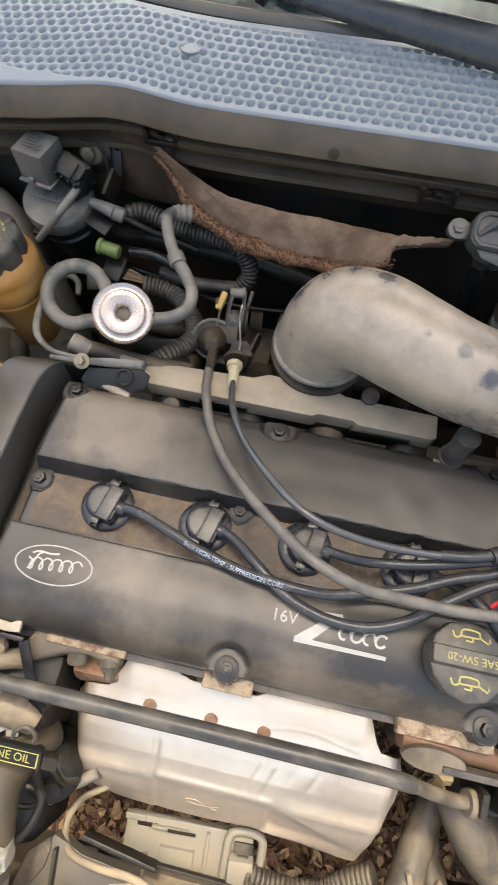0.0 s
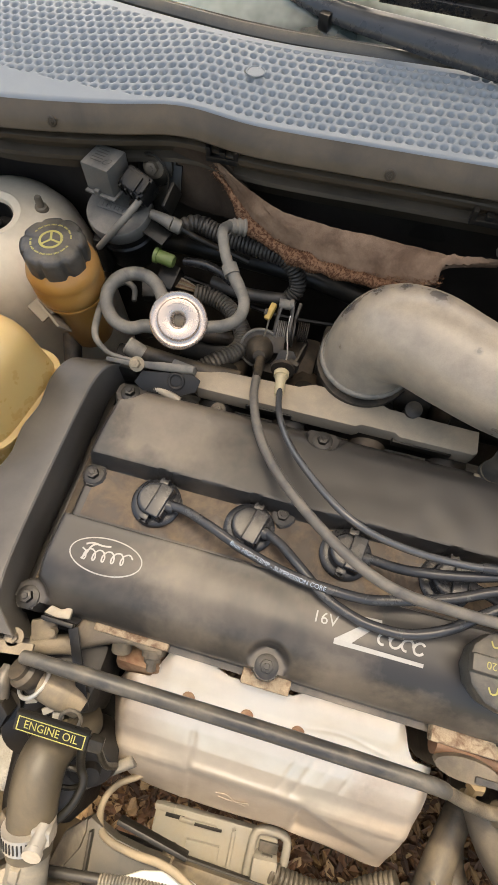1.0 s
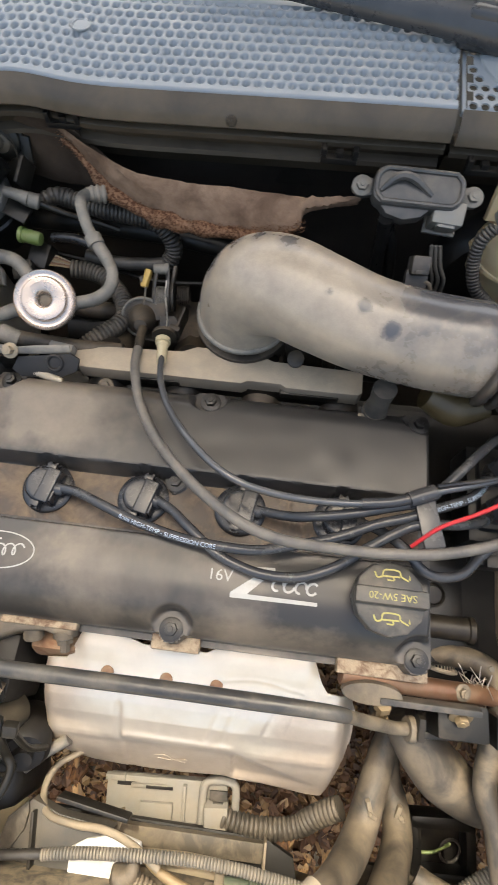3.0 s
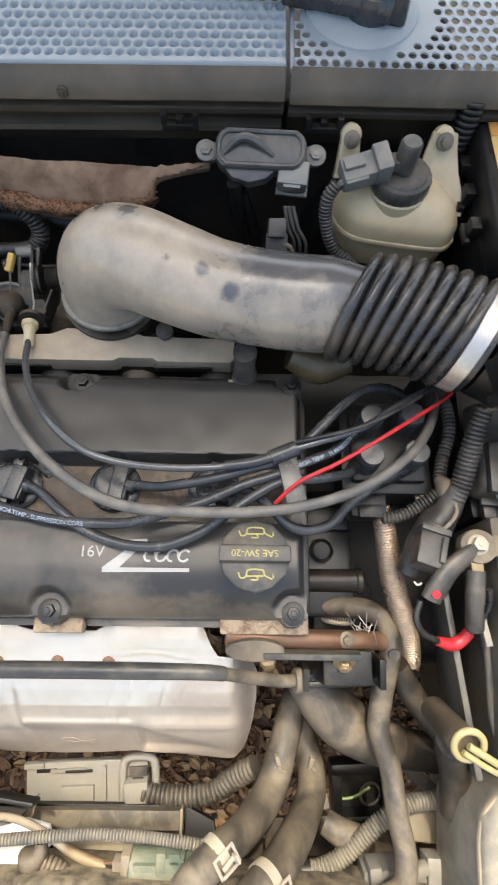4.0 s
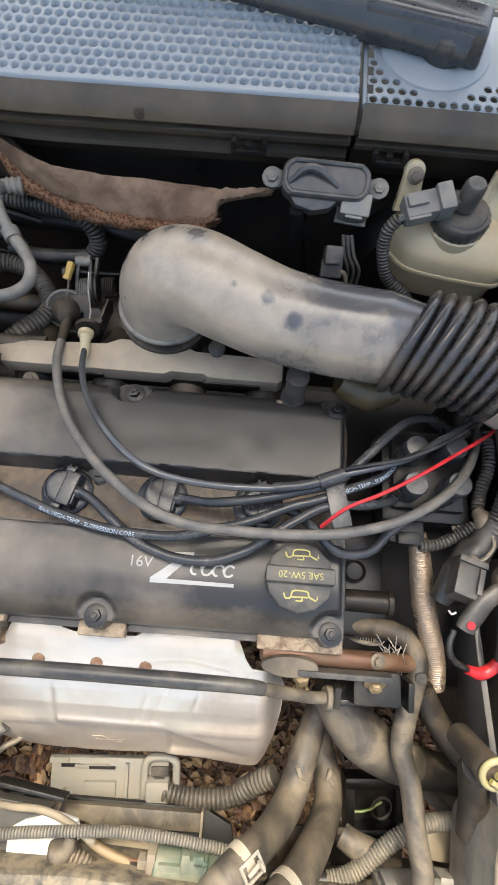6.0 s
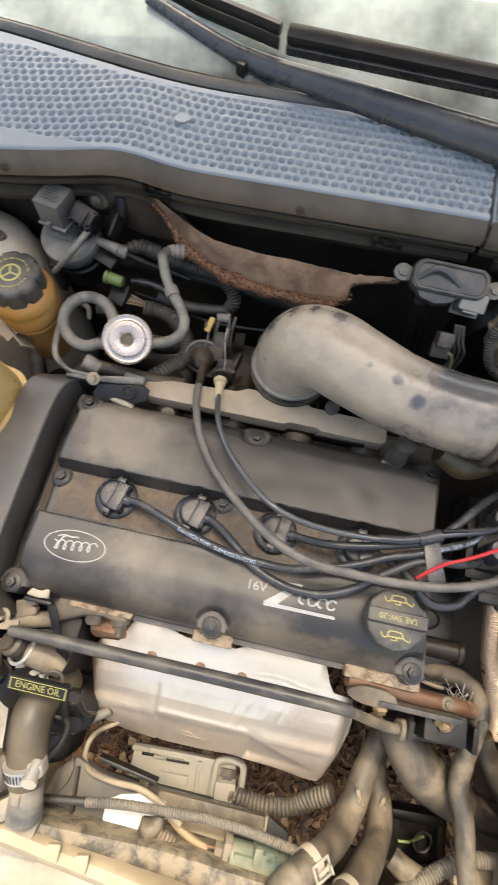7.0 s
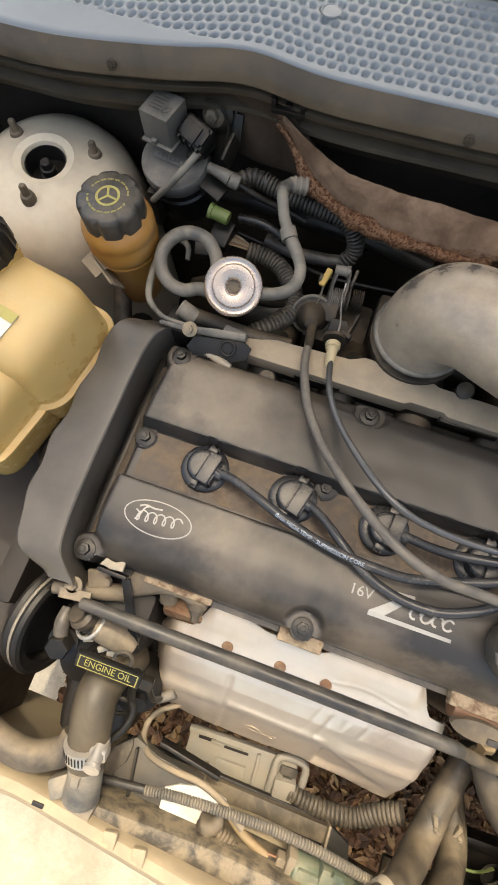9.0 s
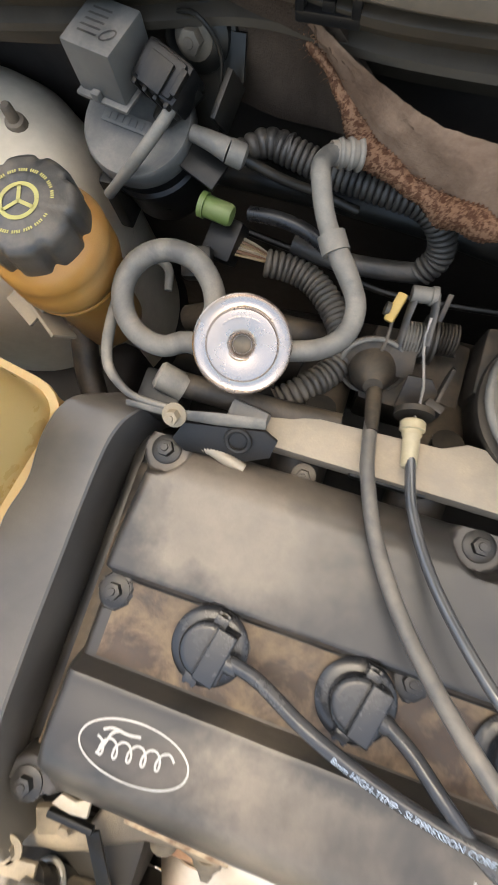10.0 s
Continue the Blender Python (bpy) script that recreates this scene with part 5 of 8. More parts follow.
def shield_point(x, s):
    """s runs from the upper edge to the foot."""
    y0, y1 = along(SHIELD_TOP, x), along(SHIELD_LOW, x)
    y = y0 + (y1 - y0) * s
    side = max(smooth(-0.108, -0.139, x), smooth(0.148, 0.181, x))
    round_end = max(smooth(-0.050, -0.080, x), smooth(0.060, 0.085, x))
    z = along(SHIELD_Z, y)
    hump = smooth(-0.096, -0.078, x) * smooth(-0.036, -0.056, x) + smooth(0.034, 0.054, x) * smooth(0.137, 0.122, x)
    z += 0.0065 * hump * smooth(-0.046, -0.016, y)
    # away from the pressed panel the fold is rounded off
    z += 0.0045 * round_end * math.exp(-((y + 0.118) / 0.016) ** 2) - 0.002 * round_end * math.exp(-((y + 0.090) / 0.012) ** 2)
    z -= 0.045 * side ** 2.2 + 0.012 * side
    press = smooth(-0.048, -0.042, x) * smooth(0.066, 0.058, x)
    z -= 0.0040 * press * smooth(-0.1015, -0.1060, y)
    z += 0.0022 * press * math.exp(-((y + 0.099) / 0.0035) ** 2)
    z -= 0.0030 * math.exp(-((x + 0.047) / 0.0028) ** 2) * smooth(-0.060, -0.075, y) * smooth(-0.112, -0.100, y)
    # the crushed corner under the fold
    f = (x - 0.062) / 0.085
    if 0 < f < 1:
        upper, lower = -0.102 - 0.026 * f, -0.134
        z -= 0.013 * (1 - f) ** 0.6 * smooth(upper + 0.001, upper - 0.006, y) * smooth(lower - 0.004, lower + 0.010, y) * smooth(0, 0.06, f)
    for cx, d, top, low in ((0.044, 1.0, -0.052, -0.099), (0.058, 1.3, -0.050, -0.100), (0.072, 0.7, -0.046, -0.080), (0.092, 1.2, -0.046, -0.084), (0.110, 0.7, -0.045, -0.078)):
        z -= 0.0017 * d * math.exp(-((x - cx - 0.35 * (y + 0.075)) / 0.0022) ** 2) * smooth(top + 0.004, top - 0.006, y) * smooth(low - 0.006, low + 0.008, y)
    z += 0.0010 * math.exp(-((y + 0.0375 + 0.003 * math.sin(x * 60)) / 0.0016) ** 2) * smooth(0.02, 0.06, x)
    z += 0.0014 * noise.noise(Vector((x * 22, y * 30, 1))) + 0.0004 * noise.noise(Vector((x * 90, y * 90, 4)))
    return (x, y, z)


steps = [0.5 - 0.5 * math.cos(math.pi * k / 210) for k in range(211)]
rows = [[shield_point(-0.1395 + 0.3202 * k, s) for k in steps] for s in np.linspace(0, 1, 120)]
under = [[(x, y + 0.0006, z - 0.0014) for x, y, z in row] for row in reversed(rows)]
part("shell", sheet(rows + under + [rows[0]]), M_SHIELD, shield, sharp=60)
for x in (-0.06, 0.042, -0.005):
    p = shield_point(x, (along(SHIELD_TOP, x) + 0.0435) / (along(SHIELD_TOP, x) - along(SHIELD_LOW, x)))
    part("rivet", lathe([(0.0062, -0.002), (0.006, 0.001), (0.003, 0.0025), (0, 0.0028)], p, (0, -0.4, 1), 14), M_RUST, shield, "rusty rivet")
emb = join(flat_line([(-0.015, 0.0), (-0.005, 0.004), (0.005, -0.003), (0.018, 0.003)], 0.003), flat_line([(-0.012, -0.005), (0.016, -0.004)], 0.002))
bmesh.ops.solidify(emb, geom=list(emb.faces), thickness=0.0003)
part("embossing", turned(emb, pose(0.0, -0.1215, 0.7195, 58, 0, -3)), M_SHIELD, shield)
solid("exhaust_manifold", sweep([(-0.12, -0.06, 0.72), (0, -0.06, 0.73), (0.13, -0.06, 0.72)], 0.035, 14, 0.01), M_RUST, "rusty exhaust manifold under its shield", "manifold", (0, -0.06, 0.7))

rod = thing("steel_pipe", "long pipe in a black rubber sleeve across the heat shield", "pipe", (0, -0.045, 0.86))
part("sleeve", sweep([(-0.196, -0.047, 0.857), (-0.185, -0.0465, 0.859), (-0.10, -0.0455, 0.863), (0.0, -0.0445, 0.866), (0.10, -0.0445, 0.868), (0.138, -0.0450, 0.868), (0.150, -0.0465, 0.861)], [0.0054, 0.0066, 0.0066, 0.0066, 0.0066, 0.0058], 14, 0.006), M_SLEEVE, rod)
part("pipe_end", sweep([(0.140, -0.0455, 0.867), (0.152, -0.047, 0.858), (0.175, -0.052, 0.832), (0.200, -0.056, 0.812), (0.214, -0.056, 0.806)], [0.0048, 0.0052, 0.0055, 0.0055, 0.0055], 12, 0.005), M_DIRT, rod)
part("pipe_flange", lathe([(0.010, -0.002), (0.011, 0), (0.011, 0.004), (0.006, 0.006), (0, 0.006)], (0.214, -0.056, 0.806), (0.9, 0, -0.2), 16), M_DIRT, rod)
part("left_tab", join(rbox((-0.207, -0.043, 0.852), (0.030, 0.010, 0.004), 0.001, (0, 0, 8)), bolt((-0.212, -0.036, 0.852), (0, 0, 1), 0.005, 0.006)), M_DIRT, rod)

# ---- reservoirs, strut tower and vacuum gear beside the belt cover ----
SC = Vector((-0.426, 0.372, 0.893))
strut = thing("strut_tower", "pale dusty painted suspension strut tower with three studs", "strut tower", SC)
up = (0.06, -0.05, 1)
part("dome", lathe([(0.0235, -0.030), (0.0235, -0.004), (0.0255, 0.001), (0.034, 0.003), (0.038, 0.0), (0.046, -0.003), (0.066, -0.008), (0.084, -0.020), (0.096, -0.040), (0.104, -0.075), (0.112, -0.14), (0.118, -0.30)], SC, up, 64), M_WHITEPAINT, strut)
part("bearing", join(lathe([(0.0232, -0.030), (0.0232, -0.003), (0.0222, -0.003), (0.0222, -0.030)], SC, up, 40), lathe([(0.0230, -0.024), (0.015, -0.022), (0.010, -0.018), (0.0, -0.018)], SC, up, 28), lathe([(0.0085, -0.020), (0.0085, -0.010), (0.0065, -0.009), (0.0055, -0.002), (0.0042, -0.001), (0, -0.001)], SC, up, 16)), M_DARK, strut, "dark strut bearing in the open hole")
for x, y, z in ((-0.381, 0.404, 0.881), (-0.423, 0.323, 0.886), (-0.474, 0.398, 0.888)):
    part("stud", join(lathe([(0.0085, -0.004), (0.0085, 0.003), (0.007, 0.009), (0.0045, 0.010), (0.0042, 0.021), (0.0028, 0.023), (0, 0.023)], (x, y, z), (0.1, -0.05, 1), 12)), M_DIRT, strut)
part("spring_plate", lathe([(0.118, -0.29), (0.126, -0.31), (0, -0.31)], SC, up, 40), M_BULK, strut)

PS = Vector((-0.308, 0.316, 0.914))
ps = thing("power_steering_reservoir", "amber plastic power steering fluid reservoir with grey screw cap", "fluid reservoir", (-0.308, 0.316, 0.8))
part("bottle", lathe([(0.024, -0.125), (0.027, -0.12), (0.028, -0.080), (0.0290, -0.056), (0.0345, -0.051), (0.0350, -0.044), (0.0365, -0.042), (0.0385, -0.036), (0.0385, -0.024), (0.0372, -0.020), (0.0385, -0.016), (0.0385, -0.010), (0.036, -0.003), (0.031, 0.002), (0.027, 0.006), (0, 0.006)], PS, (0, 0, 1), 44), M_FLUID, ps)
part("seam", torus(PS + Vector((0, 0, -0.046)), (0, 0, 1), 0.0345, 0.0018, 44, 8), M_FLUID, ps)
pcap = part("cap", lathe([(0.0320, -0.004), (0.0330, 0.0), (0.0330, 0.018), (0.0318, 0.0225), (0.0285, 0.024), (0, 0.0242)], PS, (0, 0, 1), 160, 8, -0.075), M_CAPGREY, ps, "grey lobed screw cap with yellow symbol", 65)
zt = PS.z + 0.0246
sym = [flat_line([(0.0110 * math.cos(radians(a)), 0.0110 * math.sin(radians(a))) for a in range(0, 361, 20)], 0.0026)]
for a in (90, 210, 330):
    sym.append(flat_line([(0, 0), (0.0045 * math.cos(radians(a)), 0.0045 * math.sin(radians(a))), (0.0105 * math.cos(radians(a)), 0.0105 * math.sin(radians(a)))], 0.0024))
part("wheel_symbol", turned(join(*sym), pose(PS.x, PS.y, zt, 0, 0, 20)), M_YPRINT, pcap)
bars = []
for a in list(range(15, 166, 4)) + list(range(192, 350, 4)):
    if a % 5 == 0:
        continue
    c, s = math.cos(radians(a)), math.sin(radians(a))
    bars.append(turned(poly([(-0.0005, -0.0010), (0.0004, -0.0010), (0.0004, 0.0010), (-0.0005, 0.0010)]), pose(0.0200 * c, 0.0200 * s, 0, 0, 0, a - 90)))
part("ring_print", turned(join(*bars), pose(PS.x, PS.y, zt, 0, 0, 0)), M_YPRINT, pcap)
part("return_hose", sweep([(-0.325, 0.30, 0.80), (-0.315, 0.27, 0.785), (-0.30, 0.24, 0.77), (-0.29, 0.19, 0.74)], 0.011, 14, 0.006), M_TANDARK, ps)
part("bracket", join(rbox((-0.320, 0.283, 0.855), (0.045, 0.003, 0.022), 0.001, (30, 0, -35)), rbox((-0.335, 0.286, 0.86), (0.03, 0.02, 0.003), 0.001, (10, 0, -30))), M_PALEDUST, ps)

# coolant expansion tank
tank = thing("coolant_tank", "yellowed translucent plastic coolant expansion tank", "coolant tank", (-0.38, 0.16, 0.78))
part("body", join(rbox((-0.380, 0.184, 0.872), (0.190, 0.125, 0.135), 0.034, (0, 0, -10), (0.88, 0.86), 7), rbox((-0.402, 0.104, 0.860), (0.172, 0.11, 0.12), 0.030, (0, 0, -14), (0.86, 0.9), 7)), M_TANK, tank)
part("seam", join(plate(rounded(0.194, 0.129, 0.032, 6), -0.002, 0.002, 0.001, pose(-0.380, 0.184, 0.858, 0, 0, -10)), plate(rounded(0.176, 0.116, 0.034, 6), -0.002, 0.002, 0.001, pose(-0.402, 0.104, 0.857, 0, 0, -14))), M_TANK, tank)
part("neck", lathe([(0.028, -0.012), (0.028, 0.006), (0.025, 0.008), (0, 0.008)], (-0.388, 0.219, 0.938), (0, 0, 1), 32), M_TANK, tank)
part("cap", lathe([(0.029, 0), (0.029, 0.022), (0.027, 0.026), (0, 0.027)], (-0.388, 0.219, 0.944), (0, 0, 1), 60, 20, 0.04), M_BLACK, tank, "black ribbed cap")
part("label", join(rbox((-0.353, 0.150, 0.9405), (0.040, 0.044, 0.001), 0.0003, (0, 0, -14))), M_PAPERW, tank, "white paper label")
part("label_band", rbox((-0.3485, 0.168, 0.9412), (0.040, 0.010, 0.001), 0.0003, (0, 0, -14)), M_YPRINT, tank, "yellow band on the label")

mountb = thing("rubber_mount", "brown round rubber engine mount below the coolant tank", "mounting", (-0.30, 0.09, 0.76))
part("cup", torus((-0.305, 0.085, 0.775), (0.15, 0, 1), 0.030, 0.006, 36, 10), M_TANDARK, mountb)
part("core", lathe([(0.026, -0.03), (0.024, -0.006), (0.014, 0.0), (0, 0.001)], (-0.305, 0.085, 0.770), (0.15, 0, 1), 28), M_RUST, mountb)

# electronic vacuum regulator, relay and canister on the bulkhead
relay = thing("relay_box", "small grey plastic relay box on a metal foot", "relay", (-0.287, 0.410, 0.95))
RM = pose(-0.2885, 0.4175, 0.9445, 0, 0, -12)
part("case", turned(rbox((0, 0, 0), (0.0335, 0.0345, 0.031), 0.0014), RM), M_RELAY, relay)
part("foot", turned(join(rbox((0, -0.001, -0.017), (0.038, 0.039, 0.0025), 0.0008), rbox((-0.003, -0.019, -0.014), (0.006, 0.005, 0.006), 0.001)), RM), M_RELAY, relay)
marks = []
for k in range(5):
    marks.append(turned(poly([(-0.006 - 0.001 * (k % 2), -0.0007), (0.007, -0.0007), (0.007, 0.0007), (-0.006, 0.0007)]), pose(-0.004, 0.009 - 0.0042 * k, 0.0158)))
marks.append(turned(flat_line([(0.005 * math.cos(radians(a)), 0.0028 * math.sin(radians(a))) for a in range(0, 361, 30)], 0.001), pose(0.009, -0.005, 0.0158, 0, 0, 50)))
part("stamping", turned(join(*marks), RM), M_CAPGREY, relay, "faint stamped marks")
can = thing("vacuum_solenoid", "grey and black plastic vacuum solenoid with stamped lid", "solenoid valve", (-0.275, 0.40, 0.85))
CT = Vector((-0.280, 0.408, 0.908))
part("lid", lathe([(0.0365, -0.016), (0.0375, -0.012), (0.0375, -0.002), (0.036, 0.0), (0, 0.0005)], CT, (0, -0.22, 1), 44), M_RELAY, can)
part("stamping", turned(join(rbox((0, 0, 0.0003), (0.042, 0.009, 0.0008), 0.0002), *[rbox((-0.017 + 0.005 * k, 0, 0.0009), (0.003, 0.005, 0.0008), 0.0002) for k in range(8)]), Matrix.Translation((CT.x - 0.002, CT.y - 0.004, CT.z + 0.001)) @ pose(0, 0, 0, 12, 0, -10)), M_CONNECT, can)
part("body", lathe([(0.030, -0.075), (0.034, -0.07), (0.0345, -0.035), (0.037, -0.033), (0.037, -0.029), (0.0345, -0.027), (0.0345, -0.016), (0, -0.016)], CT, (0, -0.22, 1), 44), M_BLACK, can)
part("ear", rbox((-0.238, 0.398, 0.895), (0.04, 0.018, 0.004), 0.001, (15, 10, -20)), M_BLACKD, can)
part("bracket", rbox((-0.30, 0.39, 0.86), (0.01, 0.03, 0.05), 0.002), M_BLACKD, can)
plug = thing("solenoid_plug", "black ribbed electrical plug beside the relay", "connector", (-0.255, 0.418, 0.93))
PM = pose(-0.2535, 0.4165, 0.9335, 25, 12, -20) @ Matrix.Diagonal((1.55, 1.45, 1.2, 1))
part("shell", turned(join(rbox((0, 0, 0), (0.021, 0.017, 0.022), 0.003), rbox((0.0, 0.0, 0.011), (0.017, 0.014, 0.005), 0.0015)), PM), M_BLACK, plug)
for k in range(4):
    part("rib", turned(rbox((-0.0075 + 0.005 * k, -0.0088, 0.002), (0.0018, 0.0022, 0.018), 0.0005), PM), M_BLACKD, plug)
part("latch", turned(join(rbox((0.0, -0.002, 0.0145), (0.010, 0.012, 0.0022), 0.0006), rbox((0.009, 0.0, 0.013), (0.0025, 0.010, 0.004), 0.0006)), PM), M_BLACKD, plug)
part("boot", sweep([(-0.244, 0.424, 0.928), (-0.250, 0.416, 0.922), (-0.262, 0.407, 0.912)], [0.011, 0.009, 0.006], 14, 0.003), M_BLACKD, plug)
part("lead", sweep([(-0.246, 0.417, 0.930), (-0.250, 0.396, 0.928), (-0.267, 0.378, 0.912), (-0.295, 0.369, 0.882)], [0.0034, 0.0040, 0.0038, 0.0036], 12, 0.003), M_HOSEGREY, plug)
mount = thing("bulkhead_mount", "rubber mounting with bolt on the bulkhead", "mounting", (-0.25, 0.455, 0.93))
part("rubber", lathe([(0.025, -0.014), (0.026, -0.004), (0.0235, 0.001), (0.021, 0.0015), (0.020, 0.005), (0.0165, 0.007), (0.012, 0.009), (0, 0.009)], (-0.2455, 0.4505, 0.9365), (0, -0.9, 0.35), 28), M_BLACKD, mount)
part("bracket", join(plate([(-0.026, 0.012), (0.024, 0.014), (0.024, -0.010), (0.006, -0.044), (-0.016, -0.044)], -0.0012, 0.0012, 0.0006, pose(-0.2395, 0.446, 0.928, 64, 0, -4)), rbox((-0.2215, 0.424, 0.918), (0.004, 0.028, 0.024), 0.001, (25, 0, -12))), M_BLACKD, mount)
part("nut", bolt((-0.2455, 0.4425, 0.9395), (0, -0.9, 0.35), 0.007, 0.009), M_DIRT, mount)
part("strap", sweep([(-0.262, 0.447, 0.948), (-0.240, 0.440, 0.955), (-0.228, 0.438, 0.935), (-0.232, 0.428, 0.905)], 0.0013, 8, 0.004), M_BLACKD, mount)

# round diaphragm valve and its hoses
RG = Vector((-0.166, 0.280, 0.906))
nrm = Vector((0.22, -0.42, 0.88)).normalized()
egr = thing("diaphragm_valve", "bright round pressed metal diaphragm valve with stamped rim", "valve", RG)
part("disc", lathe([(0.020, -0.022), (0.026, -0.016), (0.0272, -0.010), (0.0290, -0.009), (0.0290, -0.003), (0.0280, -0.0020), (0.0262, -0.0034), (0.0226, -0.0036), (0.0215, -0.0030), (0.0210, 0.0012), (0.0200, 0.0024), (0.0185, 0.0026), (0.0100, 0.0022), (0.0084, 0.0016), (0.0068, -0.0004), (0.0060, -0.0020), (0.0056, -0.0065), (0, -0.0065)], RG, nrm, 56), M_ZINC, egr)
part("stem_dirt", lathe([(0.0054, -0.0056), (0.003, -0.0050), (0, -0.0048)], RG, nrm, 20), M_DIRT, egr)
stamp = [turned(rbox((0, 0, 0), (0.0013, 0.0028, 0.0008), 0.0002), pose(0.0165 * math.cos(radians(a)), 0.0158 * math.sin(radians(a)), 0.0028, 0, 0, a)) for a in range(55, 126, 10)]
part("stamping", turned(join(*stamp), Matrix.Translation(RG) @ axis_turn(nrm) @ pose(0, 0, 0, 0, 0, -10)), M_ZINC, egr)
part("neck", lathe([(0.013, -0.06), (0.013, -0.035), (0.019, -0.024), (0.020, -0.02), (0, -0.02)], RG, nrm, 28), M_TANDARK, egr)
hose = thing("vacuum_hose", "grey dusty rubber hose bent over beside the valve", "hose", (-0.14, 0.36, 0.9))
part("hose", sweep([(-0.1400, 0.4095, 0.9140), (-0.1490, 0.4050, 0.9170), (-0.1535, 0.3945, 0.9195), (-0.150, 0.383, 0.918), (-0.144, 0.370, 0.912), (-0.135, 0.357, 0.906), (-0.121, 0.341, 0.901), (-0.111, 0.325, 0.897), (-0.112, 0.308, 0.893), (-0.124, 0.296, 0.891), (-0.145, 0.289, 0.890)],
                     [0.0056, 0.0058, 0.0060, 0.0058, 0.0060, 0.0068, 0.0060, 0.0062, 0.0064, 0.0064, 0.0064], 16, 0.004), M_HOSEGREY, hose)
part("end_cuff", join(*[torus((-0.1455 + 0.0052 * k, 0.4075 + 0.002 * k, 0.9150 - 0.0012 * k), (0.9, 0.35, -0.2), 0.0066 + 0.0006 * k, 0.0020, 24, 8) for k in range(3)], lathe([(0.0068, -0.006), (0.0080, 0.010), (0.006, 0.014), (0, 0.015)], (-0.1455, 0.4075, 0.9150), (0.9, 0.35, -0.2), 20)), M_CUFF, hose)
part("joint", sweep([(-0.137, 0.360, 0.907), (-0.131, 0.351, 0.904)], 0.0086, 16, 0.003), M_HOSEGREY, hose)
ringh = thing("coiled_hose", "thick grey hose looped in a ring behind the valve", "hose", (-0.22, 0.30, 0.89))
ex = Vector((1, 0.25, -0.05)).normalized()
ey = (Vector((0, 0.93, 0.36)) - ex * Vector((0, 0.93, 0.36)).dot(ex)).normalized()
pts = []
for a in (-62, -95, -130, -165, -200, -235, -270, -305, -335, -365, -392):
    pts.append(Vector((-0.2255, 0.3035, 0.888)) + 0.0295 * (ex * math.cos(radians(a)) + ey * math.sin(radians(a))) + Vector((0, 0, -0.004 * (a < -330))))
pts = [Vector((-0.180, 0.278, 0.884))] + pts
part("hose", sweep(pts, 0.0071, 16, 0.004), M_HOSEGREY, ringh)
part("end_sleeve", sweep([pts[0] + (pts[0] - pts[1]) * 0.2, pts[0], pts[0].lerp(pts[1], 0.35)], 0.0079, 16, 0.003), M_HOSEGREY, ringh)
thin = thing("thin_pipe", "thin grey pipe curling down to the lifting bracket", "pipe", (-0.24, 0.29, 0.88))
part("pipe", sweep([(-0.236, 0.318, 0.868), (-0.240, 0.332, 0.872), (-0.253, 0.334, 0.876), (-0.262, 0.313, 0.878), (-0.260, 0.282, 0.880), (-0.252, 0.255, 0.880), (-0.234, 0.241, 0.880), (-0.219, 0.2385, 0.879), (-0.205, 0.2385, 0.879)], [0.0028, 0.0036, 0.0038, 0.0038, 0.0038, 0.0034, 0.0024, 0.002], 10, 0.004), M_HOSEGREY, thin)
lift = thing("lifting_bracket", "dark steel lifting eye bracket with bolt and silver strip", "bracket", (-0.19, 0.235, 0.87))
part("strip", sweep([(-0.232, 0.2345, 0.8765), (-0.205, 0.2355, 0.8775), (-0.175, 0.2400, 0.8770), (-0.143, 0.2465, 0.8740)], [0.0022, 0.0030, 0.0046, 0.0040], 10, 0.004, flat=0.35), M_HOSEGREY, lift)
part("bolt", bolt((-0.1985, 0.2350, 0.8790), (0.1, -0.5, 0.9), 0.0046, 0.010), M_PALEDUST, lift)
arm = plate([(-0.034, -0.004), (-0.026, -0.012), (0.010, -0.016), (0.030, -0.010), (0.034, 0.002), (0.026, 0.008), (-0.026, 0.008)], -0.0015, 0.0015, 0.0006, pose(-0.167, 0.2325, 0.8655, 38, 0, 10))
part("arm", join(arm, torus((-0.1575, 0.2325, 0.8675), (0.05, -0.6, 0.8), 0.0075, 0.0018, 28, 8)), M_DARK, lift)
part("crust", sweep([(-0.186, 0.2235, 0.8570), (-0.176, 0.2230, 0.8575), (-0.164, 0.2205, 0.8575), (-0.150, 0.2180, 0.8560)], [0.002, 0.0034, 0.0038, 0.0030], 14, 0.0012, wobble=0.6, weave=0.2), M_CLIP, lift, "crusty silver sealant")
pipe_l = thing("water_pipe", "short tan pipe stub below the coiled hose", "pipe", (-0.2, 0.26, 0.86))
part("stub", lathe([(0.0095, -0.01), (0.0095, 0.008), (0.0075, 0.010), (0, 0.010)], (-0.212, 0.258, 0.868), (-0.8, 0.1, 0.4), 18), M_HOSEGREY, pipe_l)
part("pipe", sweep([(-0.213, 0.258, 0.867), (-0.19, 0.260, 0.860), (-0.15, 0.262, 0.852), (-0.10, 0.266, 0.846)], 0.0085, 14, 0.006), M_TANDARK, pipe_l)
part("block", rbox((-0.157, 0.252, 0.858), (0.026, 0.014, 0.018), 0.003, (10, 0, -8)), M_CONNECT, pipe_l)
part("block", rbox((-0.218, 0.250, 0.850), (0.03, 0.03, 0.03), 0.004), M_BLACKD, pipe_l)

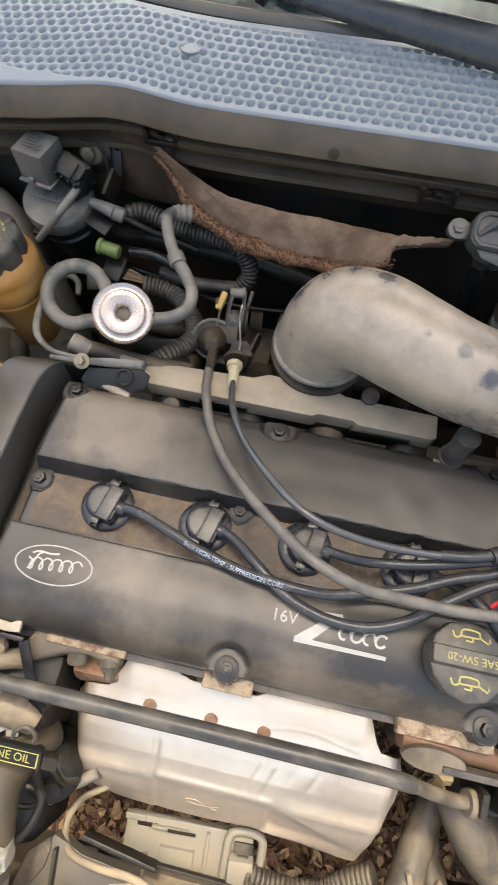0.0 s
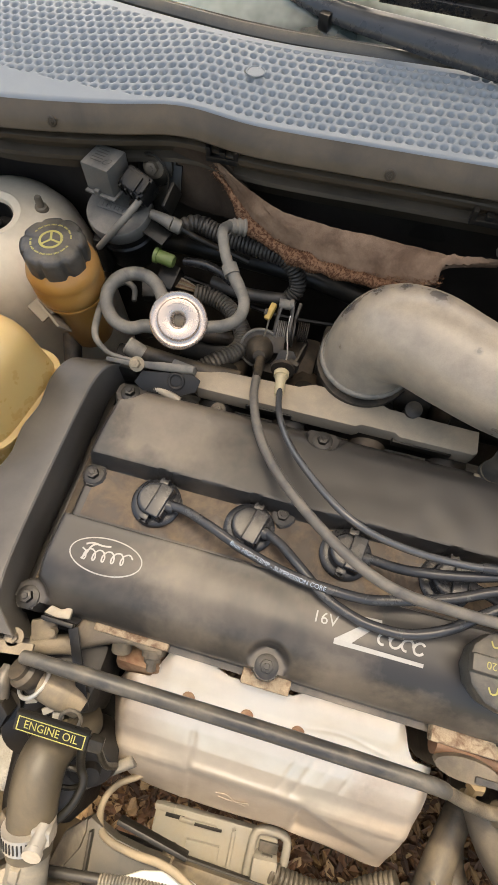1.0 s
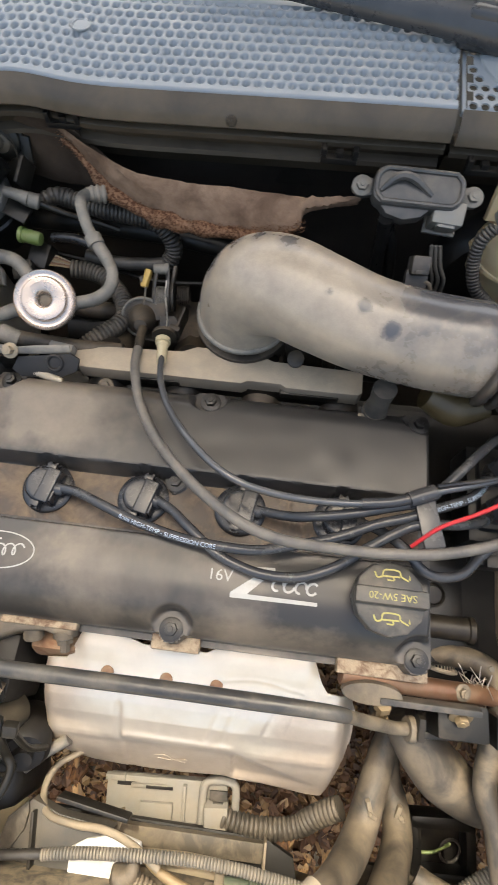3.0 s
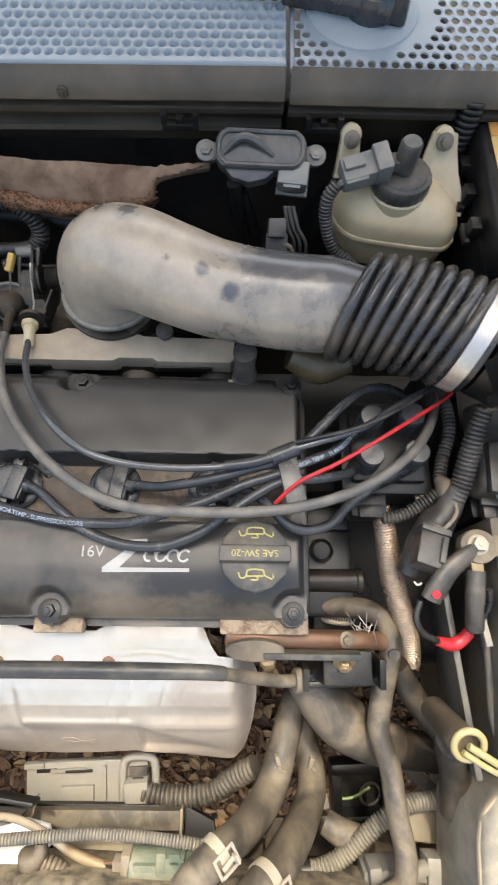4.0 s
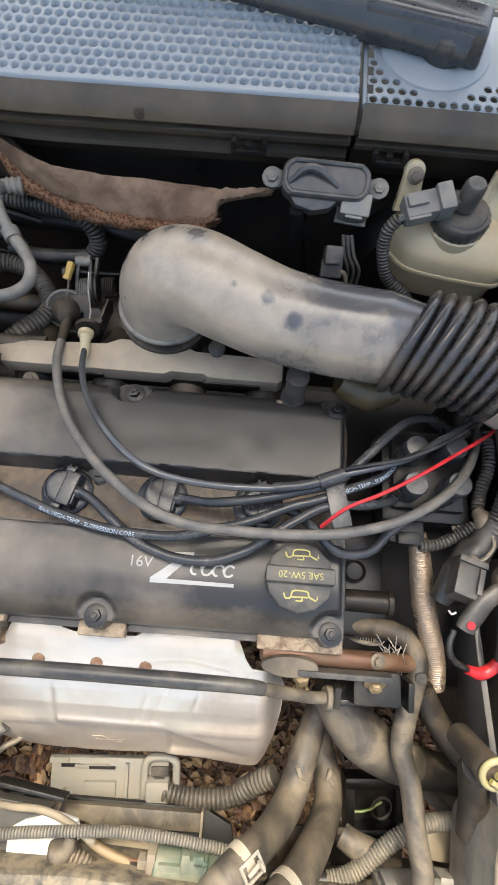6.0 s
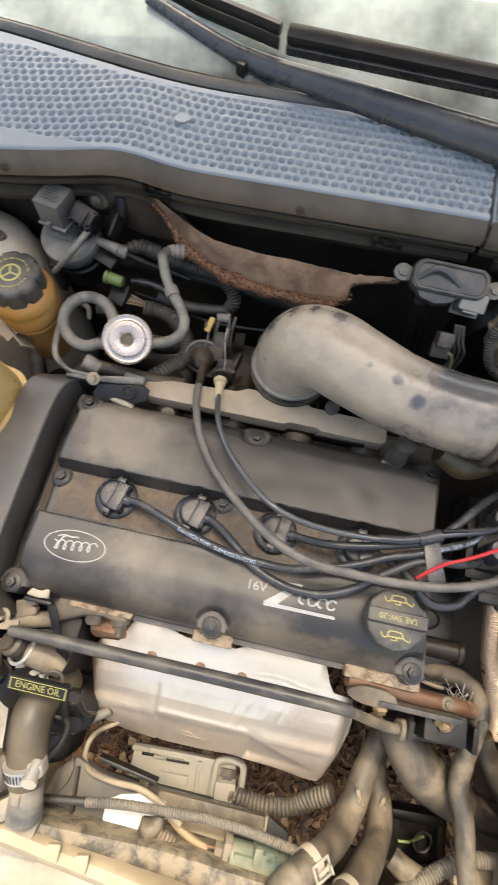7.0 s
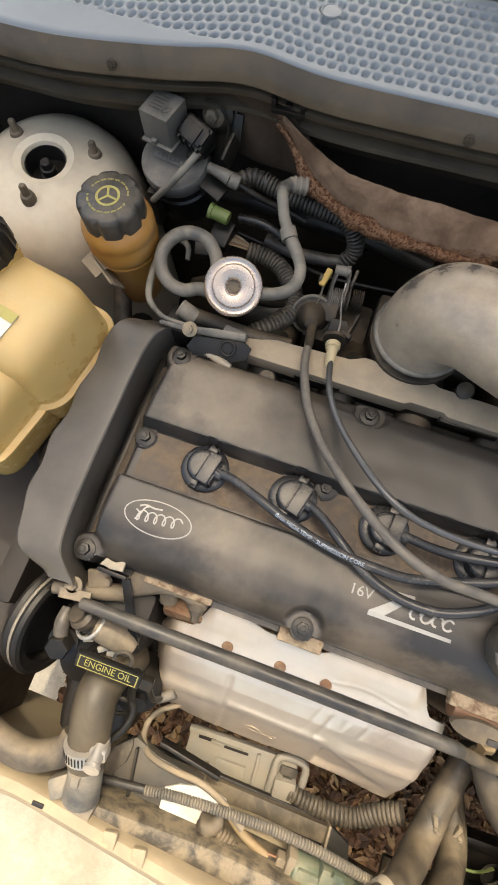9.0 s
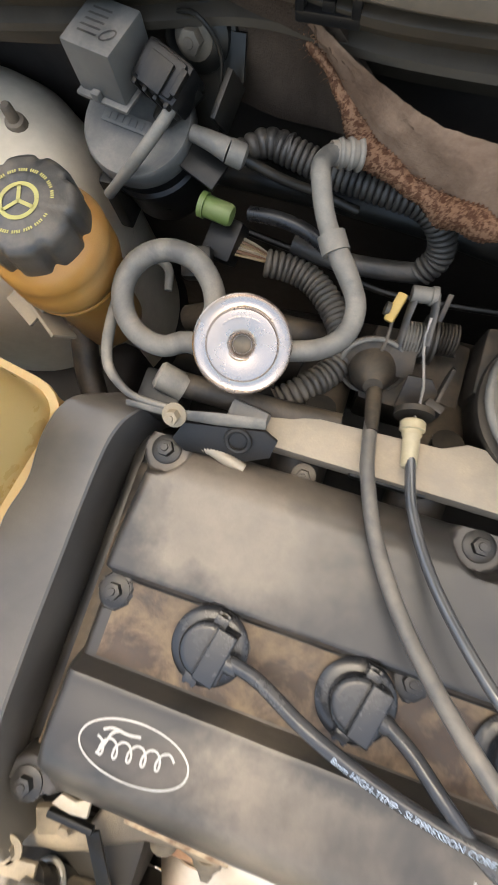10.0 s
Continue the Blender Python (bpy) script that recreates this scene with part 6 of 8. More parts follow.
# wiring looms in the corner
loom = thing("wiring_loom", "corrugated black wiring conduit looping behind the hoses", "wiring loom", (-0.1, 0.41, 0.87))
part("conduit", sweep([(-0.190, 0.424, 0.892), (-0.150, 0.418, 0.886), (-0.115, 0.414, 0.884), (-0.088, 0.412, 0.880), (-0.072, 0.407, 0.866), (-0.068, 0.400, 0.850), (-0.076, 0.392, 0.838)], 0.0088, 16, 0.003, ribs=(0.0044, 0.0013)), M_LOOM, loom)
part("tail", sweep([(-0.076, 0.392, 0.838), (-0.10, 0.390, 0.836), (-0.135, 0.387, 0.838), (-0.17, 0.39, 0.842)], 0.0075, 14, 0.004), M_LOOM, loom)
part("feed", sweep([(-0.215, 0.412, 0.893), (-0.198, 0.424, 0.892), (-0.18, 0.424, 0.892)], [0.006, 0.0085, 0.008], 14, 0.004, ribs=(0.007, 0.0012)), M_LOOM, loom)
loom2 = thing("wiring_loom", "dusty corrugated conduit with bare coloured wires at its end", "wiring loom", (-0.14, 0.34, 0.85))
part("conduit", sweep([(-0.186, 0.372, 0.838), (-0.166, 0.374, 0.834), (-0.146, 0.368, 0.832), (-0.128, 0.352, 0.832), (-0.116, 0.334, 0.834), (-0.112, 0.318, 0.834), (-0.118, 0.302, 0.836), (-0.132, 0.284, 0.840), (-0.145, 0.272, 0.838)], 0.0092, 16, 0.003, ribs=(0.0046, 0.0013)), M_LOOMDARK, loom2)
for k in range(6):
    part("wire", sweep([(-0.182, 0.3715 + 0.001 * k, 0.840), (-0.196, 0.3695 + 0.0022 * k, 0.844), (-0.210, 0.368 + 0.003 * k, 0.846)], 0.0012, 6, 0.004), (M_BRASS, M_COPPER, M_PALEDUST)[k % 3], loom2)
part("plug", join(rbox((-0.218, 0.377, 0.846), (0.024, 0.030, 0.020), 0.003, (20, 0, -10)), rbox((-0.230, 0.352, 0.850), (0.022, 0.022, 0.018), 0.003, (20, 0, 15))), M_BLACKD, loom2)
solid("plastic_cap", join(lathe([(0.0068, -0.012), (0.0076, -0.010), (0.0076, 0.006), (0.0065, 0.0085), (0, 0.009)], (-0.2185, 0.381, 0.873), (0.9, -0.1, -0.1), 20), lathe([(0.0088, -0.015), (0.0088, -0.011), (0, -0.011)], (-0.2185, 0.381, 0.873), (0.9, -0.1, -0.1), 20)), M_GREEN, "pale green plastic end cap on a pipe", "cap", (-0.2185, 0.381, 0.873))
fit1 = thing("pipe_fitting", "tan dusty quick-release pipe fitting", "pipe fitting", (-0.21, 0.40, 0.91))
part("collar", join(sweep([(-0.238, 0.402, 0.914), (-0.224, 0.400, 0.912), (-0.214, 0.399, 0.909)], [0.005, 0.006, 0.0075], 14, 0.003), lathe([(0.0078, 0), (0.0078, 0.010), (0.005, 0.012), (0, 0.012)], (-0.214, 0.399, 0.909), (0.85, 0.05, -0.35), 18)), M_HOSEGREY, fit1)
part("pipe", sweep([(-0.205, 0.399, 0.905), (-0.18, 0.402, 0.89), (-0.155, 0.408, 0.876), (-0.13, 0.41, 0.865)], 0.0034, 10, 0.004), M_BLACKD, fit1)
solid("shiny_pipe", sweep([(-0.200, 0.388, 0.868), (-0.178, 0.386, 0.872), (-0.158, 0.383, 0.870), (-0.140, 0.378, 0.862)], 0.0052, 12, 0.004), M_RUBBER, "short shiny black pipe behind the hoses", "pipe", (-0.17, 0.386, 0.868))
solid("heater_hose", sweep([(-0.27, 0.44, 0.84), (-0.20, 0.435, 0.845), (-0.13, 0.432, 0.846), (-0.06, 0.43, 0.84), (0.02, 0.43, 0.82)], 0.012, 14, 0.006), M_BLACKD, "black heater hose along the bulkhead", "hose", (-0.1, 0.43, 0.84))
solid("brake_pipe", sweep([(-0.22, 0.40, 0.83), (-0.16, 0.395, 0.822), (-0.10, 0.385, 0.815), (-0.04, 0.39, 0.81), (0.05, 0.40, 0.81)], 0.0028, 8, 0.006), M_BLACKD, "thin dark brake pipe behind the engine", "pipe", (-0.1, 0.39, 0.82))
solid("crash_hose", sweep([(-0.24, 0.33, 0.80), (-0.20, 0.335, 0.82), (-0.16, 0.335, 0.815), (-0.12, 0.345, 0.80)], 0.011, 14, 0.006), M_TANDARK, "dusty breather hose under the valve", "hose", (-0.18, 0.335, 0.81))

# ---- battery side ----
ms = thing("pressure_sensor", "grey plastic differential pressure sensor on the bulkhead", "sensor", (0.175, 0.40, 0.94))
SM = pose(0.1745, 0.3975, 0.9625, 28, 0, -2)
part("body", turned(join(plate(rounded(0.082, 0.034, 0.012), -0.012, 0.006, 0.003), plate([(-0.036, -0.012), (0.018, -0.012), (0.006, -0.024), (-0.010, -0.028), (-0.026, -0.024)], -0.012, 0.002, 0.003)), SM), M_GREYBOX, ms)
part("rim", turned(sweep([(x, y, 0.0065) for x, y in rounded(0.076, 0.028, 0.011)] + [(0.038, 0.003, 0.0065)], 0.0022, 8, 0.004), SM), M_GREYBOX, ms)
part("dome", turned(sweep([(-0.034, -0.006, 0.006), (-0.020, 0.006, 0.010), (-0.006, 0.005, 0.010), (0.012, -0.006, 0.006)], [0.002, 0.004, 0.004, 0.002], 8, 0.003), SM), M_GREYBOX, ms)
for s in (-1, 1):
    part("ear", turned(plate([(s * 0.040 + 0.012 * math.cos(radians(a)) + s * 0.008, 0.009 * math.sin(radians(a))) for a in range(0, 360, 30)], -0.010, -0.004, 0.001), SM), M_GREYBOX, ms)
    part("bolt", turned(bolt((s * 0.0505, 0.0, -0.004), (0, 0, 1), 0.0055, 0.006), SM), M_HOSEGREY, ms)
part("spigot", sweep([(0.150, 0.378, 0.945), (0.152, 0.378, 0.925), (0.155, 0.380, 0.890), (0.160, 0.380, 0.84)], [0.007, 0.006, 0.007, 0.008], 14, 0.005), M_BLACK, ms)
part("hose_b", sweep([(0.156, 0.383, 0.93), (0.168, 0.385, 0.89), (0.176, 0.382, 0.84)], 0.006, 12, 0.005), M_BLACK, ms)
con = thing("sensor_plug", "pale grey electrical plug hanging from the sensor", "connector", (0.2, 0.38, 0.93))
part("shell", turned(join(rbox((0, 0, 0), (0.028, 0.020, 0.036), 0.0025), rbox((0, -0.0105, 0.004), (0.016, 0.004, 0.024), 0.001), rbox((0.0, -0.002, -0.019), (0.031, 0.022, 0.006), 0.001)), pose(0.2055, 0.389, 0.943, 35, 0, -6)), M_PALECON, con)
for k in range(3):
    part("wire", sweep([(0.199 + 0.004 * k, 0.371, 0.925), (0.204 + 0.005 * k, 0.364, 0.905), (0.212 + 0.006 * k, 0.362, 0.885), (0.214 + 0.006 * k, 0.362, 0.85)], 0.0018, 8, 0.004), M_HOSEGREY, con)
con2 = thing("inline_plug", "small grey inline connector with dusty wires", "connector", (0.19, 0.36, 0.90))
part("shell", join(rbox((0.1925, 0.362, 0.906), (0.018, 0.018, 0.024), 0.003, (40, 0, 0)), rbox((0.1925, 0.352, 0.908), (0.010, 0.004, 0.012), 0.001, (40, 0, 0)), rbox((0.193, 0.356, 0.893), (0.022, 0.018, 0.010), 0.002, (40, 0, 0))), M_CAPGREY, con2)
part("wire", sweep([(0.196, 0.353, 0.890), (0.204, 0.352, 0.895), (0.210, 0.350, 0.885), (0.214, 0.345, 0.86)], 0.0022, 8, 0.004), M_PALEDUST, con2)

# brake fluid reservoir
br = thing("brake_fluid_reservoir", "cloudy yellowed brake fluid reservoir with black cap", "fluid reservoir", (0.305, 0.37, 0.9))
outline = [(0.246, 0.398), (0.262, 0.408), (0.335, 0.410), (0.352, 0.398), (0.366, 0.362), (0.360, 0.346), (0.345, 0.341), (0.285, 0.349), (0.262, 0.358), (0.250, 0.376)]


def loft(rings, m=None):
    """A closed body through outlines of equal length, each at its height."""
    bm = bmesh.new()
    loops = [[bm.verts.new((x, y, z)) for x, y in ring] for ring, z in rings]
    for a, b in zip(loops, loops[1:]):
        for i in range(len(a)):
            k = (i + 1) % len(a)
            bm.faces.new((a[i], a[k], b[k], b[i]))
    bm.faces.new(list(reversed(loops[0])))
    bm.faces.new(loops[-1])
    return turned(bm, m) if m else bm


fine = [(p.x, p.y) for p in spline([(x, y, 0) for x, y in outline + outline[:1]], 60)[0][:-1]]


def shrunk(k, dx=0.0, dy=0.0):
    return [(0.308 + (x - 0.308) * k + dx, 0.380 + (y - 0.380) * k + dy) for x, y in fine]


part("body", loft([(shrunk(0.86), 0.868), (shrunk(0.93), 0.876), (shrunk(0.97), 0.902), (shrunk(1.0), 0.9025), (shrunk(1.0), 0.921), (shrunk(0.96, 0, 0.002), 0.928), (shrunk(0.84, 0, 0.006), 0.937), (shrunk(0.70, 0, 0.010), 0.942), (shrunk(0.55, 0, 0.012), 0.943)]), M_CLOUDY, br, sharp=50)
part("flange", loft([(shrunk(1.0), 0.9030), (shrunk(1.045), 0.9035), (shrunk(1.05), 0.9055), (shrunk(1.03), 0.9075), (shrunk(0.99), 0.908)]), M_CLOUDY, br)
rows = [[(a + (b - a) * k / 6, y0 + (y1 - y0) * k / 6, z) for k in range(7)] for a, b, y0, y1, z in ((0.331, 0.353, 0.412, 0.411, 0.973), (0.329, 0.356, 0.409, 0.406, 0.962), (0.326, 0.361, 0.401, 0.394, 0.948), (0.322, 0.367, 0.388, 0.373, 0.937), (0.320, 0.368, 0.378, 0.362, 0.926))]
part("shoulder", sheet(rows, 0.005), M_CLOUDY, br)
part("well", lathe([(0.028, -0.02), (0.028, 0.010), (0.026, 0.012), (0, 0.012)], (0.305, 0.381, 0.932), (0, 0, 1), 36), M_CLOUDY, br)
capb = part("cap", lathe([(0.0262, 0), (0.0272, 0.002), (0.0272, 0.012), (0.0258, 0.0142), (0.0225, 0.0146), (0.0215, 0.0160), (0.014, 0.0165), (0, 0.0165)], (0.305, 0.381, 0.943), (0, 0, 1), 96, 24, 0.02), M_CAPGREY, br, "dark grey ribbed cap")
part("float_housing", join(lathe([(0.0098, 0), (0.0098, 0.024), (0.008, 0.027), (0, 0.027)], (0.304, 0.382, 0.962), (0, 0, 1), 24), rbox((0.294, 0.381, 0.968), (0.03, 0.014, 0.010), 0.002)), M_CAPGREY, capb)
part("label_dot", torus((0.2835, 0.3760, 0.975), (0, -0.4, 1), 0.005, 0.0012, 20, 6), M_PAPERW, capb)
for x, z in ((0.257, 0.972), (0.342, 0.972)):
    ear = [(0.0095 * math.cos(radians(a)), 0.0095 * math.sin(radians(a)) + 0.006) for a in range(-20, 201, 20)] + [(-0.012, -0.03), (0.012, -0.03)]
    part("ear", turned(plate(ear, -0.004, 0.004, 0.002), pose(x, 0.412, z - 0.010, 60, 0, 0)), M_CLOUDY, br)
    part("bolt", bolt((x, 0.4065, z - 0.003), (0, -0.85, 0.5), 0.0045, 0.005), M_DIRT, br)
plugb = thing("level_switch_plug", "grey electrical plug on the reservoir cap", "connector", (0.268, 0.37, 0.965))
part("shell", turned(join(rbox((0, 0, 0), (0.042, 0.022, 0.020), 0.002), rbox((-0.010, -0.0115, 0.002), (0.020, 0.004, 0.014), 0.001), rbox((-0.010, 0.002, 0.0115), (0.018, 0.010, 0.005), 0.001), rbox((0.015, 0, 0.003), (0.014, 0.025, 0.024), 0.002)), pose(0.2665, 0.374, 0.966, 15, -8, 14)), M_CONNECT, plugb)
part("loom", sweep([(0.244, 0.366, 0.958), (0.237, 0.362, 0.945), (0.238, 0.356, 0.925), (0.248, 0.345, 0.902), (0.268, 0.336, 0.888), (0.285, 0.33, 0.87)], 0.0055, 14, 0.003, ribs=(0.0035, 0.0009)), M_LOOM, plugb)
for k in range(3):
    part("wire", sweep([(0.252, 0.368 - 0.002 * k, 0.962), (0.246, 0.366 - 0.002 * k, 0.960), (0.241, 0.363, 0.952)], 0.0015, 6, 0.003), M_HOSEGREY, plugb)
solid("servo", lathe([(0.09, -0.06), (0.105, -0.05), (0.105, -0.02), (0.09, 0.0), (0.03, 0.008), (0, 0.008)], (0.33, 0.425, 0.80), (0, -1, 0.1), 40), M_BLACK, "black round brake servo on the bulkhead", "brake servo", (0.33, 0.44, 0.8))

# fuse box
fb = thing("fuse_box", "black plastic fuse box with orange paper label on its lid", "fuse box", (0.44, 0.36, 0.9))
part("lid", rbox((0.450, 0.368, 0.948), (0.150, 0.150, 0.034), 0.008, (4, 0, 3), (0.95, 0.95), 3), M_BLACK, fb)
part("base", rbox((0.450, 0.368, 0.885), (0.142, 0.142, 0.10), 0.008, (0, 0, 3)), M_BLACK, fb)
FM = pose(0.4265, 0.3695, 0.9662, 4, 0, 3)
part("label", turned(rbox((0, 0, 0), (0.078, 0.126, 0.0006), 0.0002), FM), M_PAPER, fb, "orange printed paper label")
part("label_header", turned(rbox((0, 0.0545, 0.0007), (0.078, 0.016, 0.0006), 0.0002), FM), M_PAPERO, fb, "orange heading of the label")
rows_b = []
rng = random.Random(3)
for k in range(26):
    y = 0.044 - 0.0038 * k
    if k % 9 == 8:
        continue
    x = -0.034
    while x < 0.030:
        w = rng.uniform(0.004, 0.012)
        rows_b.append(turned(poly([(0, -0.0007), (w, -0.0007), (w, 0.0007), (0, 0.0007)]), pose(x, y, 0.0005)))
        x += w + 0.0025
for y in (0.047, 0.012, -0.022):
    rows_b.append(poly([(-0.036, y - 0.0003), (0.036, y - 0.0003), (0.036, y + 0.0003), (-0.036, y + 0.0003)]))
    turned(rows_b[-1], pose(0, 0, 0.0005))
part("print", turned(join(*rows_b), FM), M_PRINT, fb)
for y in (0.335, 0.375, 0.41):
    part("hinge", join(rbox((0.3705, y, 0.940), (0.010, 0.014, 0.016), 0.002), rbox((0.366, y, 0.932), (0.006, 0.022, 0.006), 0.001)), M_BLACK, fb)
solid("loom_riser", sweep([(0.365, 0.435, 0.99), (0.363, 0.43, 0.96), (0.358, 0.425, 0.92), (0.35, 0.42, 0.86)], 0.011, 14, 0.003, ribs=(0.0055, 0.0012)), M_BLACK, "black corrugated conduit rising beside the fuse box", "wiring loom", (0.36, 0.43, 0.95))

# air filter box, flow meter and its wiring
af = thing("air_filter_box", "black plastic air filter box with steel screw", "air filter box", (0.46, 0.17, 0.8))
part("lid", join(rbox((0.465, 0.150, 0.838), (0.165, 0.100, 0.030), 0.010, (0, 4, -4), (0.94, 0.9), 3), rbox((0.440, 0.128, 0.855), (0.10, 0.05, 0.012), 0.004, (0, 4, -4))), M_CAPGREY, af)
part("base", rbox((0.465, 0.165, 0.76), (0.155, 0.15, 0.12), 0.01), M_BLACK, af)
part("ledge", join(rbox((0.425, 0.103, 0.836), (0.070, 0.010, 0.006), 0.002, (0, 0, -4)), rbox((0.40, 0.097, 0.828), (0.012, 0.016, 0.010), 0.002)), M_CAPGREY, af)
part("screw", join(lathe([(0.0075, 0), (0.0075, 0.002), (0.006, 0.0035), (0, 0.0036)], (0.4075, 0.1075, 0.848), (0, 0, 1), 20), rbox((0.4075, 0.1075, 0.8517), (0.0015, 0.011, 0.0012), 0.0002, (0, 0, 15))), M_STEEL, af)
mf = thing("air_flow_meter", "black plastic air flow meter with wired plug", "air flow meter", (0.41, 0.22, 0.93))
part("tube", sweep([(0.368, 0.214, 0.934), (0.40, 0.197, 0.932), (0.44, 0.18, 0.928), (0.48, 0.165, 0.92)], 0.042, 32, 0.006), M_BLACK, mf)
part("head", turned(join(rbox((0, 0, 0), (0.072, 0.060, 0.030), 0.005), rbox((0.0, 0.0, 0.016), (0.060, 0.046, 0.006), 0.002)), pose(0.409, 0.212, 0.972, 6, 14, 56)), M_BLACK, mf)
part("plug", turned(join(rbox((0, 0, 0), (0.046, 0.030, 0.022), 0.003), rbox((0, 0.006, 0.012), (0.034, 0.012, 0.006), 0.002), rbox((-0.004, -0.017, 0), (0.05, 0.010, 0.025), 0.002)), pose(0.374, 0.174, 0.966, 10, 12, 16)), M_BLACK, mf)
for k in range(6):
    part("wire", sweep([(0.352 + 0.0066 * k, 0.156 + 0.002 * k, 0.960), (0.356 + 0.0045 * k, 0.152, 0.948), (0.364 + 0.002 * k, 0.160, 0.928), (0.372, 0.168, 0.905)], 0.0013, 6, 0.003), (M_PALEDUST, M_HOSEGREY, M_COPPER)[k % 3], mf)
lm = thing("wiring_loom", "thick corrugated wiring conduit running down from the flow meter", "wiring loom", (0.365, 0.13, 0.87))
part("conduit", sweep([(0.374, 0.172, 0.904), (0.370, 0.158, 0.893), (0.366, 0.136, 0.878), (0.362, 0.116, 0.866), (0.356, 0.100, 0.858)], [0.0065, 0.0075, 0.0085, 0.0085, 0.0085], 16, 0.003, ribs=(0.0042, 0.0012)), M_LOOM, lm)
part("tape", sweep([(0.360, 0.110, 0.862), (0.351, 0.094, 0.853), (0.338, 0.076, 0.846), (0.326, 0.058, 0.836), (0.316, 0.038, 0.826)], [0.009, 0.0135, 0.0145, 0.012, 0.009], 16, 0.004, wobble=0.25), M_LOOM, lm, "taped bundle of wires")
part("split", sweep([(0.347, 0.122, 0.850), (0.351, 0.112, 0.855), (0.352, 0.104, 0.856)], [0.006, 0.009, 0.008], 12, 0.004, wobble=0.3), M_LOOMTAN, lm)
part("branch", sweep([(0.362, 0.205, 0.848), (0.364, 0.186, 0.850), (0.362, 0.165, 0.849), (0.355, 0.144, 0.845), (0.350, 0.124, 0.845)], 0.0055, 14, 0.003, ribs=(0.0038, 0.001)), M_LOOM, lm)
part("branch", sweep([(0.345, 0.108, 0.848), (0.330, 0.098, 0.842), (0.312, 0.089, 0.839), (0.294, 0.086, 0.838)], 0.0052, 14, 0.003, ribs=(0.0036, 0.001)), M_LOOM, lm)
part("white_wire", sweep([(0.3535, 0.096, 0.864), (0.353, 0.086, 0.866), (0.345, 0.076, 0.867), (0.337, 0.070, 0.865)], 0.0017, 8, 0.003), M_PALEDUST, lm)
lp = thing("loom_plug", "grey electrical plug with hooked wire near the battery", "connector", (0.325, 0.05, 0.86))
part("shell", turned(join(rbox((0, 0, 0), (0.024, 0.034, 0.022), 0.003), rbox((0.0, 0.016, 0.002), (0.026, 0.006, 0.024), 0.001), rbox((0.009, 0.0, 0.012), (0.005, 0.024, 0.004), 0.001)), pose(0.3275, 0.054, 0.858, -8, 0, -18)), M_CAPGREY, lp)
part("seal", lathe([(0.006, 0), (0.006, 0.006), (0.003, 0.008), (0, 0.008)], (0.334, 0.070, 0.860), (0.3, 0.9, 0.2), 14), M_PALEDUST, lp)
part("latch_wire", sweep([(0.314, 0.028, 0.852), (0.317, 0.025, 0.851), (0.321, 0.027, 0.851)], 0.001, 6, 0.002), M_PAPERW, lp)

# battery
bat = thing("battery", "dusty black car battery with bolted terminal", "battery", (0.46, -0.02, 0.75))
part("case", rbox((0.472, -0.020, 0.775), (0.165, 0.215, 0.15), 0.006), M_GREYD, bat)
part("top", join(rbox((0.474, -0.018, 0.852), (0.150, 0.205, 0.012), 0.004), rbox((0.418, 0.045, 0.856), (0.050, 0.055, 0.022), 0.004, (0, 0, 6))), M_TANDARK, bat)
part("red_cap", rbox((0.418, 0.020, 0.860), (0.022, 0.024, 0.016), 0.004), M_RED, bat, "red plastic terminal cover")
tm = thing("battery_terminal", "corroded battery clamp with bright steel nut", "battery clamp", (0.37, 0.05, 0.87))
part("clamp", turned(join(plate([(0.017 * math.cos(radians(a)), 0.015 * math.sin(radians(a))) for a in range(0, 360, 20)], -0.006, 0.004, 0.002), rbox((0.028, -0.002, -0.002), (0.04, 0.018, 0.008), 0.002)), pose(0.368, 0.057, 0.864, 0, 6, 10)), M_DIRT, tm)
part("nut", bolt((0.367, 0.058, 0.868), (0, 0, 1), 0.0066, 0.008, 1.35), M_CLIP, tm)
part("stud", join(lathe([(0.004, 0), (0.004, 0.02), (0, 0.02)], (0.392, 0.052, 0.858), (0.1, -0.1, 1), 12), *[torus((0.392 + 0.0003 * k, 0.052, 0.861 + 0.0025 * k), (0.1, -0.1, 1), 0.004, 0.0009, 14, 6) for k in range(7)]), M_STEEL, tm)
cb = thing("battery_cable", "worn grey battery cable with red tape end", "cable", (0.35, 0.03, 0.86))
part("lug", sweep([(0.366, 0.056, 0.866), (0.352, 0.046, 0.868), (0.340, 0.036, 0.866), (0.330, 0.022, 0.861), (0.325, 0.013, 0.857)], [0.006, 0.009, 0.010, 0.011, 0.010], 14, 0.004, flat=0.7), M_CAPGREY, cb)
part("core", lathe([(0.0034, 0), (0.0034, 0.0015), (0, 0.0015)], (0.3262, 0.0165, 0.8675), (-0.1, -0.35, 1), 14), M_RED, cb)
part("loop", sweep([(0.318, 0.012, 0.852), (0.314, -0.002, 0.848), (0.322, -0.014, 0.838), (0.338, -0.021, 0.828)], 0.0028, 10, 0.004), M_RUBBER, cb)
part("red_tape", sweep([(0.338, -0.021, 0.828), (0.352, -0.024, 0.822), (0.362, -0.020, 0.822), (0.368, -0.013, 0.826)], [0.0042, 0.0058, 0.0058, 0.005], 12, 0.003), M_RED, cb, "red insulating tape")
part("rise", sweep([(0.368, -0.013, 0.826), (0.377, -0.002, 0.834), (0.382, 0.010, 0.842), (0.380, 0.022, 0.850)], 0.003, 10, 0.004), M_RUBBER, cb)
cb2 = thing("terminal_lead", "short taped lead hanging from the battery bolt", "cable", (0.365, 0.03, 0.86))
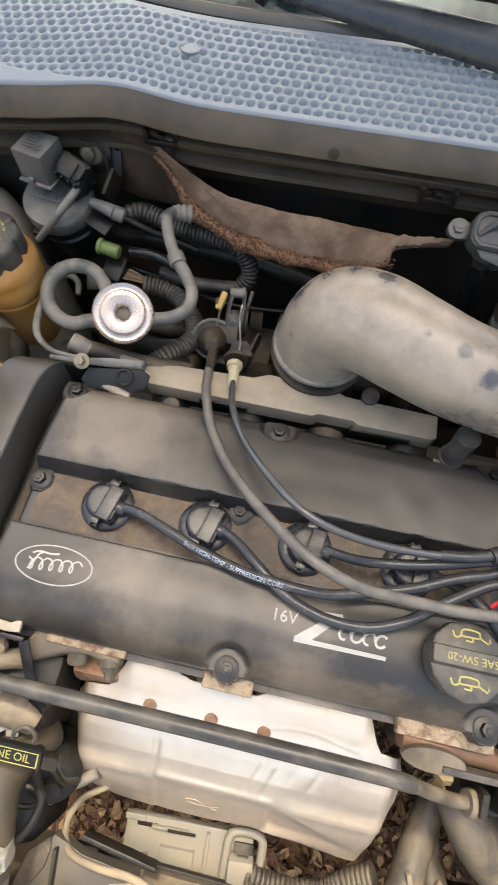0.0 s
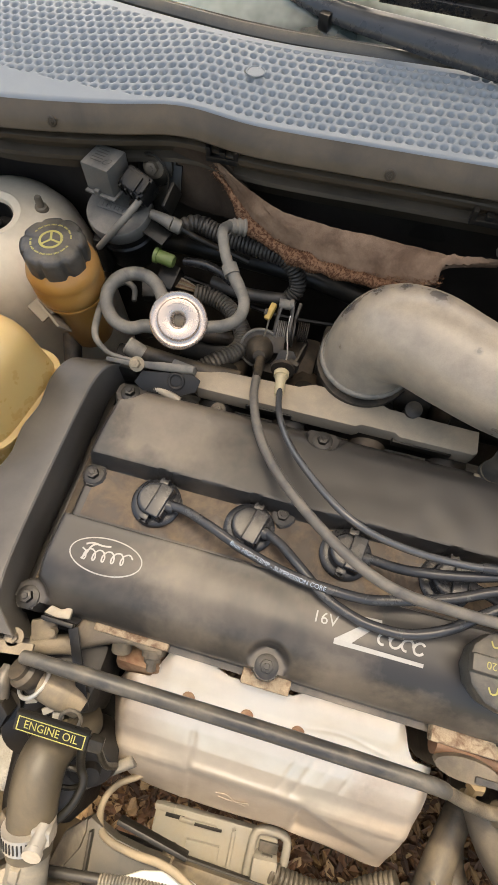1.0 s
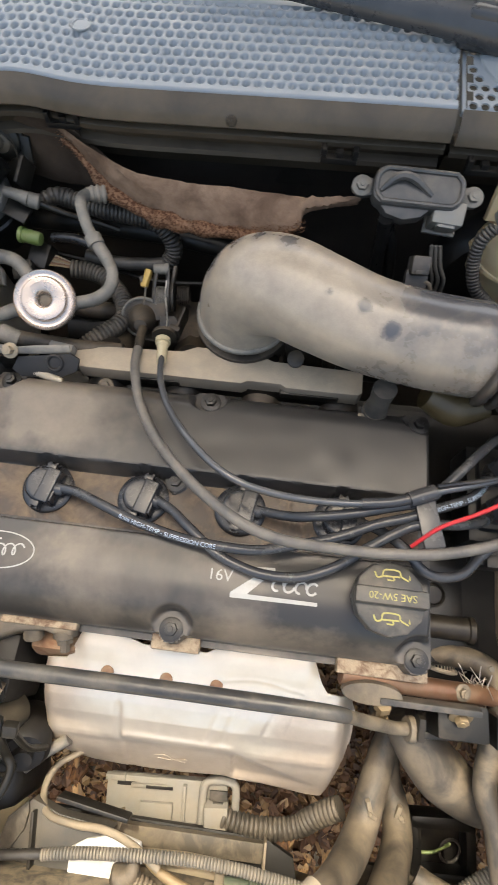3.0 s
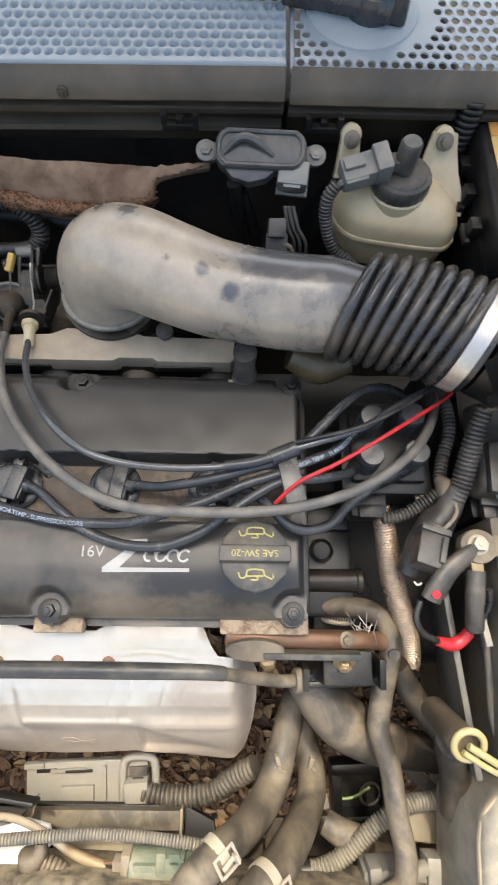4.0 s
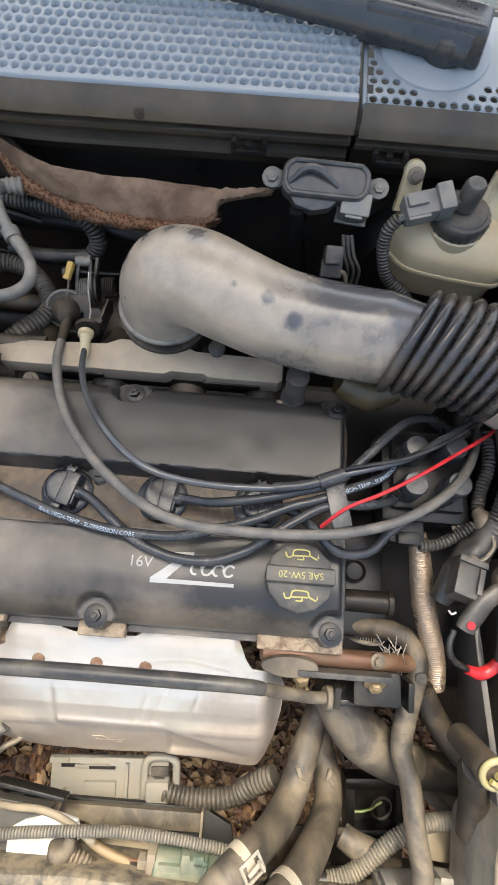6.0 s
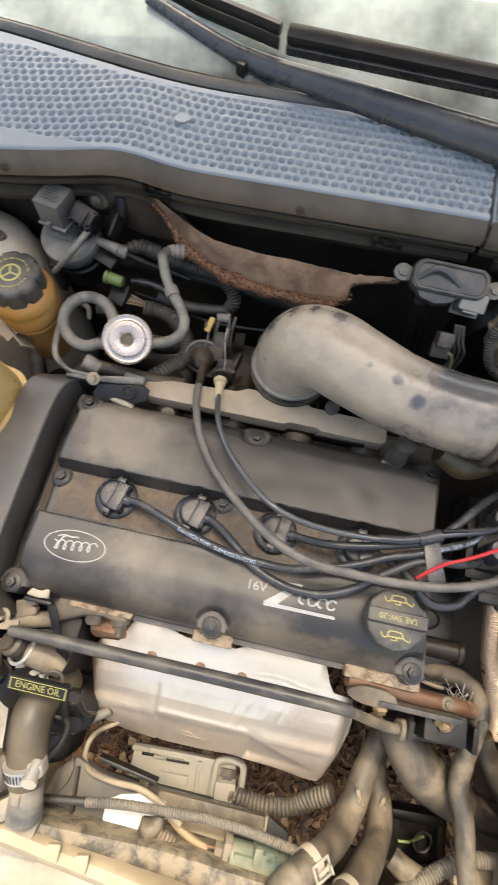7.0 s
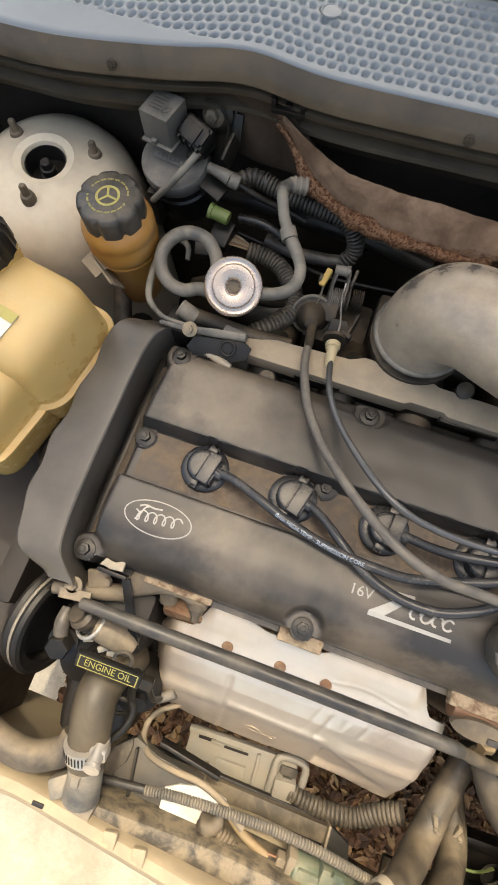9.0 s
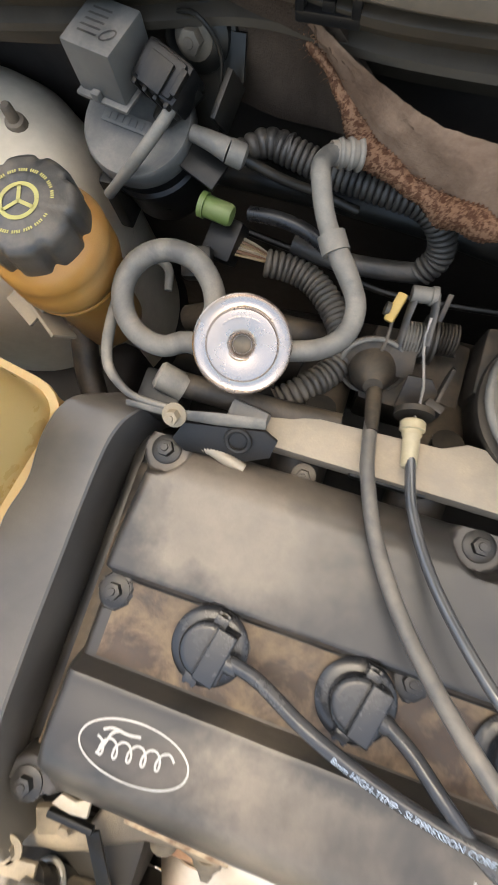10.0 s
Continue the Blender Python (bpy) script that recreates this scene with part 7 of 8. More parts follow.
part("copper_end", rbox((0.3655, 0.042, 0.862), (0.011, 0.014, 0.008), 0.002, (10, 0, 5)), M_BRASS, cb2)
part("lead", sweep([(0.3655, 0.037, 0.861), (0.3645, 0.022, 0.858), (0.364, 0.006, 0.852), (0.366, -0.010, 0.842)], [0.0075, 0.0085, 0.008, 0.007], 14, 0.004, wobble=0.2), M_LOOM, cb2)
solid("white_strip", rbox((0.3795, -0.008, 0.832), (0.006, 0.034, 0.003), 0.001, (0, 0, 8)), M_PALECON, "white plastic strip beside the battery", "strip", (0.3795, -0.008, 0.832))
tray = thing("battery_tray", "black plastic battery tray wall with ribs", "battery tray", (0.38, -0.06, 0.7))
part("wall", join(rbox((0.375, -0.045, 0.745), (0.006, 0.17, 0.14), 0.002, (0, -12, 4)), rbox((0.392, -0.05, 0.80), (0.004, 0.17, 0.012), 0.001, (0, -8, 4))), M_GREYD, tray)
part("rib", sweep([(0.384, 0.02, 0.825), (0.386, -0.04, 0.815), (0.390, -0.09, 0.80), (0.398, -0.115, 0.80)], 0.003, 8, 0.006), M_GREYD, tray)

# engine end: thermostat housing, pipes, foil sleeve
th = thing("thermostat_housing", "black plastic thermostat housing with side pipe", "thermostat housing", (0.245, 0.04, 0.8))
part("block", join(rbox((0.250, 0.056, 0.742), (0.058, 0.115, 0.06), 0.006), rbox((0.250, 0.098, 0.762), (0.055, 0.028, 0.04), 0.006), rbox((0.272, 0.008, 0.725), (0.066, 0.05, 0.04), 0.006)), M_BLACK, th)
part("plug", join(lathe([(0.0120, -0.01), (0.0120, 0.004), (0.0095, 0.006), (0.0085, 0.004), (0.0060, 0.0045), (0, 0.0045)], (0.2452, 0.0637, 0.778), (0, -0.15, 1), 28)), M_BLACKD, th)
part("pipe", lathe([(0.0115, -0.03), (0.0115, 0.020), (0.0130, 0.021), (0.0130, 0.026), (0.0110, 0.028), (0, 0.028)], (0.2602, 0.0342, 0.772), (1, 0, 0.05), 24), M_BLACKD, th)
part("jubilee", join(torus((0.2632, -0.0043, 0.748), (0.1, 1, 0.2), 0.0141, 0.0022, 28, 8), *[rbox((0.2537 + 0.0028 * k, -0.0030, 0.7622 - 0.00035 * (k - 3.5) ** 2), (0.0012, 0.009, 0.0008), 0.0002) for k in range(8)]), M_CLIP, th, "steel hose clip")
eg = thing("exhaust_gas_pipe", "copper-brown exhaust gas pipe with flange and bracket", "pipe", (0.22, -0.02, 0.83))
part("pipe", sweep([(0.150, -0.018, 0.822), (0.201, -0.020, 0.815), (0.2544, -0.0216, 0.803), (0.3027, -0.0228, 0.776)], 0.0088, 18, 0.005), M_COPPER, eg)
part("flange", join(plate([(0.026 * math.cos(radians(a)), 0.0095 * math.sin(radians(a)) - 0.001) for a in range(0, 360, 20)], -0.004, 0.003, 0.001, pose(0.176, -0.029, 0.829, 20, 0, 0))), M_DIRT, eg)
part("strap", rbox((0.226, -0.0335, 0.826), (0.086, 0.006, 0.012), 0.002, (20, 0, 0)), M_CAPGREY, eg)
part("bolt", join(bolt((0.2606, -0.0211, 0.8095), (0.2, -0.2, 1), 0.0045, 0.005), ), M_DIRT, eg)
part("nut", bolt((0.256, -0.040, 0.816), (0, -0.8, 0.6), 0.006, 0.007), M_BRASS, eg)
bmb = []
rng = random.Random(8)
for k in range(70):
    p = Vector((0.284 + rng.uniform(-0.010, 0.008), -0.024 + rng.uniform(-0.014, 0.016), 0.781 + rng.uniform(-0.012, 0.010)))
    q = p + Vector((rng.uniform(-0.012, 0.006), rng.uniform(-0.014, 0.014), rng.uniform(-0.006, 0.014)))
    bmb.append(sweep([p, p.lerp(q, 0.5) + Vector((0, 0, rng.uniform(-0.003, 0.003))), q], 0.00045, 4, 0.006))
part("frayed_braid", join(*bmb), M_STEEL, eg, "frayed steel braid")
sl = solid("foil_sleeve", sweep([(0.296, 0.100, 0.826), (0.301, 0.083, 0.820), (0.306, 0.058, 0.808), (0.312, 0.032, 0.796), (0.321, 0.006, 0.784), (0.330, -0.018, 0.770), (0.336, -0.045, 0.755)], [0.0085, 0.0100, 0.0107, 0.0107, 0.0107, 0.0095, 0.008], 26, 0.0009, ribs=(0.0026, 0.0005), wobble=0.08, weave=0.05), M_FOIL, "crinkled copper-coloured foil heat sleeve round a pipe", "heat sleeve", (0.31, 0.03, 0.8))
bk = thing("steel_bracket", "black steel bracket with brass bolt", "bracket", (0.24, -0.05, 0.8))
part("frame", join(rbox((0.2215, -0.047, 0.800), (0.006, 0.020, 0.045), 0.0015, (20, 0, 0)), rbox((0.258, -0.0605, 0.783), (0.070, 0.006, 0.006), 0.0015, (0, 2, 3)), rbox((0.292, -0.048, 0.796), (0.006, 0.026, 0.03), 0.0015, (10, 0, 0)), rbox((0.26, -0.045, 0.795), (0.045, 0.03, 0.035), 0.004)), M_BLACKD, bk)
part("bolt", join(lathe([(0.0045, -0.012), (0.0045, 0.016), (0, 0.016)], (0.189, -0.045, 0.812), (0.1, -0.5, -0.8), 12), lathe([(0.0078, -0.016), (0.0078, -0.008), (0, -0.008)], (0.189, -0.045, 0.812), (0.1, -0.5, -0.8), 6), lathe([(0.008, 0.014), (0.008, 0.018), (0, 0.018)], (0.189, -0.045, 0.812), (0.1, -0.5, -0.8), 16)), M_BRASS, bk)
hang = thing("heater_pipe", "long dusty tan rubber pipe bent down in front of the engine", "hose", (0.3, -0.1, 0.76))
part("pipe", sweep([(0.2475, 0.0083, 0.762), (0.2691, 0.0087, 0.768), (0.2910, 0.0057, 0.771), (0.3060, -0.0046, 0.774), (0.3110, -0.0269, 0.774), (0.3060, -0.0508, 0.77), (0.3000, -0.0756, 0.765), (0.2965, -0.1037, 0.762), (0.3047, -0.1329, 0.762), (0.3076, -0.1686, 0.764), (0.3125, -0.200, 0.765), (0.309, -0.222, 0.762), (0.290, -0.2325, 0.760), (0.250, -0.238, 0.772), (0.205, -0.248, 0.778), (0.16, -0.258, 0.778), (0.10, -0.268, 0.772)], [0.0104, 0.0107, 0.0107, 0.0102, 0.0098, 0.0096, 0.0095, 0.0095], 18, 0.005), M_DUSTHOSE, hang)
part("mark", lathe([(0.0055, -0.002), (0.0055, 0.0008), (0, 0.0010)], (0.3105, -0.0352, 0.7845), (0, -0.3, 0.95), 18), M_CAPGREY, hang)
part("paint_dot", lathe([(0.003, -0.001), (0.0025, 0.001), (0, 0.0012)], (0.2990, 0.0010, 0.7830), (0, -0.1, 1), 12), M_PALERIB, hang)
yh = thing("coolant_hose", "large tan dusty branched coolant hose", "hose", (0.3, -0.11, 0.69))
part("trunk", sweep([(0.228, -0.052, 0.745), (0.245, -0.077, 0.738), (0.266, -0.098, 0.730), (0.295, -0.116, 0.718), (0.325, -0.127, 0.706)], [0.022, 0.025, 0.027, 0.024, 0.021], 22, 0.006), M_DUSTHOSE, yh)
part("branch", sweep([(0.320, -0.126, 0.707), (0.352, -0.132, 0.698), (0.395, -0.139, 0.688)], [0.021, 0.019, 0.019], 20, 0.006), M_TANDARK, yh)
part("upper", sweep([(0.318, -0.045, 0.765), (0.332, -0.068, 0.752), (0.348, -0.088, 0.742), (0.368, -0.110, 0.735)], [0.011, 0.0125, 0.0125, 0.0125], 18, 0.005), M_TANDARK, yh)

# ---- front of the bay: hoses, shroud, crossmember ----
def band(at, way, r, w=0.010):
    return lathe([(r, -w / 2), (r + 0.0012, -w / 2), (r + 0.0012, w / 2), (r, w / 2)], at, way, 32)


def spring_clip(parent, at, way, r, top):
    """A flat spring clip round a hose, with its squeezed frame standing on top."""
    at, way, top = Vector(at), Vector(way).normalized(), Vector(top)
    top = (top - way * top.dot(way)).normalized()
    m = Matrix((way.cross(top), way, top)).transposed().to_4x4()
    m.translation = at + top * (r + 0.0012)
    clip = part("spring_clip", band(at, way, r, 0.009), M_CLIP, parent, "pale metal spring hose clip")
    bars = [rbox((0, 0.0095, 0.001), (0.017, 0.0028, 0.002), 0.0008, (8, 0, 0)), rbox((0, -0.0095, 0.001), (0.017, 0.0028, 0.002), 0.0008, (-8, 0, 0)),
            rbox((-0.0075, 0, 0.0015), (0.0028, 0.018, 0.002), 0.0008, (0, -12, 0)), rbox((0.0075, 0, 0.0015), (0.0028, 0.018, 0.002), 0.0008, (0, 12, 0))]
    part("clip_frame", turned(join(*bars), m), M_CLIP, clip)
    part("clip_tongue", turned(join(rbox((0.001, 0, 0.003), (0.004, 0.013, 0.002), 0.0006, (10, 0, 10)), rbox((0.001, 0.006, 0.006), (0.008, 0.002, 0.007), 0.0006)), m), M_CLIP, clip)


h1 = thing("radiator_hose", "tan dusty radiator hose with spring clip", "hose", (0.18, -0.15, 0.77))
part("hose", sweep([(0.2292, -0.0718, 0.69), (0.2198, -0.0995, 0.69), (0.2099, -0.1328, 0.69), (0.1966, -0.1674, 0.70), (0.1734, -0.186, 0.74), (0.1498, -0.1912, 0.782), (0.128, -0.206, 0.798), (0.118, -0.222, 0.79)], [0.0135, 0.0149, 0.0158, 0.0164, 0.0158, 0.0149, 0.0145, 0.0145], 20, 0.005), M_DUSTHOSE, h1)
spring_clip(h1, (0.1465, -0.1930, 0.785), (0.70, 0.50, -0.45), 0.0152, (-0.1, -0.3, 1))
h2 = thing("radiator_hose", "tan dusty radiator hose curving to a spring clip", "hose", (0.22, -0.15, 0.78))
part("hose", sweep([(0.231, -0.0653, 0.69), (0.230, -0.0935, 0.67), (0.2335, -0.123, 0.66), (0.2425, -0.1500, 0.66), (0.2415, -0.1760, 0.675), (0.2240, -0.1985, 0.71), (0.2013, -0.2106, 0.755), (0.1833, -0.2161, 0.785), (0.1662, -0.2293, 0.795)], [0.0135, 0.0140, 0.0145, 0.0150, 0.0158, 0.0166, 0.0168, 0.0163, 0.0154], 20, 0.005), M_DUSTHOSE, h2)
spring_clip(h2, (0.189, -0.2150, 0.778), (0.72, 0.35, -0.60), 0.0172, (-0.1, -0.3, 1))
for at, way in (((0.2039, -0.1407, 0.708), 20), ((0.2415, -0.149, 0.677), -15)):
    part("clip_tab", join(rbox(at, (0.005, 0.014, 0.006), 0.0015, (25, 0, way)), rbox((at[0] + 0.004, at[1] - 0.008, at[2]), (0.004, 0.010, 0.005), 0.001, (40, 0, way + 40))), M_PALEDUST, h1 if way > 0 else h2)

rh = thing("top_hose", "brown dusty top radiator hose with steel worm clamp", "hose", (-0.16, -0.14, 0.82))
part("hose", sweep([(-0.150, -0.088, 0.765), (-0.158, -0.101, 0.795), (-0.161, -0.118, 0.812), (-0.159, -0.136, 0.815), (-0.154, -0.158, 0.811), (-0.149, -0.182, 0.802)], [0.018, 0.020, 0.0205, 0.0205, 0.0195, 0.018], 24, 0.004), M_TOPHOSE, rh)
axis2 = Vector((0.25, -0.85, -0.48)).normalized()
cl = part("clamp", band(Vector((-0.152, -0.1655, 0.8125)), axis2, 0.0195, 0.013), M_STEEL, rh, "steel worm-drive hose clamp")
side = Vector((-0.35, -0.52, 0.75)).normalized()
notches = []
for k in range(-6, 5):
    a = k * 0.16
    s2 = axis2.cross(side).normalized()
    d = (side * math.cos(a) + s2 * math.sin(a))
    notches.append(turned(rbox((0, 0, 0), (0.0012, 0.008, 0.0012), 0.0002), Matrix.Translation(Vector((-0.152, -0.1655, 0.8125)) + d * 0.0208) @ Matrix((d.cross(axis2), axis2, d)).transposed().to_4x4()))
part("thread", join(*notches), M_DARK, cl)
part("worm_housing", join(lathe([(0.0062, -0.009), (0.0062, 0.007), (0.0075, 0.008), (0.0075, 0.012), (0, 0.012)], (-0.1375, -0.165, 0.829), (0.1, -0.7, 0.7), 18), rbox((-0.1375, -0.163, 0.824), (0.016, 0.013, 0.010), 0.003, (35, 0, 10))), M_STEEL, cl)
part("outlet", sweep([(-0.149, -0.178, 0.804), (-0.147, -0.196, 0.795), (-0.146, -0.215, 0.785)], [0.0160, 0.0165, 0.018], 20, 0.004), M_MOTTLED, rh)
part("outlet_bracket", join(rbox((-0.150, -0.193, 0.812), (0.008, 0.012, 0.012), 0.002, (30, 0, 0)), rbox((-0.163, -0.210, 0.786), (0.03, 0.02, 0.02), 0.005, (0, 0, 35))), M_MOTTLED, rh)
lh = solid("overflow_hose", sweep([(-0.33, -0.165, 0.79), (-0.28, -0.178, 0.80), (-0.24, -0.192, 0.802), (-0.205, -0.196, 0.800), (-0.185, -0.188, 0.800), (-0.172, -0.178, 0.800), (-0.168, -0.165, 0.800)], 0.0140, 18, 0.005), M_DUSTHOSE, "tan dusty hose curving in from the side", "hose", (-0.22, -0.19, 0.8))
# the dipstick tag and what stands round it
tag = thing("dipstick_tag", "black plastic tag with yellow framed print", "tag", (-0.15, -0.09, 0.855))
TM = pose(-0.1515, -0.0895, 0.853, 34, 8, -1)
part("plate", turned(rbox((0, 0, 0), (0.060, 0.0158, 0.006), 0.0012), TM), M_BLACK, tag)
fr = join(poly([(-0.0275, 0.0057), (0.0275, 0.0057), (0.0275, 0.0066), (-0.0275, 0.0066)]), poly([(-0.0275, -0.0066), (0.0275, -0.0066), (0.0275, -0.0057), (-0.0275, -0.0057)]),
          poly([(-0.0275, -0.0057), (-0.0266, -0.0057), (-0.0266, 0.0057), (-0.0275, 0.0057)]), poly([(0.0266, -0.0057), (0.0275, -0.0057), (0.0275, 0.0057), (0.0266, 0.0057)]))
part("frame_print", turned(fr, TM @ pose(0, 0, 0.0034)), M_YPRINT, tag)
part("words", turned(turned(letters("ENGINE OIL", 0.0108), Matrix.Diagonal((0.76, 1, 1, 1))), TM @ pose(0, 0, 0.0034)), M_YPRINT, tag)
part("clip_arm", join(turned(rbox((0.036, -0.002, -0.002), (0.012, 0.012, 0.008), 0.002), TM), sweep([(-0.115, -0.092, 0.845), (-0.110, -0.108, 0.815), (-0.108, -0.115, 0.775)], 0.003, 8, 0.004)), M_BLACKD, tag)
ol = solid("sheathed_cable", sweep([(-0.128, -0.085, 0.845), (-0.130, -0.104, 0.825), (-0.130, -0.118, 0.806), (-0.125, -0.128, 0.802), (-0.128, -0.145, 0.802), (-0.138, -0.160, 0.800), (-0.146, -0.172, 0.785)], 0.0038, 10, 0.004), M_BLACKD, "black sheathed cable running down beside the pump", "cable", (-0.13, -0.12, 0.8))
solid("pale_rod", sweep([(-0.136, -0.143, 0.738), (-0.118, -0.127, 0.741), (-0.098, -0.112, 0.742)], [0.0050, 0.0050, 0.0062], 14, 0.004), M_HOSEGREY, "grey dusty rod beside the heat shield's corner", "rod", (-0.12, -0.13, 0.74))
sn = thing("pressure_switch", "greasy brass and steel pressure switch with foil coil", "switch", (-0.165, -0.06, 0.82))
part("body", lathe([(0.010, -0.03), (0.0125, -0.018), (0.0125, -0.010), (0.0105, -0.008), (0.0105, -0.002), (0.0135, 0.0), (0.0135, 0.006), (0.0095, 0.009), (0.0095, 0.013), (0, 0.013)], (-0.194, -0.060, 0.836), (-0.5, 0.25, 0.8), 24), M_TANDARK, sn)
part("coil", sweep([(-0.184, -0.066, 0.825), (-0.170, -0.067, 0.823), (-0.156, -0.070, 0.819), (-0.146, -0.073, 0.815)], [0.012, 0.0135, 0.0135, 0.011], 22, 0.002, wobble=0.22), M_DIRT, sn, "crumpled rust-stained foil")
part("collar", torus((-0.190, -0.064, 0.828), (-0.5, 0.25, 0.8), 0.0150, 0.0020, 28, 8), M_STEEL, sn)
for x, y, z, a in ((-0.188, -0.079, 0.822, 20), (-0.172, -0.083, 0.818, 35), (-0.163, -0.085, 0.814, 10)):
    part("tab", rbox((x, y, z), (0.010, 0.006, 0.003), 0.001, (25, 0, a)), M_CLIP, sn)
part("collar_ring", torus((-0.147, -0.083, 0.830), (0.2, -0.5, 0.8), 0.0085, 0.0018, 24, 8), M_CAPGREY, sn)
pm = thing("steering_pump", "black power steering pump behind its pulley", "pump", (-0.21, -0.08, 0.78))
part("body", join(lathe([(0.034, -0.05), (0.038, -0.045), (0.038, 0.004), (0.030, 0.010), (0.018, 0.011), (0.017, 0.018), (0, 0.018)], (-0.188, -0.095, 0.770), (0.5, -0.3, 0.6), 36), rbox((-0.170, -0.05, 0.775), (0.06, 0.06, 0.08), 0.008), rbox((-0.178, -0.135, 0.70), (0.075, 0.10, 0.10), 0.02, (0, 0, 12), seg=3), lathe([(0.020, -0.03), (0.0235, -0.024), (0.0235, 0.012), (0.019, 0.018), (0.010, 0.019), (0.009, 0.026), (0, 0.026)], (-0.136, -0.116, 0.752), (0.3, -0.5, 0.8), 32)), M_DARK, pm)
part("banjo_nut", join(lathe([(0.0125, -0.016), (0.0125, 0.0), (0.0110, 0.002), (0, 0.002)], (-0.212, -0.097, 0.824), (0.1, -0.4, 0.9), 6), lathe([(0.0150, -0.022), (0.0150, -0.014), (0, -0.013)], (-0.212, -0.097, 0.824), (0.1, -0.4, 0.9), 20)), M_BLACK, pm)
part("hose_elbow", sweep([(-0.218, -0.060, 0.822), (-0.217, -0.074, 0.825), (-0.214, -0.088, 0.820)], [0.006, 0.0075, 0.007], 14, 0.004), M_CAPGREY, pm)
part("cup", torus((-0.143, -0.131, 0.790), (0.2, -0.7, 0.6), 0.015, 0.0025, 28, 8), M_BLACKD, pm)
pl = thing("drive_pulley", "dusty steel belt pulley at the engine's end", "pulley", (-0.265, -0.07, 0.76))
part("rim", torus((-0.2555, -0.086, 0.749), (1, -0.1, 0.2), 0.0575, 0.0025, 48, 8), M_HOSEGREY, pl)
part("groove_drum", join(torus((-0.262, -0.085, 0.748), (1, -0.1, 0.2), 0.055, 0.006, 48, 8), torus((-0.250, -0.087, 0.750), (1, -0.1, 0.2), 0.055, 0.006, 48, 8), lathe([(0.053, -0.006), (0.053, 0.016), (0.046, 0.016), (0.044, 0.002), (0, 0.002)], (-0.262, -0.085, 0.748), (1, -0.1, 0.2), 40)), M_DARK, pl)
br1 = thing("engine_bracket", "dusty cast bracket with studs below the head cover", "bracket", (-0.14, -0.02, 0.83))
part("casting", join(plate([(-0.170, -0.004), (-0.100, -0.003), (-0.090, -0.005), (-0.091, -0.017), (-0.103, -0.0185), (-0.118, -0.0150), (-0.140, -0.0185), (-0.158, -0.0275), (-0.173, -0.034), (-0.180, -0.028)], 0.806, 0.827, 0.004, None, 3), sweep([(-0.240, -0.047, 0.820), (-0.218, -0.043, 0.823), (-0.195, -0.035, 0.824), (-0.170, -0.029, 0.821)], [0.007, 0.0075, 0.0085, 0.0095], 16, 0.004, wobble=0.15, flat=0.9)), M_DIRT, br1)
part("boss", lathe([(0.0090, -0.012), (0.0090, 0.006), (0.0080, 0.0075), (0, 0.0075)], (-0.1305, -0.0165, 0.815), (0.1, -0.8, -0.35), 20), M_DIRT, br1)
part("stud", join(lathe([(0.0098, -0.006), (0.0098, 0.001), (0.0085, 0.002), (0, 0.002)], (-0.1005, -0.0170, 0.817), (0.1, -0.8, -0.35), 20), lathe([(0.0075, 0.0), (0.0075, 0.007), (0.0045, 0.008), (0.0045, 0.015), (0, 0.015)], (-0.1005, -0.0170, 0.817), (0.1, -0.8, -0.35), 6)), M_DIRT, br1)
part("port", rbox((-0.113, -0.026, 0.792), (0.044, 0.02, 0.026), 0.006, (-20, 0, 0)), M_RUST, br1, "rust-red exhaust port")
part("upright", join(rbox((-0.156, -0.045, 0.831), (0.0085, 0.070, 0.0025), 0.0008, (18.6, 0, 25.8)), rbox((-0.185, -0.0145, 0.843), (0.030, 0.004, 0.006), 0.0008)), M_BLACK, br1)
part("silver_tab", plate([(-0.200, -0.010), (-0.196, -0.003), (-0.186, -0.004), (-0.177, 0.001), (-0.176, -0.010), (-0.187, -0.0115)], 0.840, 0.8435, 0.001), M_CLIP, br1)
part("tan_tab", join(rbox((-0.198, -0.023, 0.832), (0.022, 0.018, 0.006), 0.002, (15, 0, 20)), lathe([(0.004, 0), (0.004, 0.006), (0, 0.006)], (-0.188, -0.022, 0.834), (0, -0.4, 0.9), 6)), M_DIRT, br1)

# fan shroud and the gear on it
sh = thing("fan_shroud", "pale dusty plastic fan shroud", "fan shroud", (0.02, -0.2, 0.74))
part("panel", plate([(-0.142, -0.193), (0.106, -0.194), (0.138, -0.208), (0.148, -0.247), (-0.004, -0.263), (-0.129, -0.262)], 0.650, 0.658, 0.002), M_DARK, sh, "dark inner face of the shroud")
part("shaded_face", plate([(-0.121, -0.166), (-0.092, -0.175), (-0.060, -0.178), (-0.040, -0.180), (-0.060, -0.226), (-0.128, -0.216), (-0.143, -0.207), (-0.138, -0.181)], 0.722, 0.7375, 0.003), M_SHROUD, sh, "grey sloping face of the shroud, shade painted in")
part("side_cheek", plate([(-0.145, -0.208), (-0.140, -0.182), (-0.124, -0.167), (-0.121, -0.176), (-0.122, -0.190), (-0.131, -0.205), (-0.134, -0.215)], 0.730, 0.7405, 0.002), M_TRAYPALE, sh, "tan dusty side of the shroud")
part("rib", join(rbox((-0.112, -0.196, 0.741), (0.003, 0.045, 0.012), 0.001, (0, 0, 10)), rbox((-0.060, -0.164, 0.742), (0.07, 0.004, 0.020), 0.001, (0, 0, -8))), M_BLACKD, sh)
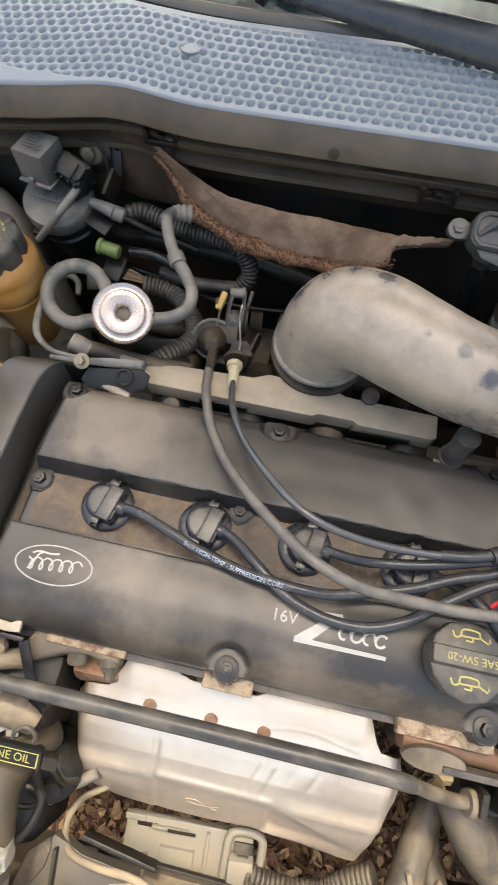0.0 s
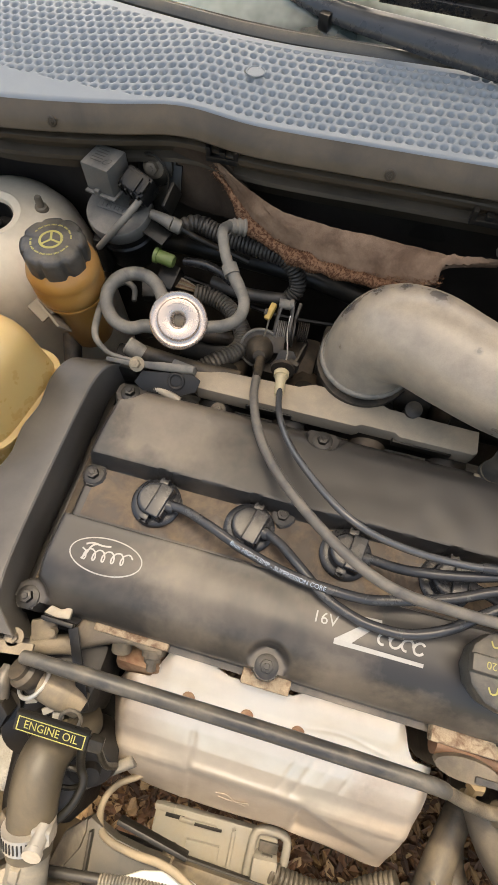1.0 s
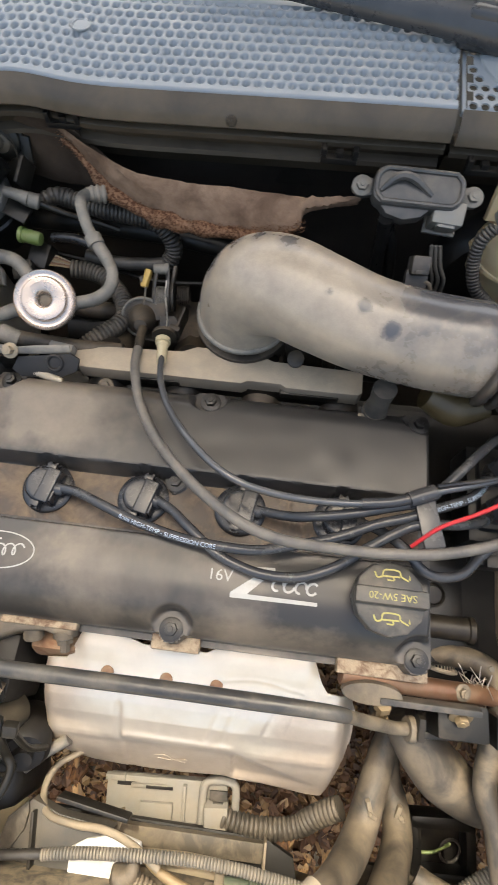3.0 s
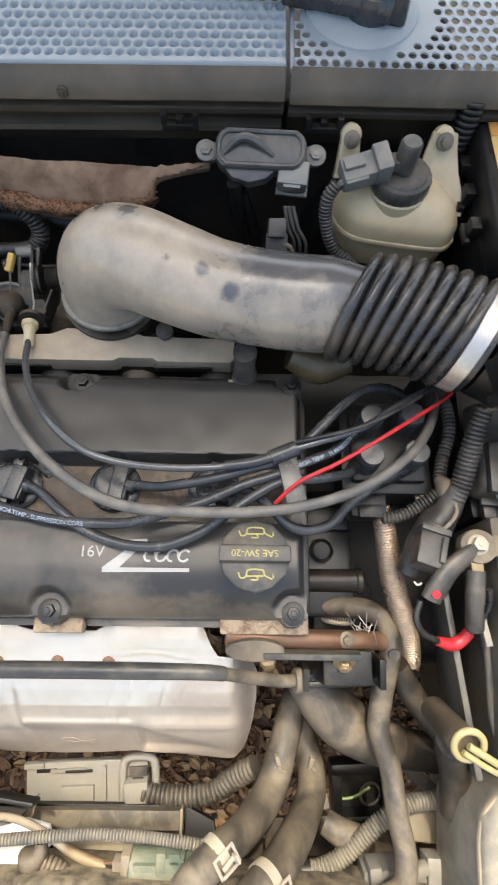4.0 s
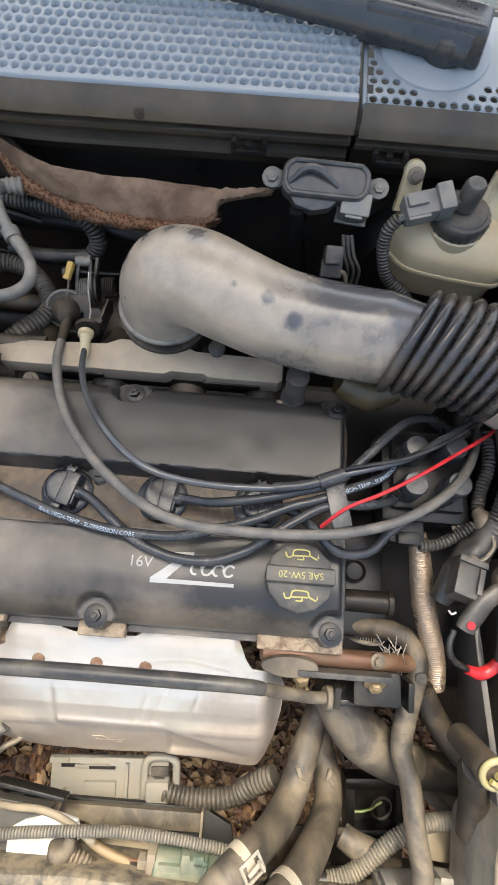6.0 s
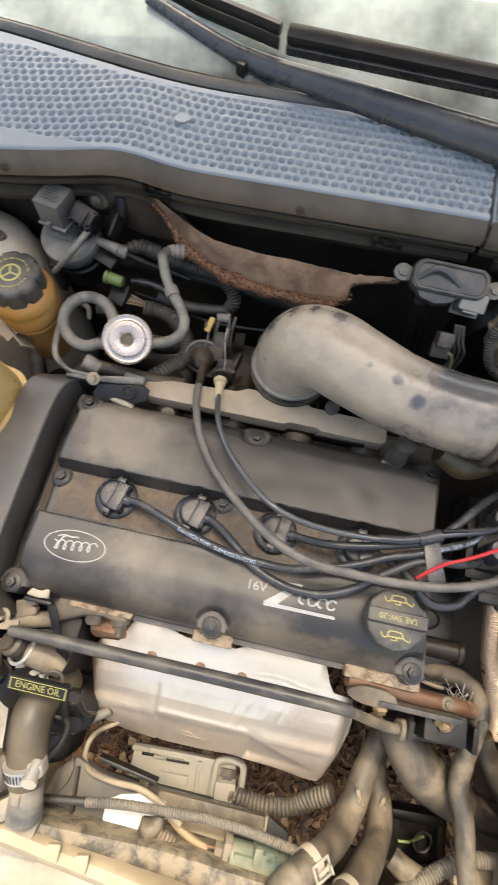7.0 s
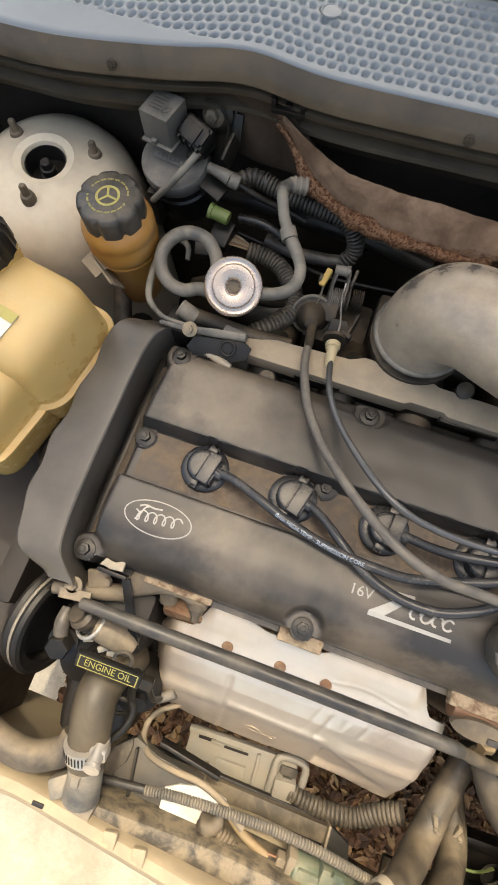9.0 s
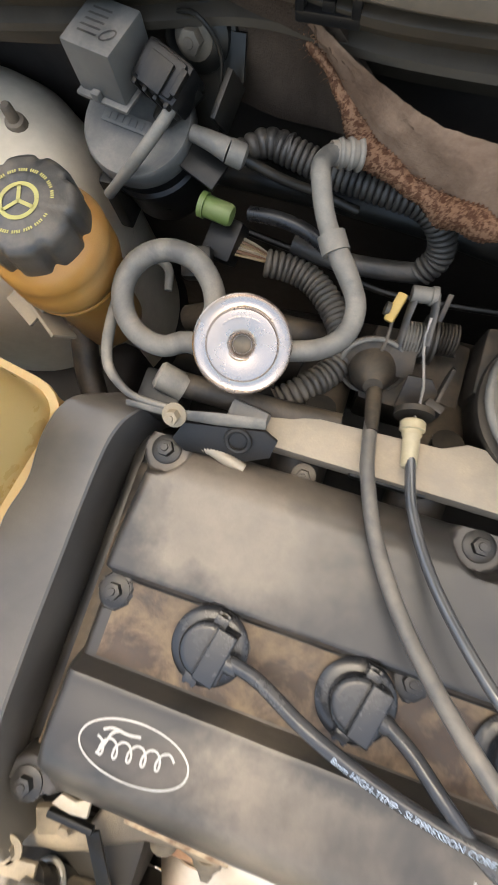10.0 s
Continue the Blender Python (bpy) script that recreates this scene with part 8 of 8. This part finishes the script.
# the sunlit patch is a separate, whiter plate laid on the shroud
part("sunlit_face", plate([(-0.076, -0.198), (-0.062, -0.190), (-0.050, -0.187), (-0.034, -0.182), (-0.012, -0.187), (-0.006, -0.200), (-0.026, -0.224), (-0.074, -0.220)], 0.736, 0.7405, 0.001), M_SUNLITPL, sh, "white corner of the shroud, sunlight painted in")
part("flange", plate([(-0.12, -0.192), (0.105, -0.192), (0.107, -0.21), (-0.117, -0.21)], 0.672, 0.682, 0.0025), M_TRAYPALE, sh, "tan dusty flange along the shroud")
part("ledge", plate([(-0.025, -0.207), (0.029, -0.205), (0.071, -0.207), (0.07, -0.229), (0.02, -0.228), (-0.016, -0.223)], 0.690, 0.700, 0.002), M_BUMPER, sh, "dusty tan ledge under the conduit")
part("end_plate", rbox((0.106, -0.201, 0.683), (0.003, 0.026, 0.016), 0.001), M_PALEDUST, sh)
part("strap", sweep([(-0.046, -0.181, 0.69), (-0.044, -0.183, 0.7), (-0.046, -0.193, 0.705), (-0.052, -0.205, 0.7)], 0.0075, 8, 0.004, flat=0.3), M_PALEDUST, sh)
solid("thin_loop_pipe", sweep([(-0.080, -0.120, 0.705), (-0.096, -0.131, 0.710), (-0.110, -0.140, 0.712), (-0.118, -0.153, 0.715), (-0.116, -0.167, 0.724), (-0.102, -0.176, 0.740), (-0.074, -0.178, 0.748), (-0.043, -0.176, 0.757), (-0.016, -0.183, 0.760), (0.010, -0.198, 0.758)], 0.0034, 12, 0.004), M_PALEDUST, "cream plastic pipe looping below the heat shield", "pipe", (-0.1, -0.15, 0.71))
lf = thing("wiring_loom", "tan dusty corrugated conduit along the fan shroud", "wiring loom", (0.02, -0.19, 0.775))
part("conduit", sweep([(-0.092, -0.1955, 0.770), (-0.060, -0.190, 0.772), (-0.020, -0.186, 0.773), (0.03, -0.183, 0.773), (0.075, -0.184, 0.773), (0.112, -0.188, 0.772), (0.138, -0.192, 0.770)], 0.0042, 14, 0.003, ribs=(0.0029, 0.0009)), M_PALERIB, lf)
part("tail", sweep([(-0.145, -0.204, 0.766), (-0.115, -0.199, 0.768), (-0.090, -0.195, 0.770)], 0.0042, 10, 0.005), M_RUBBER, lf)
part("brown_wire", sweep([(-0.006, -0.199, 0.74), (0.006, -0.206, 0.738), (0.025, -0.214, 0.737), (0.044, -0.219, 0.737)], [0.0025, 0.0042, 0.0046, 0.0040], 12, 0.004), M_BRASS, lf, "brown sleeved wire")
for k in range(3):
    part("loose_wire", sweep([(0.042, -0.216 - 0.002 * k, 0.739), (0.050, -0.215 - 0.003 * k, 0.741), (0.059, -0.213 - 0.003 * k, 0.745)], 0.0016, 8, 0.004), (M_COPPER, M_BLACKD, M_PALEDUST)[k], lf)
part("knot", sweep([(-0.014, -0.196, 0.75), (-0.015, -0.205, 0.748), (-0.02, -0.213, 0.745), (-0.028, -0.22, 0.742)], [0.004, 0.008, 0.0095, 0.006], 16, 0.0015, wobble=0.7, weave=0.25), M_LOOMTAN, lf, "crumpled pale tape")
part("stub", sweep([(-0.012, -0.213, 0.745), (0.001, -0.218, 0.743), (0.013, -0.227, 0.74)], 0.0062, 14, 0.002, ribs=(0.0040, 0.0012)), M_LOOMTAN, lf)
gc = thing("fan_plug", "dusty green-grey electrical plug on the fan shroud", "connector", (0.10, -0.215, 0.74))
GP = pose(0.070, -0.2165, 0.742, 18, 0, -1)
part("collar", turned(join(rbox((-0.006, 0, 0), (0.009, 0.036, 0.024), 0.003), rbox((-0.014, 0, 0), (0.010, 0.014, 0.012), 0.002)), GP), M_PALEDUST, gc)
part("barrel", turned(join(lathe([(0.0125, -0.004), (0.0150, -0.002), (0.0150, 0.024), (0.0135, 0.026), (0, 0.026)], (0, 0, 0), (1, 0, 0), 28), rbox((0.012, 0.0, 0.009), (0.022, 0.022, 0.010), 0.002)), GP), M_GREENCON, gc)
part("shell", turned(join(rbox((0.034, 0.001, 0.002), (0.026, 0.035, 0.026), 0.003), rbox((0.058, -0.001, 0.0), (0.024, 0.030, 0.022), 0.003), rbox((0.026, 0.014, 0.012), (0.008, 0.018, 0.007), 0.001), rbox((0.038, 0.017, 0.012), (0.010, 0.010, 0.006), 0.001), rbox((0.045, 0.0, 0.014), (0.003, 0.030, 0.004), 0.0008)), GP), M_GREENCON, gc)
part("green_dot", turned(lathe([(0.0042, 0), (0.0035, 0.0012), (0, 0.0014)], (0.034, -0.006, 0.0148), (0, 0, 1), 14), GP), M_GREEN, gc)
part("end_ring", turned(rbox((0.072, -0.001, 0.001), (0.005, 0.034, 0.025), 0.002), GP), M_PALEDUST, gc)
gb = thing("sensor_bracket", "grey plastic sensor bracket with slots", "bracket", (0.0, -0.18, 0.63))
GM = pose(-0.005, -0.178, 0.640, 14, 0, 3)
part("plate", turned(plate(rounded(0.135, 0.048, 0.006), -0.005, 0.004, 0.002), GM), M_PALECON, gb)
for c, d in (((-0.02, 0.016, 0.006), (0.04, 0.004, 0.004)), ((0.02, 0.0, 0.006), (0.004, 0.04, 0.006)), ((-0.058, 0.022, 0.003), (0.022, 0.006, 0.008)), ((0.010, -0.021, 0.001), (0.10, 0.004, 0.012))):
    part("rib", turned(rbox(c, d, 0.001), GM), M_PALECON, gb)
part("raised_pad", turned(rbox((-0.01, -0.008, 0.006), (0.036, 0.016, 0.005), 0.001), GM), M_PALECON, gb)
part("slot", turned(join(rbox((-0.045, 0.016, 0.0038), (0.022, 0.004, 0.002), 0.0005), rbox((-0.008, 0.016, 0.0085), (0.030, 0.003, 0.001), 0.0003)), GM), M_DARK, gb)
part("loop_frame", turned(sweep([(0.040, -0.028, 0.006), (0.0405, 0.000, 0.010), (0.042, 0.022, 0.010), (0.050, 0.029, 0.010), (0.068, 0.029, 0.010), (0.076, 0.024, 0.010), (0.077, 0.006, 0.008), (0.077, -0.004, 0.004)], 0.0046, 10, 0.003), GM), M_PALECON, gb)
part("frame_slot", turned(join(rbox((0.058, 0.014, 0.010), (0.020, 0.010, 0.003), 0.001), rbox((0.058, 0.006, 0.012), (0.012, 0.004, 0.004), 0.001)), GM), M_CAPGREY, gb)
part("plug", join(rbox((0.052, -0.182, 0.648), (0.026, 0.024, 0.022), 0.003, (15, 0, 5)), ), M_PALECON, gb)
part("conduit", sweep([(0.058, -0.184, 0.650), (0.085, -0.188, 0.650), (0.115, -0.187, 0.652), (0.142, -0.180, 0.655), (0.160, -0.166, 0.662), (0.182, -0.154, 0.672)], [0.009, 0.0100, 0.0100, 0.0100, 0.0110, 0.011], 16, 0.003, ribs=(0.0052, 0.0012), wobble=0.12), M_LOOMDARK, gb)

# crossmember and front panel
cm = thing("crossmember", "dust-spotted steel radiator crossmember", "crossmember", (0.05, -0.225, 0.75))
rows = [[(x, -0.2175 - 0.045 * max(x, 0.0) - d, 0.768 + h + 0.012 * smooth(0.0, -0.15, x)) for x in np.linspace(-0.150, 0.34, 60)] for d, h in ((-0.002, -0.06), (0.0, -0.004), (0.003, 0.0), (0.012, 0.002), (0.020, 0.001), (0.024, -0.003), (0.026, -0.06))]
part("beam", sheet(rows, 0.002), M_BEAMSPOT, cm)
part("end_bracket", join(rbox((-0.142, -0.2215, 0.784), (0.026, 0.022, 0.010), 0.003, (0, 0, -8)), rbox((-0.150, -0.231, 0.78), (0.010, 0.020, 0.016), 0.003)), M_PALEDUST, cm)
fp = thing("front_panel", "tan dusty front bumper top panel with clips", "bumper", (-0.1, -0.26, 0.75))
rows = [[(x, -0.2405 - 0.10 * min(0.25, max(x, -0.20)) - d, 0.788 + h) for x in np.linspace(-0.62, 0.60, 80)] for d, h in ((-0.003, -0.05), (0.0, -0.004), (0.004, 0.001), (0.013, 0.003), (0.018, -0.001), (0.021, -0.007), (0.0235, -0.016), (0.025, -0.05), (0.022, -0.30))]
part("panel", sheet(rows, 0.0025), M_BUMPER, fp)
for x in (-0.105, -0.075, 0.02):
    part("clip", join(rbox((x, -0.2425 - 0.10 * x, 0.793), (0.013, 0.010, 0.008), 0.002, (0, 0, 10)), rbox((x + 0.004, -0.2455 - 0.10 * x, 0.792), (0.005, 0.014, 0.006), 0.001)), M_BUMPER, fp)
part("slot", rbox((-0.180, -0.2335, 0.7905), (0.012, 0.004, 0.003), 0.001), M_DARK, fp)

# battery side of the front
ac = thing("washer_bottle_neck", "dusty grey plastic ducting at the front corner", "duct", (0.39, -0.18, 0.8))
part("shell", plate([(0.352, -0.245), (0.358, -0.175), (0.362, -0.155), (0.378, -0.137), (0.402, -0.129), (0.46, -0.128), (0.52, -0.14), (0.52, -0.245)], 0.72, 0.822, 0.016, None, 4), M_MOTTLED, ac)
part("rim", sweep([(0.356, -0.235, 0.812), (0.362, -0.168, 0.812), (0.378, -0.143, 0.814), (0.405, -0.135, 0.815), (0.46, -0.134, 0.815)], 0.003, 8, 0.005), M_PALEDUST, ac)
yr = thing("transmission_dipstick", "yellow plastic ring handle on a dusty pipe", "dipstick handle", (0.336, -0.095, 0.86))
part("ring", turned(sweep([(0.0115 * math.cos(radians(a)), 0.0115 * math.sin(radians(a)), 0) for a in range(-40, 300, 20)], 0.0028, 10, 0.003), pose(0.3385, -0.0935, 0.868, 25, 0, 0)), M_YELLOWHANDLE, yr)
part("shaft", join(sweep([(0.337, -0.0935, 0.871), (0.352, -0.102, 0.869), (0.366, -0.110, 0.864)], 0.0028, 10, 0.004), sweep([(0.333, -0.098, 0.869), (0.350, -0.108, 0.866), (0.364, -0.115, 0.860)], 0.0024, 10, 0.004)), M_YELLOWHANDLE, yr)
part("pipe_head", lathe([(0.011, -0.05), (0.0125, -0.012), (0.0135, -0.004), (0.0125, 0.0), (0, 0.0)], (0.337, -0.094, 0.862), (0.1, -0.35, 0.9), 24), M_TANDARK, yr)
part("pipe", sweep([(0.338, -0.095, 0.84), (0.350, -0.108, 0.80), (0.362, -0.135, 0.77), (0.365, -0.17, 0.75)], 0.014, 16, 0.006), M_TANDARK, yr)
cr = thing("wiring_loom", "pale ribbed conduit curving down at the front", "wiring loom", (0.3, -0.2, 0.71))
part("conduit", sweep([(0.372, -0.172, 0.712), (0.350, -0.172, 0.716), (0.328, -0.176, 0.718), (0.305, -0.188, 0.718), (0.285, -0.203, 0.716), (0.266, -0.218, 0.714), (0.246, -0.227, 0.714), (0.220, -0.231, 0.714)], 0.0078, 16, 0.003, ribs=(0.0036, 0.0010)), M_PALERIB, cr)
part("cuff", sweep([(0.234, -0.229, 0.714), (0.216, -0.231, 0.714)], 0.0105, 14, 0.003), M_BLACKD, cr)
bx = thing("cable_box", "black plastic cable box with coiled wire down between the hoses", "box", (0.3, -0.19, 0.6))
BX = pose(0.309, -0.192, 0.604, 8, 0, 3)
part("box", turned(join(rbox((0, 0.026, 0), (0.072, 0.014, 0.030), 0.005), rbox((0, -0.027, 0), (0.064, 0.010, 0.028), 0.004), rbox((-0.030, 0, 0), (0.012, 0.056, 0.028), 0.004), rbox((0.031, 0, 0), (0.012, 0.056, 0.028), 0.004), rbox((0, 0, -0.010), (0.060, 0.050, 0.006), 0.001)), BX), M_BLACK, bx)
part("wire_loop", turned(torus((0.010, -0.004, 0.004), (0.2, -0.2, 1), 0.0125, 0.0016, 28, 8), BX), M_CAPGREY, bx)
part("yellow_wire", turned(sweep([(-0.034, -0.006, 0.006), (-0.012, -0.004, 0.010), (0.010, 0.004, 0.006)], 0.0018, 8, 0.004), BX), M_GREEN, bx)
part("tab", turned(rbox((-0.045, -0.004, 0.004), (0.008, 0.026, 0.004), 0.001, (0, 0, 12)), BX), M_PALECON, bx)
solid("pale_strut", rbox((0.388, -0.186, 0.615), (0.10, 0.014, 0.006), 0.002, (0, 8, -38)), M_HOSEGREY, "pale dusty metal strut low in the bay", "strut", (0.388, -0.186, 0.615))
lk = thing("bonnet_latch", "dusty latch block with pale plastic pieces", "latch", (0.31, -0.215, 0.7))
part("block", join(rbox((0.300, -0.228, 0.722), (0.040, 0.020, 0.03), 0.004, (10, 0, 4)), rbox((0.290, -0.226, 0.735), (0.012, 0.026, 0.022), 0.003, (10, 0, 4)), rbox((0.330, -0.228, 0.722), (0.020, 0.018, 0.020), 0.003)), M_CONNECT, lk)
part("pale_block", join(rbox((0.362, -0.226, 0.718), (0.042, 0.024, 0.026), 0.004, (0, 0, -3)), rbox((0.330, -0.222, 0.733), (0.024, 0.010, 0.010), 0.003, (20, 0, 15))), M_PALECON, lk)
part("plate", plate([(0.325, -0.185), (0.345, -0.178), (0.375, -0.184), (0.382, -0.215), (0.345, -0.212), (0.322, -0.205)], 0.690, 0.700, 0.003), M_BUMPER, lk)
part("stub", sweep([(0.252, -0.195, 0.70), (0.268, -0.203, 0.705), (0.290, -0.21, 0.70)], [0.012, 0.0135, 0.012], 16, 0.005), M_DUSTHOSE, lk)
solid("lower_panel", rbox((0.27, -0.238, 0.600), (0.15, 0.040, 0.008), 0.003, (6, 0, 2)), M_TANDARK, "dusty dark lower panel between the hoses", "panel", (0.27, -0.215, 0.628))
solid("gearbox", join(rbox((0.33, 0.05, 0.60), (0.22, 0.20, 0.22), 0.03, seg=3), rbox((0.30, -0.03, 0.66), (0.12, 0.08, 0.10), 0.02, seg=3)), M_DARK, "dark gearbox casing deep in the bay", "gearbox", (0.33, 0.05, 0.5))
